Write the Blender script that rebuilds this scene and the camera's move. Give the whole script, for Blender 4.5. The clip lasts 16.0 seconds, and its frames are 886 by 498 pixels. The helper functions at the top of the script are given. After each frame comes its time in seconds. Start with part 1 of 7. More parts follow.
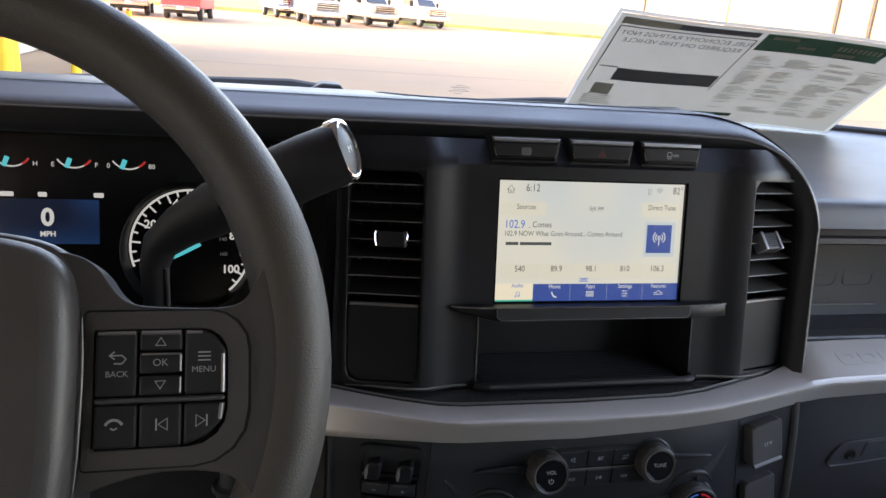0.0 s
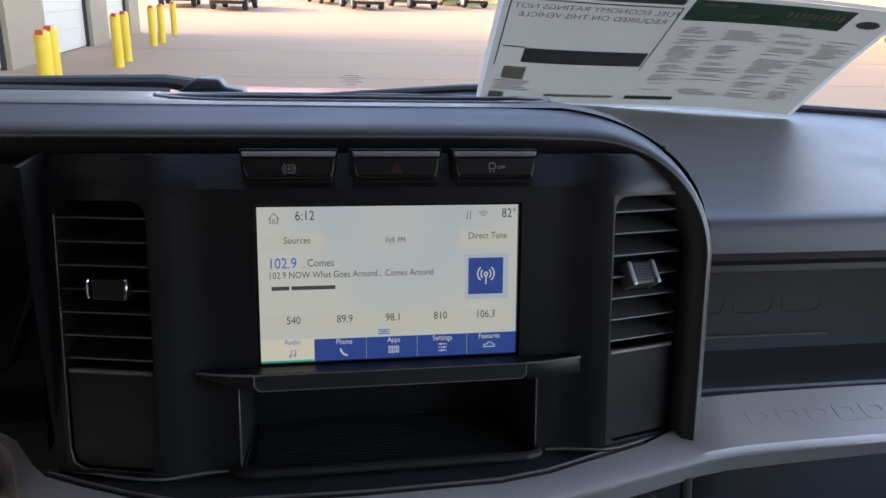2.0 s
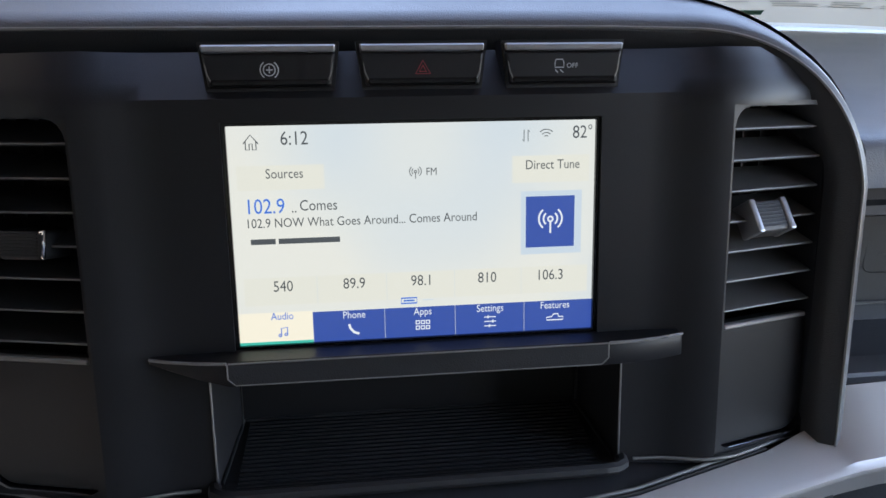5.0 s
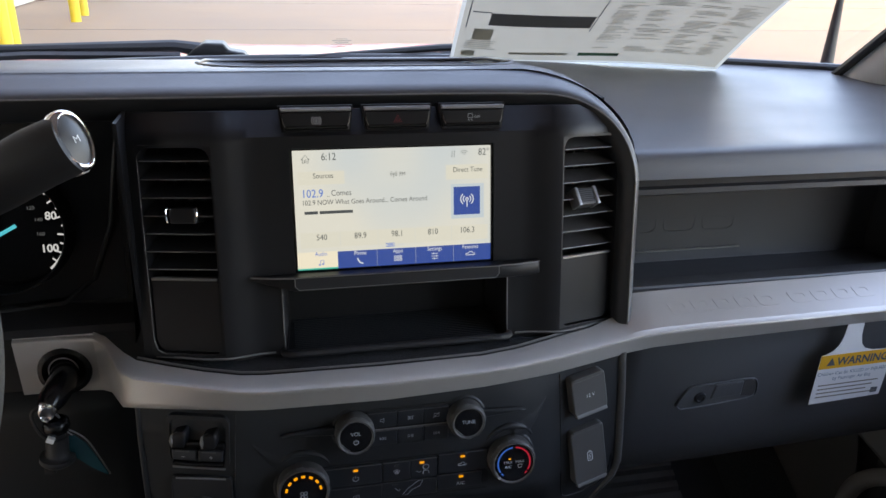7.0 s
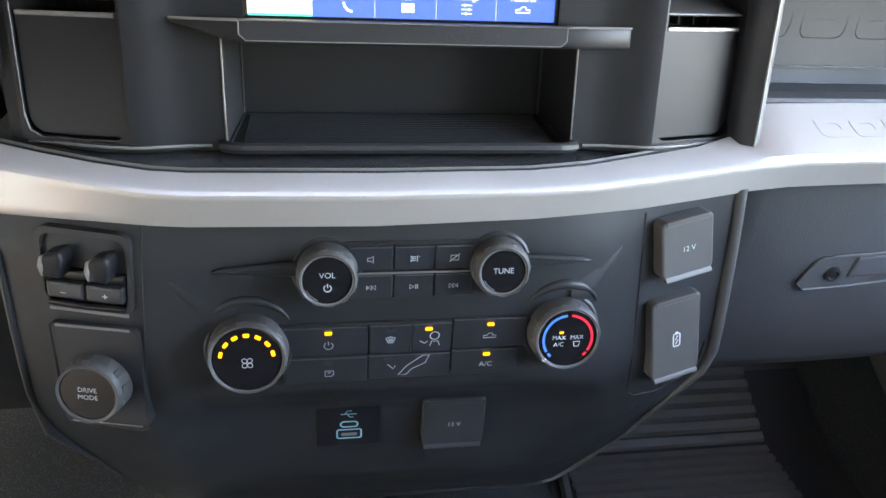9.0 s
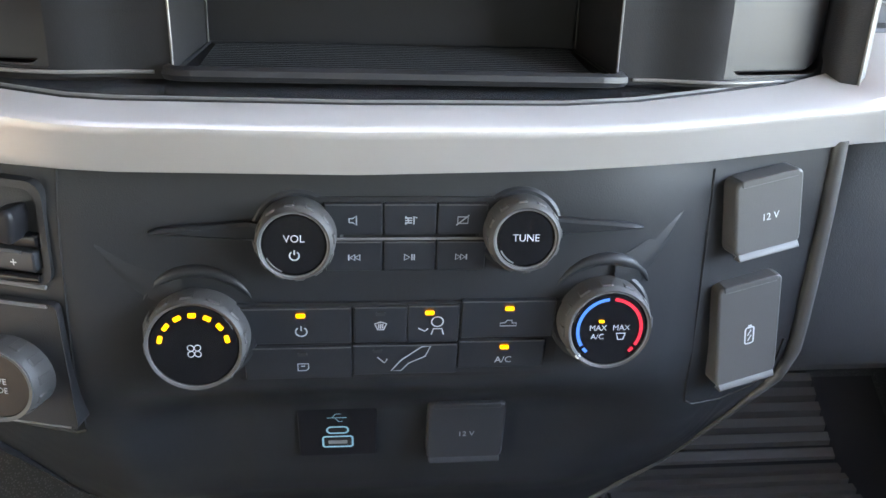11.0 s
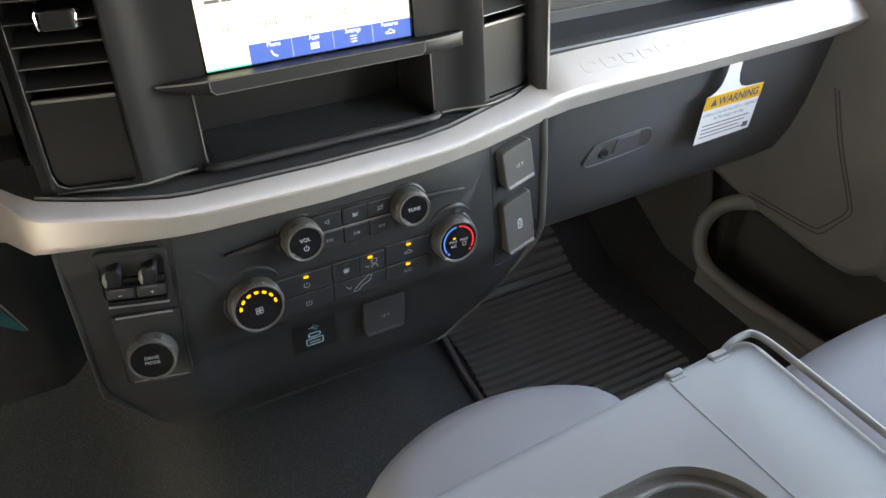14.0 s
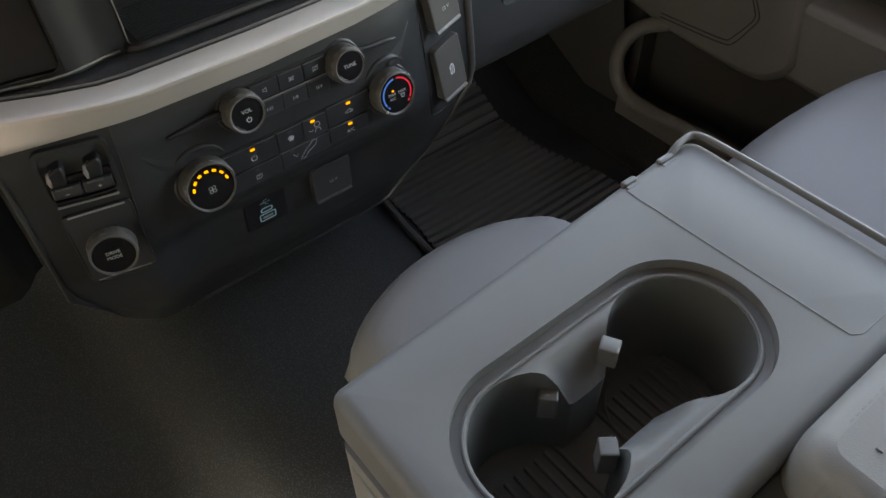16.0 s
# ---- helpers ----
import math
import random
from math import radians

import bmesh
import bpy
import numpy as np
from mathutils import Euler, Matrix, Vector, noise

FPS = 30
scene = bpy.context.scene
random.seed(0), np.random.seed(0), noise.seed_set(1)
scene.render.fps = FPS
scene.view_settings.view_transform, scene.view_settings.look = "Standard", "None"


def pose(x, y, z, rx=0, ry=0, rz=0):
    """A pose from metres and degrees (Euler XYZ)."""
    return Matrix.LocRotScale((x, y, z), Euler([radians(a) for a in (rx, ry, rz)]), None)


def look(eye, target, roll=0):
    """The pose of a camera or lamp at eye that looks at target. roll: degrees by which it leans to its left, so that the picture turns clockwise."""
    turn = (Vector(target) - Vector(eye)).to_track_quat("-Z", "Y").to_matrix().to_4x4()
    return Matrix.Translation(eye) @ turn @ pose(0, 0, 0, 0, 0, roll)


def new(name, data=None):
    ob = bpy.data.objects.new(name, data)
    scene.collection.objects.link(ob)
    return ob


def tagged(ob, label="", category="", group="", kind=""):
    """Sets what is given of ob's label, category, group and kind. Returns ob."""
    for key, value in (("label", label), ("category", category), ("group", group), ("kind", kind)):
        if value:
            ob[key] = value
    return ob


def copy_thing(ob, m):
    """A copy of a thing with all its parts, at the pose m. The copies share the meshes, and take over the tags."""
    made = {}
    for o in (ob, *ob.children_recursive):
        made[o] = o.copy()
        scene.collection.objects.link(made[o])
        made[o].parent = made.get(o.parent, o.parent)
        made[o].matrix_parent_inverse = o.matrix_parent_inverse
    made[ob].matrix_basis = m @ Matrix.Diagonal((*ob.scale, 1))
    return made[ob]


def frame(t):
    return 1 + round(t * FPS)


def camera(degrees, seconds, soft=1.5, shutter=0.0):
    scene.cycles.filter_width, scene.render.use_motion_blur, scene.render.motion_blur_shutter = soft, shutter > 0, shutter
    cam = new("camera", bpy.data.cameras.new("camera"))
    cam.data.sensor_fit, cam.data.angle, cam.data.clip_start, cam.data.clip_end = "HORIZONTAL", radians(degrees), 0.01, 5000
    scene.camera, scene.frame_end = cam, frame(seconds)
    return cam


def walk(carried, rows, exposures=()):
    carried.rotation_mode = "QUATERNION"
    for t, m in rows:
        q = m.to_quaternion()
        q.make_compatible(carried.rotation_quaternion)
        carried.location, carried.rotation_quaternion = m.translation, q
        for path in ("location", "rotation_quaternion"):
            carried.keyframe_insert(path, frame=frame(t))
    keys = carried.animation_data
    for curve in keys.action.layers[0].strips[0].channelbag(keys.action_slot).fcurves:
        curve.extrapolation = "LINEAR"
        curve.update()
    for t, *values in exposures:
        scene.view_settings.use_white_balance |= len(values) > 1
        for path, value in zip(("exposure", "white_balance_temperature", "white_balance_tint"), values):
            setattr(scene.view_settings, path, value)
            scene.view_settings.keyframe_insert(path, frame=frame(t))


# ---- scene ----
cam = camera(60.5, 16.0)
PATH = [
    (0, (-0.283, -0.579, 1.742), (0.186, 1.271, 1.147), 4.6),
    (0.5, (-0.201, -0.614, 1.801), (0.287, 1.224, 1.181), 4.7),
    (1, (-0.118, -0.603, 1.805), (0.318, 1.249, 1.19), 3.5),
    (1.5, (-0.077, -0.545, 1.785), (0.297, 1.316, 1.154), 2.8),
    (2, (-0.051, -0.464, 1.748), (0.284, 1.398, 1.1), 2.1),
    (2.5, (-0.039, -0.401, 1.714), (0.272, 1.455, 1.037), 1.6),
    (3, (-0.031, -0.346, 1.692), (0.242, 1.503, 0.981), 0.9),
    (3.5, (-0.028, -0.316, 1.677), (0.225, 1.532, 0.954), 0.5),
    (3.7, (-0.026, -0.307, 1.676), (0.205, 1.537, 0.938), 0.3),
    (5.8, (-0.043, -0.409, 1.717), (0.22, 1.436, 0.991), 0.9),
    (6, (-0.048, -0.444, 1.738), (0.236, 1.39, 0.994), 1.1),
    (6.5, (-0.08, -0.544, 1.76), (0.287, 1.289, 1.05), 1.4),
    (7, (-0.098, -0.616, 1.782), (0.311, 1.187, 1.019), 1.6),
    (7.5, (-0.102, -0.613, 1.741), (0.295, 1.163, 0.91), 2.0),
    (8, (-0.088, -0.557, 1.689), (0.281, 1.194, 0.796), 2.6),
    (8.5, (-0.065, -0.494, 1.649), (0.275, 1.231, 0.696), 3.3),
    (9, (-0.049, -0.435, 1.606), (0.263, 1.282, 0.629), 3.8),
    (9.5, (-0.03, -0.394, 1.572), (0.236, 1.327, 0.589), 3.4),
    (10, (-0.021, -0.368, 1.55), (0.212, 1.357, 0.565), 3.2),
    (10.2, (-0.018, -0.357, 1.541), (0.207, 1.37, 0.557), 3.2),
    (12.3, (-0.017, -0.387, 1.562), (0.175, 1.339, 0.57), 2.7),
    (12.5, (-0.026, -0.418, 1.586), (0.194, 1.301, 0.586), 3.0),
    (13, (-0.061, -0.5, 1.653), (0.315, 1.161, 0.604), 3.8),
    (13.5, (-0.124, -0.56, 1.725), (0.475, 0.975, 0.592), 3.4),
    (14, (-0.191, -0.558, 1.759), (0.588, 0.824, 0.54), 1.7),
    (14.5, (-0.216, -0.56, 1.767), (0.644, 0.69, 0.464), 0.1),
    (15, (-0.229, -0.562, 1.764), (0.637, 0.597, 0.383), -0.8),
    (15.5, (-0.228, -0.562, 1.756), (0.616, 0.547, 0.321), -1.4),
    (16, (-0.229, -0.56, 1.752), (0.605, 0.516, 0.286), -1.4),
]
walk(cam, [(t, look(eye, target, roll)) for t, eye, target, roll in PATH],
     exposures=[(0.0, 3.7, 7900, 23), (0.6, 2.95, 7600, 22), (1.5, 3.0, 7500, 21), (2.4, 3.4, 6900, 24), (3.5, 4.0, 6700, 22), (6.0, 4.0, 7600, 22), (6.5, 3.8, 7800, 22), (7.0, 3.8, 7800, 22), (7.5, 4.7, 7500, 21), (8.0, 5.1, 7600, 21), (9.0, 5.8, 7700, 18), (10.2, 5.95, 8000, 18), (12.5, 6.0, 8300, 18), (13.0, 5.8, 8700, 18), (13.5, 5.45, 9100, 19), (14.2, 5.55, 9500, 16), (15.4, 5.9, 9900, 15), (16.0, 4.75, 10000, 17)])

# ---- world, sun ----
SUN_ELEV, SUN_AZ = 28.0, 10.0          # degrees above the horizon; degrees by which the light leans from +x to +y
world = bpy.data.worlds.new("world")
scene.world = world
world.use_nodes = True
wn = world.node_tree
sky = wn.nodes.new("ShaderNodeTexSky")
sky.sky_type, sky.sun_disc = "NISHITA", False
sky.sun_elevation, sky.sun_rotation = radians(SUN_ELEV), radians(270 - SUN_AZ)
sky.dust_density = 2.0
wn.nodes["Background"].inputs["Strength"].default_value = 0.15
wn.links.new(sky.outputs["Color"], wn.nodes["Background"].inputs["Color"])
sun_data = bpy.data.lights.new("sun", "SUN")
sun_data.energy, sun_data.angle, sun_data.color = 0.42, radians(0.5), (1.0, 0.70, 0.37)
sun = new("sun", sun_data)
sd = Vector((math.cos(radians(SUN_ELEV)) * math.cos(radians(SUN_AZ)), math.cos(radians(SUN_ELEV)) * math.sin(radians(SUN_AZ)), -math.sin(radians(SUN_ELEV))))
sun.matrix_world = look(Vector((-20, -5, 20)), Vector((-20, -5, 20)) + sd)


# ---- materials ----
def mat(name, color, rough=0.5, metal=0.0, grain=0.0, grain_scale=900.0, var=0.12, var_scale=9.0, coat=0.0, spec=0.5):
    m = bpy.data.materials.new(name)
    m.use_nodes = True
    nt = m.node_tree
    b = nt.nodes["Principled BSDF"]
    b.inputs["Roughness"].default_value = rough
    b.inputs["Metallic"].default_value = metal
    b.inputs["Coat Weight"].default_value = coat
    b.inputs["Coat Roughness"].default_value = 0.08
    b.inputs["Specular IOR Level"].default_value = spec
    tc = nt.nodes.new("ShaderNodeTexCoord")
    big = nt.nodes.new("ShaderNodeTexNoise")
    big.inputs["Scale"].default_value, big.inputs["Detail"].default_value = var_scale, 5.0
    nt.links.new(tc.outputs["Object"], big.inputs["Vector"])
    fine = nt.nodes.new("ShaderNodeTexNoise")
    fine.inputs["Scale"].default_value, fine.inputs["Detail"].default_value = grain_scale, 3.0
    nt.links.new(tc.outputs["Object"], fine.inputs["Vector"])
    ramp = nt.nodes.new("ShaderNodeMapRange")
    ramp.inputs["From Min"].default_value, ramp.inputs["From Max"].default_value = 0.3, 0.7
    ramp.inputs["To Min"].default_value, ramp.inputs["To Max"].default_value = 1.0 - var, 1.0 + var
    nt.links.new(big.outputs["Fac"], ramp.inputs["Value"])
    mul = nt.nodes.new("ShaderNodeVectorMath")
    mul.operation = "SCALE"
    mul.inputs[0].default_value = color[:3]
    nt.links.new(ramp.outputs["Result"], mul.inputs["Scale"])
    nt.links.new(mul.outputs["Vector"], b.inputs["Base Color"])
    rr = nt.nodes.new("ShaderNodeMapRange")
    rr.inputs["From Min"].default_value, rr.inputs["From Max"].default_value = 0.3, 0.7
    rr.inputs["To Min"].default_value, rr.inputs["To Max"].default_value = max(0.02, rough - 0.06), min(1.0, rough + 0.06)
    nt.links.new(big.outputs["Fac"], rr.inputs["Value"])
    nt.links.new(rr.outputs["Result"], b.inputs["Roughness"])
    if grain:
        bump = nt.nodes.new("ShaderNodeBump")
        bump.inputs["Strength"].default_value, bump.inputs["Distance"].default_value = grain, 0.0006
        nt.links.new(fine.outputs["Fac"], bump.inputs["Height"])
        nt.links.new(bump.outputs["Normal"], b.inputs["Normal"])
    return m


LAMP = 0.067            # display brightness against daylight


def emit(name, color, strength=1.0):
    m = bpy.data.materials.new(name)
    m.use_nodes = True
    b = m.node_tree.nodes["Principled BSDF"]
    b.inputs["Base Color"].default_value = (0.01, 0.01, 0.01, 1)
    b.inputs["Emission Color"].default_value = (color[0] * 0.87, color[1] * 0.97, color[2] * 0.97, 1)
    b.inputs["Emission Strength"].default_value = strength * LAMP
    b.inputs["Roughness"].default_value = 0.3
    return m


def srgb(r, g, b):
    return tuple(((c / 255 + 0.055) / 1.055) ** 2.4 if c > 10 else c / 255 / 12.92 for c in (r, g, b))


M = {}
M["black"] = mat("black_grained_plastic", (0.0200, 0.0203, 0.0225), 0.5, grain=0.35, grain_scale=1400, spec=0.35)
M["bezel"] = mat("satin_black_bezel", (0.0090, 0.0092, 0.0112), 0.44, grain=0.15, grain_scale=1800, spec=0.3)
M["sill"] = mat("gloss_charcoal_sill_plastic", (0.040, 0.042, 0.046), 0.17, grain=0.1, grain_scale=1600, spec=0.6)
M["gloss"] = mat("gloss_black_plastic", (0.006, 0.006, 0.007), 0.22, spec=0.3)
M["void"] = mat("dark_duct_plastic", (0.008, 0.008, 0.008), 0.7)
M["pad"] = mat("slate_soft_dash_pad", (0.086, 0.087, 0.093), 0.42, grain=0.5, grain_scale=1100, var=0.06)
M["padlow"] = mat("grey_grained_dash_plastic", (0.078, 0.080, 0.083), 0.46, grain=0.5, grain_scale=1000, var=0.07)
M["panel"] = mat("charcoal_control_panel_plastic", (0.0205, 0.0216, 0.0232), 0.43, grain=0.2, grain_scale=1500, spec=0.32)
M["hub"] = mat("dark_soft_airbag_cover", (0.070, 0.066, 0.065), 0.38, grain=0.3, grain_scale=900)
M["brow"] = mat("dark_soft_brow_skin", (0.066, 0.066, 0.070), 0.40, grain=0.4, grain_scale=1100, var=0.06)
M["shelf"] = mat("dark_slate_shelf_plastic", (0.015, 0.016, 0.018), 0.5, grain=0.3, grain_scale=1100)
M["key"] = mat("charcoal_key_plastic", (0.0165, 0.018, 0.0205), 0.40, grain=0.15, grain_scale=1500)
# knob rings; also plastic and edges coloured lighter as if lit
M["knob"] = mat("grey_knob_rubber_and_lit_plastic", (0.060, 0.058, 0.056), 0.5, grain=0.3, grain_scale=1500)
# pale grey, mostly for thin tubes that paint highlights along edges
M["cover"] = mat("pale_grey_plastic_and_edge_highlight", (0.165, 0.160, 0.152), 0.36, grain=0.2, grain_scale=1500)
M["lid"] = mat("warm_grey_socket_lid_plastic", (0.080, 0.077, 0.073), 0.36, grain=0.2, grain_scale=1500)
M["coveredge"] = mat("taupe_panel_edge_plastic", (0.062, 0.059, 0.056), 0.42, grain=0.2, grain_scale=1500)
M["coverdark"] = mat("dark_socket_cover_plastic", (0.030, 0.031, 0.033), 0.36, grain=0.2, grain_scale=1500)
M["silver"] = mat("satin_silver_painted_trim", (0.50, 0.475, 0.450), 0.38, metal=0.40, grain=0.06, grain_scale=2500, var=0.03)
M["silverd"] = mat("dull_silver_strip", (0.34, 0.34, 0.35), 0.3, metal=0.7, var=0.05)
M["chrome"] = mat("chrome", (0.75, 0.75, 0.76), 0.08, metal=1.0, var=0.03)
M["leather"] = mat("black_leather_wheel_rim", (0.070, 0.066, 0.059), 0.46, grain=0.4, grain_scale=900, var=0.1)
M["vinyl"] = mat("grey_vinyl_upholstery", (0.146, 0.148, 0.151), 0.58, spec=0.35, grain=0.3, grain_scale=1100, var=0.06)
M["console"] = mat("grey_console_plastic", (0.110, 0.113, 0.116), 0.56, spec=0.3, grain=0.12, grain_scale=2600, var=0.05)
M["cup"] = mat("dark_grey_cup_liner", (0.085, 0.093, 0.095), 0.45, grain=0.3)
M["door"] = mat("warm_grey_door_plastic", (0.155, 0.150, 0.145), 0.55, grain=0.4, grain_scale=900)
M["doordark"] = mat("dark_door_plastic_and_recess_shade", (0.050, 0.047, 0.045), 0.6, grain=0.3)
M["rubber"] = mat("pebbled_black_vinyl_floor", (0.060, 0.064, 0.066), 0.42, var=0.06, spec=0.6)
M["mat"] = mat("black_ribbed_rubber_mat", (0.080, 0.078, 0.075), 0.42, grain=0.3, grain_scale=700)
for nm_, d_ in (("vinyl", 0.0003), ("leather", 0.001)):
    M[nm_].node_tree.nodes["Bump"].inputs["Distance"].default_value = d_
# colour specks paint glints on the pebble tops and shade in their gaps
rub = M["rubber"].node_tree
pebble, tone = rub.nodes.new("ShaderNodeTexVoronoi"), rub.nodes.new("ShaderNodeValToRGB")
pebble.inputs["Scale"].default_value = 430.0
tone.color_ramp.elements[0].position, tone.color_ramp.elements[1].position = 0.10, 0.42
tone.color_ramp.elements[0].color, tone.color_ramp.elements[1].color = (0.100, 0.108, 0.110, 1), (0.028, 0.031, 0.032, 1)
rub.links.new([n for n in rub.nodes if n.type == "TEX_COORD"][0].outputs["Object"], pebble.inputs["Vector"])
rub.links.new(pebble.outputs["Distance"], tone.inputs["Fac"])
rub.links.new(tone.outputs["Color"], rub.nodes["Principled BSDF"].inputs["Base Color"])
M["stitch"] = mat("grey_thread", (0.13, 0.135, 0.14), 0.8)
M["ink"] = mat("dark_grey_ink", (0.10, 0.105, 0.11), 0.7)
M["ui_bluetext_ink"] = mat("blue_grey_ink", (0.10, 0.17, 0.24), 0.7)
M["orange"] = mat("orange_warning_band", (0.8, 0.40, 0.02), 0.6)
M["white"] = mat("white_tag_card", (0.75, 0.75, 0.74), 0.6, var=0.03)
M["yellow"] = mat("yellow_bollard_paint", (0.75, 0.50, 0.03), 0.45, var=0.1, var_scale=4)
M["redtape"] = mat("red_reflective_tape", (0.6, 0.05, 0.03), 0.4)
M["concrete"] = mat("pale_concrete", (0.330, 0.202, 0.112), 0.85, grain=0.3, grain_scale=60, var=0.1, var_scale=0.35)
M["grass"] = mat("dry_grass", (0.16, 0.17, 0.05), 0.9, var=0.3, var_scale=0.5)
M["wall"] = mat("beige_metal_wall", (0.300, 0.232, 0.150), 0.6, var=0.05, var_scale=1.0)
M["doorwhite"] = mat("white_roller_door", (0.60, 0.56, 0.46), 0.5, var=0.04, var_scale=2.0)
M["redpaint"] = mat("red_metallic_car_paint", (0.46, 0.035, 0.035), 0.5, metal=0.0, coat=0.25, var=0.05)
M["whitepaint"] = mat("white_car_paint", (0.55, 0.52, 0.46), 0.3, coat=1.0, var=0.03)
M["tanpaint"] = mat("tan_car_paint", (0.36, 0.30, 0.22), 0.3, coat=1.0, var=0.03)
M["greypaint"] = mat("grey_car_paint", (0.22, 0.22, 0.22), 0.3, metal=0.4, coat=1.0, var=0.03)
M["bluepaint"] = mat("blue_car_paint", (0.10, 0.16, 0.30), 0.3, coat=1.0, var=0.03)
M["tyre"] = mat("tyre_rubber", (0.02, 0.02, 0.02), 0.8)
M["carglass"] = mat("dark_car_glass", (0.02, 0.025, 0.03), 0.05, coat=1.0)
M["cowl"] = mat("black_cowl_plastic", (0.012, 0.012, 0.012), 0.45, grain=0.3)
M["headliner"] = mat("grey_headliner_cloth", (0.55, 0.545, 0.53), 0.95, grain=0.5, grain_scale=500)
M["teal"] = mat("teal_key_tag_plastic", (0.012, 0.075, 0.095), 0.25)
M["amber"] = emit("amber_indicator_light", srgb(255, 165, 20), 1.1)
M["amberdim"] = mat("unlit_indicator", (0.03, 0.03, 0.03), 0.3)
M["glyph"] = mat("pale_printed_legend", (0.42, 0.44, 0.46), 0.5, var=0.05)
M["legend"] = mat("white_printed_legend", (0.60, 0.61, 0.61), 0.5, var=0.05)
M["glyphdim"] = emit("dim_grey_legend", srgb(125, 130, 135), 0.55)
M["glyphred"] = mat("red_printed_legend", (0.34, 0.035, 0.05), 0.5, var=0.05)
M["glyphcyan"] = mat("pale_cyan_printed_legend", (0.26, 0.50, 0.56), 0.5, var=0.05)
M["bluearc"] = emit("blue_temperature_arc", srgb(45, 110, 215), 0.62)
M["redarc"] = emit("red_temperature_arc", srgb(210, 35, 60), 0.62)
M["gauge"] = emit("white_gauge_marking", srgb(225, 230, 235), 0.8)
M["needle"] = emit("cyan_gauge_needle", srgb(60, 205, 225), 0.95)
M["gaugered"] = emit("red_gauge_marking", srgb(200, 50, 50), 0.8)
M["ui_text"] = emit("dark_screen_text", srgb(75, 82, 88), 1.0)
M["ui_blue"] = emit("blue_screen_tile", srgb(52, 84, 168), 1.0)
M["ui_bluetext"] = emit("blue_screen_text", srgb(40, 115, 220), 1.0)
M["ui_white"] = emit("white_screen_text", srgb(228, 236, 245), 1.0)
M["ui_tile"] = emit("pale_screen_tile", srgb(224, 227, 218), 1.0)
M["ui_cream"] = emit("cream_screen_tile", srgb(244, 240, 222), 1.0)
M["ui_halo"] = emit("pale_blue_screen_tile", srgb(196, 214, 228), 1.0)
M["ui_teal"] = emit("teal_screen_edge", srgb(40, 190, 175), 1.0)


def screen_material(name, c0, c1):
    """A lit display whose tone drifts from one pale colour to another."""
    m = emit(name, c0, 1.0)
    nt = m.node_tree
    tc = nt.nodes.new("ShaderNodeTexCoord")
    nz = nt.nodes.new("ShaderNodeTexNoise")
    nz.inputs["Scale"].default_value, nz.inputs["Detail"].default_value = 9.0, 1.0
    rp = nt.nodes.new("ShaderNodeValToRGB")
    rp.color_ramp.elements[0].position, rp.color_ramp.elements[1].position = 0.38, 0.62
    rp.color_ramp.elements[0].color, rp.color_ramp.elements[1].color = ((c[0] * 0.82, c[1] * 0.93, c[2] * 0.97, 1) for c in (c0, c1))
    nt.links.new(tc.outputs["Object"], nz.inputs["Vector"])
    nt.links.new(nz.outputs["Fac"], rp.inputs["Fac"])
    nt.links.new(rp.outputs["Color"], nt.nodes["Principled BSDF"].inputs["Emission Color"])
    return m


M["ui_back"] = screen_material("pale_lit_display", srgb(232, 234, 224), srgb(208, 222, 228))
M["cluster_blue"] = screen_material("blue_lit_display", srgb(6, 20, 45), srgb(20, 70, 125))


def glass_material(name, tint):
    m = bpy.data.materials.new(name)
    m.use_nodes = True
    nt = m.node_tree
    nt.nodes.remove(nt.nodes["Principled BSDF"])
    tr, gl, mx = nt.nodes.new("ShaderNodeBsdfTransparent"), nt.nodes.new("ShaderNodeBsdfGlossy"), nt.nodes.new("ShaderNodeMixShader")
    tr.inputs["Color"].default_value = (*tint, 1)
    gl.inputs["Roughness"].default_value = 0.02
    mx.inputs["Fac"].default_value = 0.05
    nt.links.new(tr.outputs["BSDF"], mx.inputs[1])
    nt.links.new(gl.outputs["BSDF"], mx.inputs[2])
    nt.links.new(mx.outputs["Shader"], nt.nodes["Material Output"].inputs["Surface"])
    return m


M["glass"] = glass_material("clear_automotive_glass", (0.93, 0.95, 0.94))
# for unseen rear panes added to cut the light from behind
M["tinted"] = glass_material("dark_light_cutting_glass", (0.26, 0.27, 0.26))


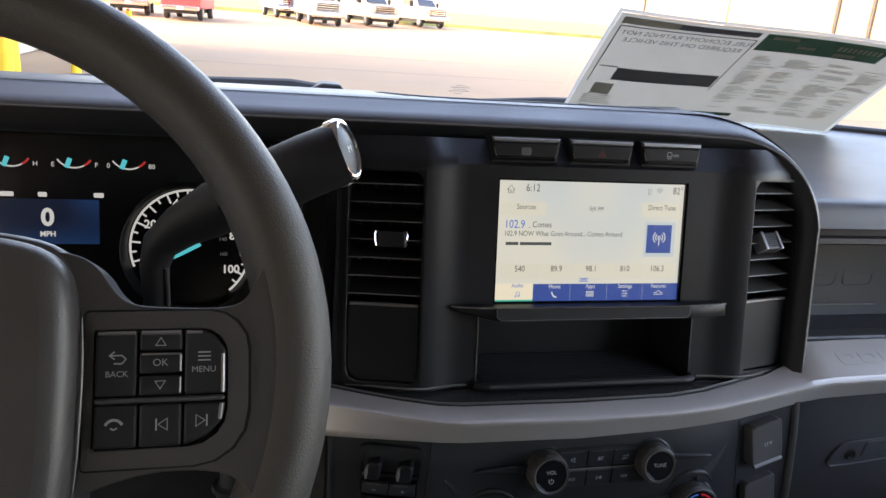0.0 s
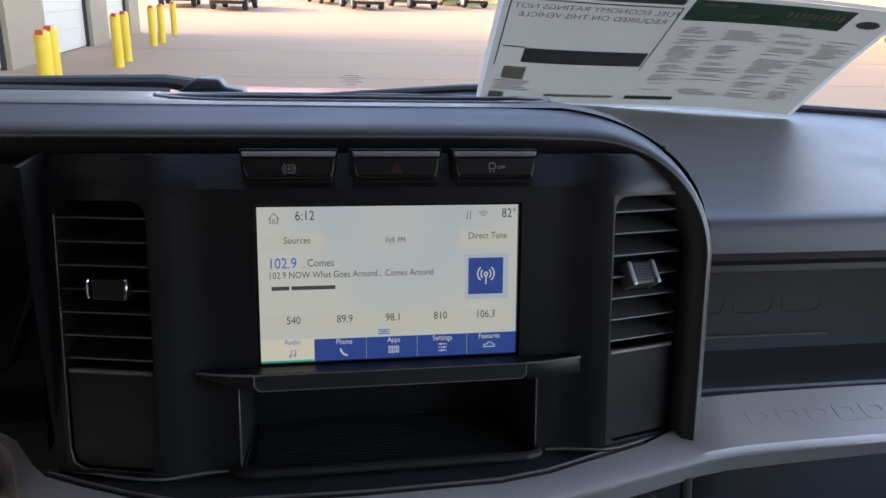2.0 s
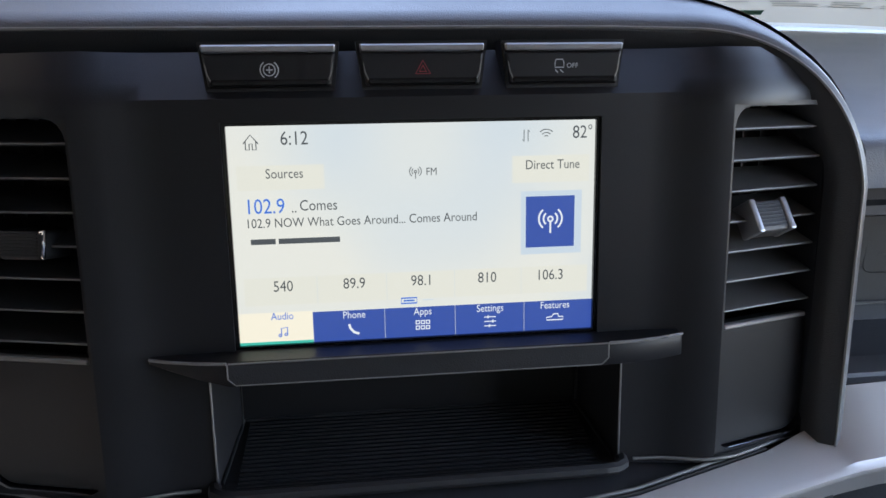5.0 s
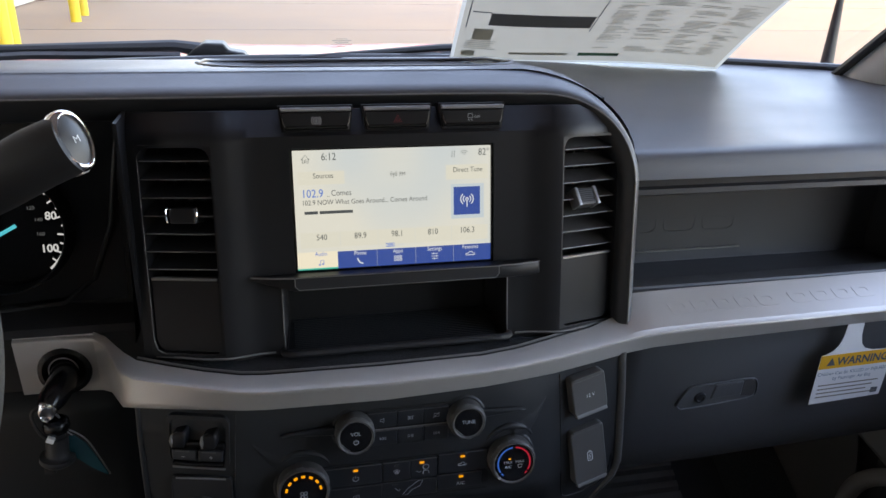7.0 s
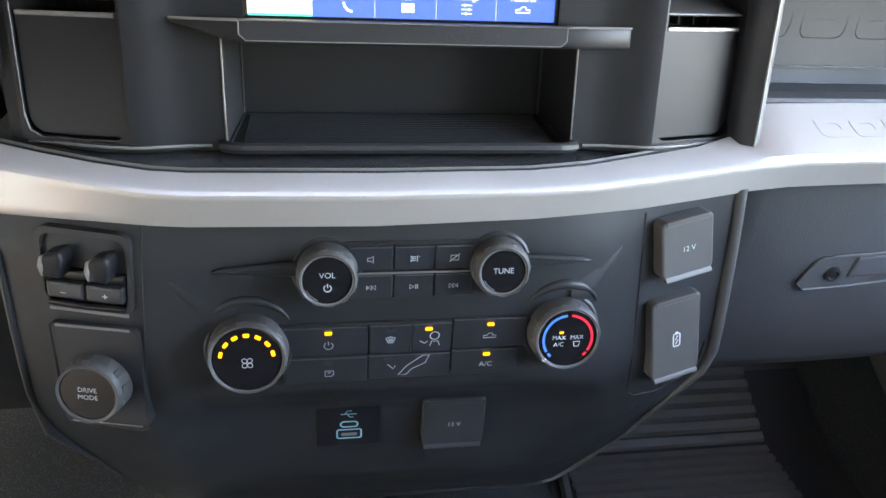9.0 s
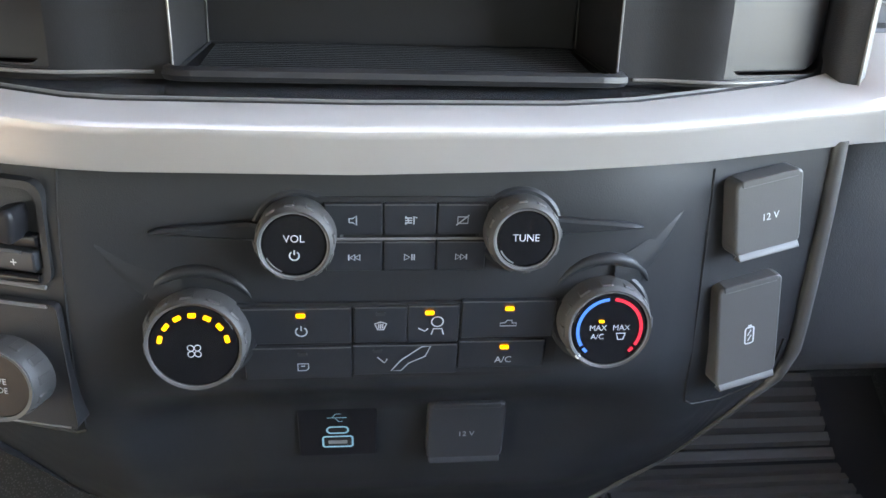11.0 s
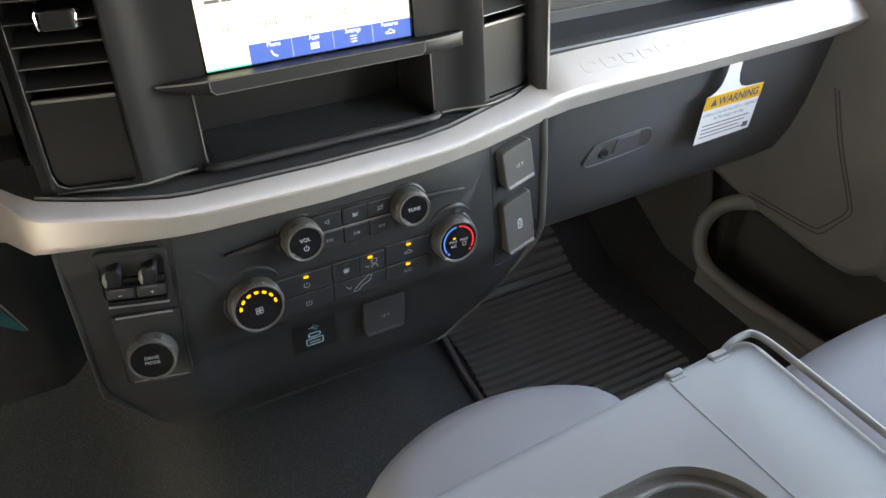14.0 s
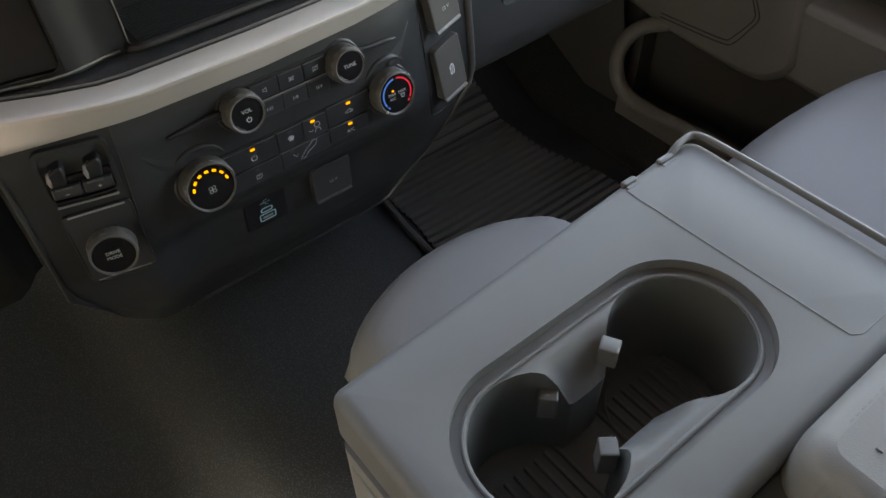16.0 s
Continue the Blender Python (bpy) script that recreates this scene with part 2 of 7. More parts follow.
def translucent_paper(name, color):
    m = bpy.data.materials.new(name)
    m.use_nodes = True
    nt = m.node_tree
    nt.nodes.remove(nt.nodes["Principled BSDF"])
    df, tl, mx = nt.nodes.new("ShaderNodeBsdfDiffuse"), nt.nodes.new("ShaderNodeBsdfTranslucent"), nt.nodes.new("ShaderNodeMixShader")
    tc, nz, mp = nt.nodes.new("ShaderNodeTexCoord"), nt.nodes.new("ShaderNodeTexNoise"), nt.nodes.new("ShaderNodeMapRange")
    nz.inputs["Scale"].default_value = 14.0
    mp.inputs["To Min"].default_value, mp.inputs["To Max"].default_value = 0.9, 1.08
    sc = nt.nodes.new("ShaderNodeVectorMath")
    sc.operation = "SCALE"
    sc.inputs[0].default_value = color
    nt.links.new(tc.outputs["Object"], nz.inputs["Vector"])
    nt.links.new(nz.outputs["Fac"], mp.inputs["Value"])
    nt.links.new(mp.outputs["Result"], sc.inputs["Scale"])
    for n in (df, tl):
        nt.links.new(sc.outputs["Vector"], n.inputs["Color"])
    mx.inputs["Fac"].default_value = 0.55
    nt.links.new(df.outputs["BSDF"], mx.inputs[1])
    nt.links.new(tl.outputs["BSDF"], mx.inputs[2])
    nt.links.new(mx.outputs["Shader"], nt.nodes["Material Output"].inputs["Surface"])
    return m


M["paper"] = translucent_paper("white_printed_paper_sheet", (0.35, 0.315, 0.25))
M["inkgrey"] = translucent_paper("pale_grey_print", (0.265, 0.242, 0.198))
M["green"] = translucent_paper("green_print", (0.055, 0.115, 0.082))
M["sleeve"] = translucent_paper("clear_plastic_sleeve_edge", (0.50, 0.48, 0.42))
M["inkgrey"] = translucent_paper("grey_printed_ink", (0.27, 0.255, 0.21))

# ---- mesh helpers ----
BASE = {}


def thing(name, at=(0, 0, 0), label="", category="", group="", kind=""):
    ob = new(name)
    ob.location = at
    ob.empty_display_size = 0.05
    BASE[ob] = Vector(at)
    return tagged(ob, label, category, group, kind)


def part(name, bm, material, parent=None, label="", smooth=35, kind="", category="", group=""):
    """Links a bmesh, in world coordinates, as one mesh object under a thing or a part."""
    base = BASE.get(parent, Vector((0, 0, 0)))
    bmesh.ops.recalc_face_normals(bm, faces=bm.faces)
    bm.transform(Matrix.Translation(-base))
    crisp = []
    if smooth and len(bm.faces) < 800:
        bm.edges.index_update()
        for e in bm.edges:
            if len(e.link_faces) == 2:
                a, b = sorted(f.calc_area() for f in e.link_faces)
                if b > 10 * a and e.calc_face_angle(0) > radians(6):
                    crisp.append(e.index)
    me = bpy.data.meshes.new(name)
    bm.to_mesh(me)
    bm.free()
    if smooth:
        me.shade_smooth()
        me.set_sharp_from_angle(angle=radians(smooth))
        for i in crisp:
            me.edges[i].use_edge_sharp = True
    me.materials.append(M[material] if isinstance(material, str) else material)
    ob = new(name, me)
    ob.parent = parent
    BASE[ob] = base
    return tagged(ob, label, category, group, kind)


def solo(name, bm, material, label, category, kind="", group="", smooth=35):
    return part(name, bm, material, None, label, smooth, kind, category, group)


def bevel(bm, w, seg=2, angle=30):
    if w:
        es = [e for e in bm.edges if len(e.link_faces) == 2 and e.calc_face_angle(0) > radians(angle)]
        bmesh.ops.bevel(bm, geom=es, offset=w, segments=seg, profile=0.5, affect="EDGES", clamp_overlap=True)
    return bm


def box(x0, x1, y0, y1, z0, z1, bev=0.0, seg=2, m=None):
    bm = bmesh.new()
    bmesh.ops.create_cube(bm, size=1)
    for v in bm.verts:
        v.co = Vector(((x0 + x1) / 2 + v.co.x * (x1 - x0), (y0 + y1) / 2 + v.co.y * (y1 - y0), (z0 + z1) / 2 + v.co.z * (z1 - z0)))
    bevel(bm, bev, seg)
    if m is not None:
        bm.transform(m)
    return bm


def prism(pts, d0, d1, m=None, bev=0.0, seg=2):
    """A polygon in the local xy plane, drawn out along local z."""
    bm = bmesh.new()
    lo, hi = [bm.verts.new((x, y, d0)) for x, y in pts], [bm.verts.new((x, y, d1)) for x, y in pts]
    bm.faces.new(lo[::-1]), bm.faces.new(hi)
    for i in range(len(pts)):
        j = (i + 1) % len(pts)
        bm.faces.new((lo[i], lo[j], hi[j], hi[i]))
    bmesh.ops.recalc_face_normals(bm, faces=bm.faces)
    bevel(bm, bev, seg)
    if m is not None:
        bm.transform(m)
    return bm


def lathe(profile, m=None, n=32):
    """Radius and height pairs, turned about local z."""
    bm = bmesh.new()
    rings = []
    for r, h in profile:
        rings.append([bm.verts.new((0, 0, h))] if r < 1e-6 else [bm.verts.new((r * math.cos(a * math.tau / n), r * math.sin(a * math.tau / n), h)) for a in range(n)])
    for p, q in zip(rings, rings[1:]):
        for i in range(n):
            j = (i + 1) % n
            f = [p[i % len(p)], p[j % len(p)], q[j % len(q)], q[i % len(q)]]
            f = list(dict.fromkeys(f))
            if len(f) > 2:
                bm.faces.new(f)
    if m is not None:
        bm.transform(m)
    return bm


def loft(rows, closed=False, caps=False):
    """A skin over rows of points."""
    bm = bmesh.new()
    vs = [[bm.verts.new(p) for p in row] for row in rows]
    for a, b in zip(vs, vs[1:]):
        n = len(a)
        for i in range(n if closed else n - 1):
            j = (i + 1) % n
            bm.faces.new((a[i], a[j], b[j], b[i]))
    if caps:
        bm.faces.new(vs[0][::-1]), bm.faces.new(vs[-1])
    return bm


def tube(pts, r, n=10, closed=False):
    pts = [Vector(p) for p in pts]
    k = len(pts)
    rows, up = [], None
    for i, p in enumerate(pts):
        a = pts[(i - 1) % k] if closed or i else p
        b = pts[(i + 1) % k] if closed or i < k - 1 else p
        d = (b - a).normalized()
        if up is None:
            up = d.orthogonal().normalized()
        up = (up - d * up.dot(d)).normalized()
        side = d.cross(up)
        rad = r[i] if isinstance(r, (list, tuple)) else r
        rows.append([p + rad * (math.cos(t * math.tau / n) * up + math.sin(t * math.tau / n) * side) for t in range(n)])
    if closed:
        rows.append(rows[0])
        bm = loft(rows, True)
        bmesh.ops.remove_doubles(bm, verts=bm.verts, dist=1e-6)
        return bm
    return loft(rows, True, True)


def rrect(x0, x1, y0, y1, r, n=4):
    """The corners of a rounded rectangle; r: one radius or four, from lower left anticlockwise."""
    rs = r if isinstance(r, (list, tuple)) else (r,) * 4
    out = []
    for (cx, cy, a), q in zip(((x0, y0, 180), (x1, y0, 270), (x1, y1, 0), (x0, y1, 90)), rs):
        sx, sy = (1 if cx == x0 else -1), (1 if cy == y0 else -1)
        if q < 1e-6:
            out.append((cx, cy))
            continue
        for i in range(n + 1):
            t = radians(a + 90 * i / n)
            out.append((cx + sx * q + q * math.cos(t), cy + sy * q + q * math.sin(t)))
    return out


def holed(outer, holes, z0, z1, m=None):
    """A plate in the local xy plane with holes through it."""
    bm = bmesh.new()
    loops = []
    for pts in [outer] + holes:
        vs = [bm.verts.new((x, y, z1)) for x, y in pts]
        loops.append([bm.edges.new((vs[i], vs[(i + 1) % len(vs)])) for i in range(len(vs))])
    edges = [e for l in loops for e in l]
    bmesh.ops.triangle_fill(bm, use_beauty=True, use_dissolve=False, edges=edges)
    made = bmesh.ops.extrude_face_region(bm, geom=list(bm.faces))
    for v in made["geom"]:
        if isinstance(v, bmesh.types.BMVert):
            v.co.z = z0
    if m is not None:
        bm.transform(m)
    return bm


def frame_at(o, tilt=0.0, yaw=0.0):
    """A face that looks back along -y: local x right, local y up, local z out. tilt: degrees by which it leans back."""
    return Matrix.Translation(o) @ Matrix.Rotation(radians(yaw), 4, "Z") @ Matrix.Rotation(radians(90 - tilt), 4, "X")




def rounded(pts, times=2):
    """A closed outline with its corners cut off again and again, until it flows."""
    for _ in range(times):
        out = []
        for i, (a, b) in enumerate(pts):
            c, d = pts[(i + 1) % len(pts)]
            out += [(0.75 * a + 0.25 * c, 0.75 * b + 0.25 * d), (0.25 * a + 0.75 * c, 0.25 * b + 0.75 * d)]
        pts = out
    return pts


def flowing(pts, times=2):
    """An open line in space with its corners cut off, its ends kept."""
    pts = [Vector(p) for p in pts]
    for _ in range(times):
        out = [pts[0]]
        for a, b in zip(pts, pts[1:]):
            out += [a * 0.75 + b * 0.25, a * 0.25 + b * 0.75]
        pts = out + [pts[-1]]
    return pts


def text(s, size, m, depth=0.0, align="CENTER", bold=0.0):
    """Flat letters of the built-in font, capitals about 0.7 of size high, middled on the local origin."""
    cu = bpy.data.curves.new("lettering", "FONT")
    cu.body, cu.size, cu.align_x, cu.align_y, cu.extrude = s, size, align, "CENTER", depth
    cu.resolution_u, cu.offset = 3, bold
    ob = bpy.data.objects.new("lettering", cu)
    scene.collection.objects.link(ob)
    me = bpy.data.meshes.new_from_object(ob.evaluated_get(bpy.context.evaluated_depsgraph_get()))
    bm = bmesh.new()
    bm.from_mesh(me)
    bpy.data.objects.remove(ob)
    bpy.data.curves.remove(cu)
    bpy.data.meshes.remove(me)
    bm.transform(m)
    return bm


def flat(pts, m, w=0.0):
    bm = bmesh.new()
    bm.faces.new([bm.verts.new((x, y, w)) for x, y in pts])
    bm.transform(m)
    return bm


def stroke(pts, width, m, w=0.0, closed=False):
    """A flat line of even width through local points."""
    ps = [Vector((*p, 0)) for p in pts]
    k = len(ps)
    rows = []
    for i, p in enumerate(ps):
        a = ps[(i - 1) % k] if closed or i else p
        b = ps[(i + 1) % k] if closed or i < k - 1 else p
        d = (b - a).normalized()
        nrm = Vector((-d.y, d.x, 0)) * width / 2
        rows.append([p + nrm + Vector((0, 0, w)), p - nrm + Vector((0, 0, w))])
    if closed:
        rows.append(rows[0])
    bm = loft(rows)
    bm.transform(m)
    return bm


def arc(cx, cy, r, a0, a1, n=16):
    return [(cx + r * math.cos(radians(a0 + (a1 - a0) * i / n)), cy + r * math.sin(radians(a0 + (a1 - a0) * i / n))) for i in range(n + 1)]


def T(x, y, w=0.0):
    return Matrix.Translation((x, y, w))


def smoothstep(a, b, x):
    t = min(1.0, max(0.0, (x - a) / (b - a)))
    return t * t * (3 - 2 * t)


def lerp(table, x):
    for (a, p), (b, q) in zip(table, table[1:]):
        if x <= b:
            k = 0 if x <= a else (x - a) / (b - a)
            return p + (q - p) * k
    return table[-1][1]

# ---- outside: ground, buildings, bollards, parked vehicles ----
def ground_z(y):
    return 0.017 * max(0.0, y - 30.0) if y < 62 else 0.017 * 32


def build_ground():
    xs = [-1500, -300, -80, -40, -20, -10, -5.6, 0, 5, 10, 20, 27, 40, 80, 300, 1500]
    ys = [-1500, -300, -60, -20, 0, 5, 10, 15, 20, 25, 30, 36, 44, 52, 62]
    solo("ground", loft([[(x, y, ground_z(y)) for x in xs] for y in ys]), "concrete", "pale concrete yard with faint stains, half in shade", "ground", "structure", smooth=0)
    solo("grass_field", loft([[(x, y, ground_z(62) + (0.25 if y < 80 else 0.9) * (y > 62.1)) for x in xs] for y in (62, 62.2, 70, 100, 300, 2500)]), "grass", "dry green-yellow grass strip beyond the yard", "grass", "structure", smooth=0)
    # expansion joints
    for k, y in enumerate((9.0, 15.0, 21.0, 27.0)):
        solo("joint", box(-5.5, 26, y - 0.006, y + 0.006, 0.0005, 0.003), "coverdark", "narrow dark expansion joint in the concrete", "joint", "structure")


def build_left_building():
    w = thing("storage_building", (-5.6, 12, 0), "beige steel storage building with white roller doors", "building")
    y0, y1, h = -14.0, 27.2, 13.0
    bays = [(-11.0, -7.4), (-5.4, -1.8), (0.2, 3.8), (5.8, 9.4), (11.9, 15.4), (17.6, 21.3), (23.0, 25.8)]
    edges = [y0] + [v for b in bays for v in b] + [y1]
    for a, b in zip(edges[::2], edges[1::2]):
        part("pier", box(-6.0, -5.6, a, b, 0, h), "wall", w)
    part("lintel", box(-6.0, -5.6, y0, y1, 3.6, h), "wall", w)
    part("roof", box(-16.0, -5.4, y0, y1, h, h + 0.15), "wall", w)
    part("end_wall", box(-16.0, -6.0, y1 - 0.3, y1, 0, h), "wall", w)
    part("back_wall", box(-16.0, -15.7, y0, y1, 0, h), "wall", w)
    for a, b in bays:
        d = part("roller_door", box(-5.86, -5.80, a, b, 0.02, 3.6), "doorwhite", w)
        for k in range(8):
            part("slat", box(-5.80, -5.785, a + 0.05, b - 0.05, 0.06 + k * 0.44, 0.06 + k * 0.44 + 0.42, 0.004, 1), "doorwhite", d)
        for s in (a, b):
            part("door_track", box(-5.80, -5.70, s - 0.05, s + 0.05, 0, 3.6), "cowl", d)


def build_right_building():
    w = thing("warehouse", (27, 40, 0), "pale beige warehouse wall in sunshine", "building")
    part("wall", box(27.0, 27.4, 24, 54.2, 0, 7), "wall", w)
    part("gable", box(27.4, 60, 53.9, 54.2, 0, 7), "wall", w)
    part("roof", box(27.0, 60, 24, 54.2, 7, 7.2), "wall", w)
    for y in (53.0, 32.9, 30.6, 26.0):
        part("pilaster", box(26.86, 27.0, y, y + 0.9, 0, 7, 0.02, 1), "wall", w)
        part("downpipe", box(26.90, 27.0, y - 0.16, y - 0.04, 0, 7), "coveredge", w)
    d = part("side_door", box(26.93, 27.0, 42.30, 44.20, 0.0, 5.0), "doorwhite", w)
    part("door_frame", box(26.90, 27.0, 44.20, 44.32, 0.0, 5.1), "wall", d)
    part("door_frame", box(26.90, 27.0, 42.18, 42.30, 0.0, 5.1), "wall", d)
    part("door_handle", box(26.88, 26.93, 42.42, 42.56, 2.85, 3.0), "cowl", d)


def build_bollards():
    first = thing("bollard", (0, 0, 0), "yellow painted steel bollard with red tape on top", "bollard", "bollards beside the roller doors")
    part("post", lathe([(0, 0), (0.10, 0), (0.10, 0.98), (0.092, 1.02), (0.06, 1.045), (0, 1.05)], n=20), "yellow", first)
    part("tape", box(-0.045, 0.045, -0.104, 0.07, 0.99, 1.056, 0.004), "redtape", first)
    spots = [(-3.54, 10.68), (-3.72, 11.62), (-3.89, 16.32), (-3.99, 17.55), (-4.22, 21.86), (-4.22, 23.2), (-4.42, 26.6), (23.8, 49.4)]
    for x, y in spots[1:]:
        copy_thing(first, pose(x, y, ground_z(y)))
    first.matrix_basis = pose(*spots[0], 0)


def build_pickup(name, at, yaw, paint, label):
    """A full-size pickup truck, its nose along local -y."""
    base = pose(*at, 0, 0, yaw)
    p = thing(name, (0, 0, 0), label, "pickup truck", "parked trucks")
    side = [(-2.95, 0.55), (-2.95, 1.28), (-2.80, 1.42), (-1.45, 1.50), (-0.75, 1.50), (2.95, 1.50), (3.0, 0.70), (2.5, 0.58)]
    m = Matrix(((0, 0, 1, 0), (1, 0, 0, 0), (0, 1, 0, 0), (0, 0, 0, 1)))
    part("body", prism(side, -1.0, 1.0, m, 0.07, 3), paint, p)
    cab = [(-1.45, 1.46), (-0.85, 2.00), (-0.6, 2.06), (0.75, 2.06), (1.0, 2.00), (1.05, 1.46)]
    part("cab", prism(cab, -0.86, 0.86, m, 0.07, 3), paint, p)
    part("windscreen", loft([[(-0.74, -1.42, 1.52), (0.74, -1.42, 1.52)], [(-0.68, -0.90, 1.99), (0.68, -0.90, 1.99)]]), "carglass", p)
    for s in (-1, 1):
        part("side_window", box(s * 0.845, s * 0.865, -0.7, 0.85, 1.54, 1.92, 0.005), "carglass", p)
        part("mirror", box(s * 1.0, s * 1.22, -1.0, -0.9, 1.46, 1.80, 0.03), "cowl", p)
        part("headlight", box(s * 0.72, s * 0.97, -2.985, -2.80, 0.92, 1.30, 0.02), "chrome", p)
        part("tail_light", box(s * 0.88, s * 0.99, 2.95, 3.03, 0.95, 1.42, 0.01), "redtape", p)
        for y in (-1.95, 1.85):
            wm = Matrix.Translation((s * 0.86, y, 0.41)) @ Matrix.Rotation(radians(90), 4, "Y")
            wheel = part("wheel", lathe([(0, -0.14), (0.30, -0.14), (0.38, -0.12), (0.41, -0.06), (0.41, 0.06), (0.38, 0.12), (0.30, 0.14), (0, 0.14)], wm, 20), "tyre", p)
            part("rim", lathe([(0, -0.150), (0.2, -0.150), (0.24, -0.145), (0.24, 0.145), (0.2, 0.150), (0, 0.150)], wm, 16), "silverd", wheel)
    part("grille", box(-0.70, 0.70, -2.985, -2.84, 0.86, 1.32, 0.03), "cowl", p)
    part("grille_frame", tube([(a, -2.985, b) for a, b in rrect(-0.70, 0.70, 0.86, 1.32, 0.08, 4)], 0.035, 8, True), "silverd", p)
    part("tailgate_handle", box(-0.14, 0.14, 2.99, 3.03, 1.22, 1.34, 0.01), "cowl", p)
    for k in range(3):
        part("grille_bar", box(-0.66, 0.66, -3.01, -2.96, 0.95 + 0.13 * k, 0.99 + 0.13 * k, 0.005, 1), "chrome", p)
    part("bumper", box(-1.0, 1.0, -3.06, -2.80, 0.50, 0.80, 0.05, 2), "chrome", p)
    part("rear_bumper", box(-0.96, 0.96, 2.92, 3.12, 0.5, 0.72, 0.04, 2), "chrome", p)
    part("number_plate", box(-0.16, 0.16, -3.075, -3.06, 0.56, 0.70), "white", p)
    part("rear_number_plate", box(-0.16, 0.16, 3.12, 3.13, 0.54, 0.68), "white", p)
    part("underbody", box(-0.7, 0.7, -2.6, 2.7, 0.32, 0.6), "cowl", p)
    p.matrix_basis = base
    return p


build_ground()
build_left_building()
build_right_building()
build_bollards()
for nm, x, y, yaw, paint, lab in (
        ("pickup_truck", 3.27, 50.9, 8, "whitepaint", "white pickup truck parked nose-on in the sunny yard"),
        ("pickup_truck", 7.06, 54.9, 14, "tanpaint", "tan pickup truck with a chrome grille parked in a row"),
        ("pickup_truck", 11.34, 58.9, 18, "whitepaint", "white pickup truck at the end of the parked row"),
        ("pickup_truck", -4.15, 45.8, 176, "redpaint", "red pickup truck parked tail-on in the yard"),
        ("pickup_truck", -7.35, 47.6, 4, "greypaint", "grey pickup truck with a chrome bumper in the yard"),
        ("pickup_truck", 1.22, 57.5, 12, "bluepaint", "blue-grey pickup truck further back in the yard")):
    build_pickup(nm, (x, y, ground_z(y)), yaw, paint, lab)

# ---- the truck that the camera sits in: hood, cowl, glass, cab shell ----
truck = thing("truck_exterior", (0, 1.2, 0), "red pickup truck front end seen over the dashboard", "truck")


def hood_z(x, y):
    dome = 0.006 * (smoothstep(0.55, 0.40, abs(x)) - 0.6 * smoothstep(0.25, 0.1, abs(x)))
    return 1.525 - 0.046 * (y - 0.7) - 0.05 * smoothstep(1.5, 2.05, y) * (y - 1.3) - 0.06 * (abs(x) / 0.9) ** 4 + dome


part("hood", loft([[(x, y, hood_z(x, y)) for x in [-0.95 + 0.05 * i for i in range(39)]] for y in [0.66 + 0.06 * j for j in range(24)]] + [[(-0.95 + 0.05 * i, 2.1, 1.0) for i in range(39)]]), "redpaint", truck)
for s in (-1, 1):
    part("fender", loft([[(s * 0.95, y, hood_z(0.95, y)), (s * 1.0, y, hood_z(0.95, y) - 0.06), (s * 1.01, y, 0.75)] for y in [0.3 + 0.12 * j for j in range(16)]]), "redpaint", truck)


def glass_y(x, z):
    return 0.565 - 0.20 * (x / 0.75) ** 2 - (z - 1.60) * 1.30


part("cowl_panel", loft([[(x, glass_y(x, 1.60) - 0.03, 1.575), (x, glass_y(x, 1.60) + 0.01, 1.603), (x, glass_y(x, 1.6) + 0.06, 1.585), (x, max(0.68, glass_y(x, 1.6) + 0.12), 1.55)] for x in [-0.78 + 0.06 * i for i in range(27)]]), "cowl", truck)
wind = part("windscreen", loft([[(x, glass_y(x, z), z) for x in [-0.74 + 0.074 * i for i in range(21)]] for z in [1.60 + 0.04 * j for j in range(10)]]), "glass", truck)
wind.visible_shadow = False
part("windscreen_seal", tube([(x, glass_y(x, 1.607) - 0.006, 1.607 + 0.008 * smoothstep(0.2, 0.5, x)) for x in [-0.74 + 0.074 * i for i in range(21)]], 0.008), "cowl", truck)
for px in (-0.18, 0.46):
    arm = [(px, 0.575 + 0.02, 1.612), (px - 0.06, 0.60, 1.620), (px - 0.30, 0.585, 1.618), (px - 0.52, 0.54, 1.610)]
    part("wiper_arm", tube(arm, [0.011, 0.009, 0.006, 0.004], 8), "cowl", truck)
    part("wiper_blade", tube([(px - 0.05, 0.575, 1.609), (px - 0.25, 0.565, 1.612), (px - 0.56, 0.50, 1.606)], 0.006, 6), "cowl", truck)
    part("wiper_pivot_cover", prism([(-0.05, 0), (0.05, 0), (0.042, 0.012), (0.02, 0.016), (0.012, 0.026), (-0.015, 0.027), (-0.03, 0.018)], -0.02, 0.02, frame_at((px, 0.59, 1.601)), 0.003), "cowl", truck)
ant = part("antenna_base", lathe([(0.0, 0), (0.02, 0), (0.013, 0.03), (0.008, 0.14), (0.007, 0.16)], Matrix.Translation((0.99, 0.74, 1.53)), 12), "cowl", truck)
part("antenna_mast", tube([(0.99, 0.74, 1.68), (1.0, 0.742, 1.78), (1.02, 0.745, 2.1)], 0.0028, 6), "cowl", ant)

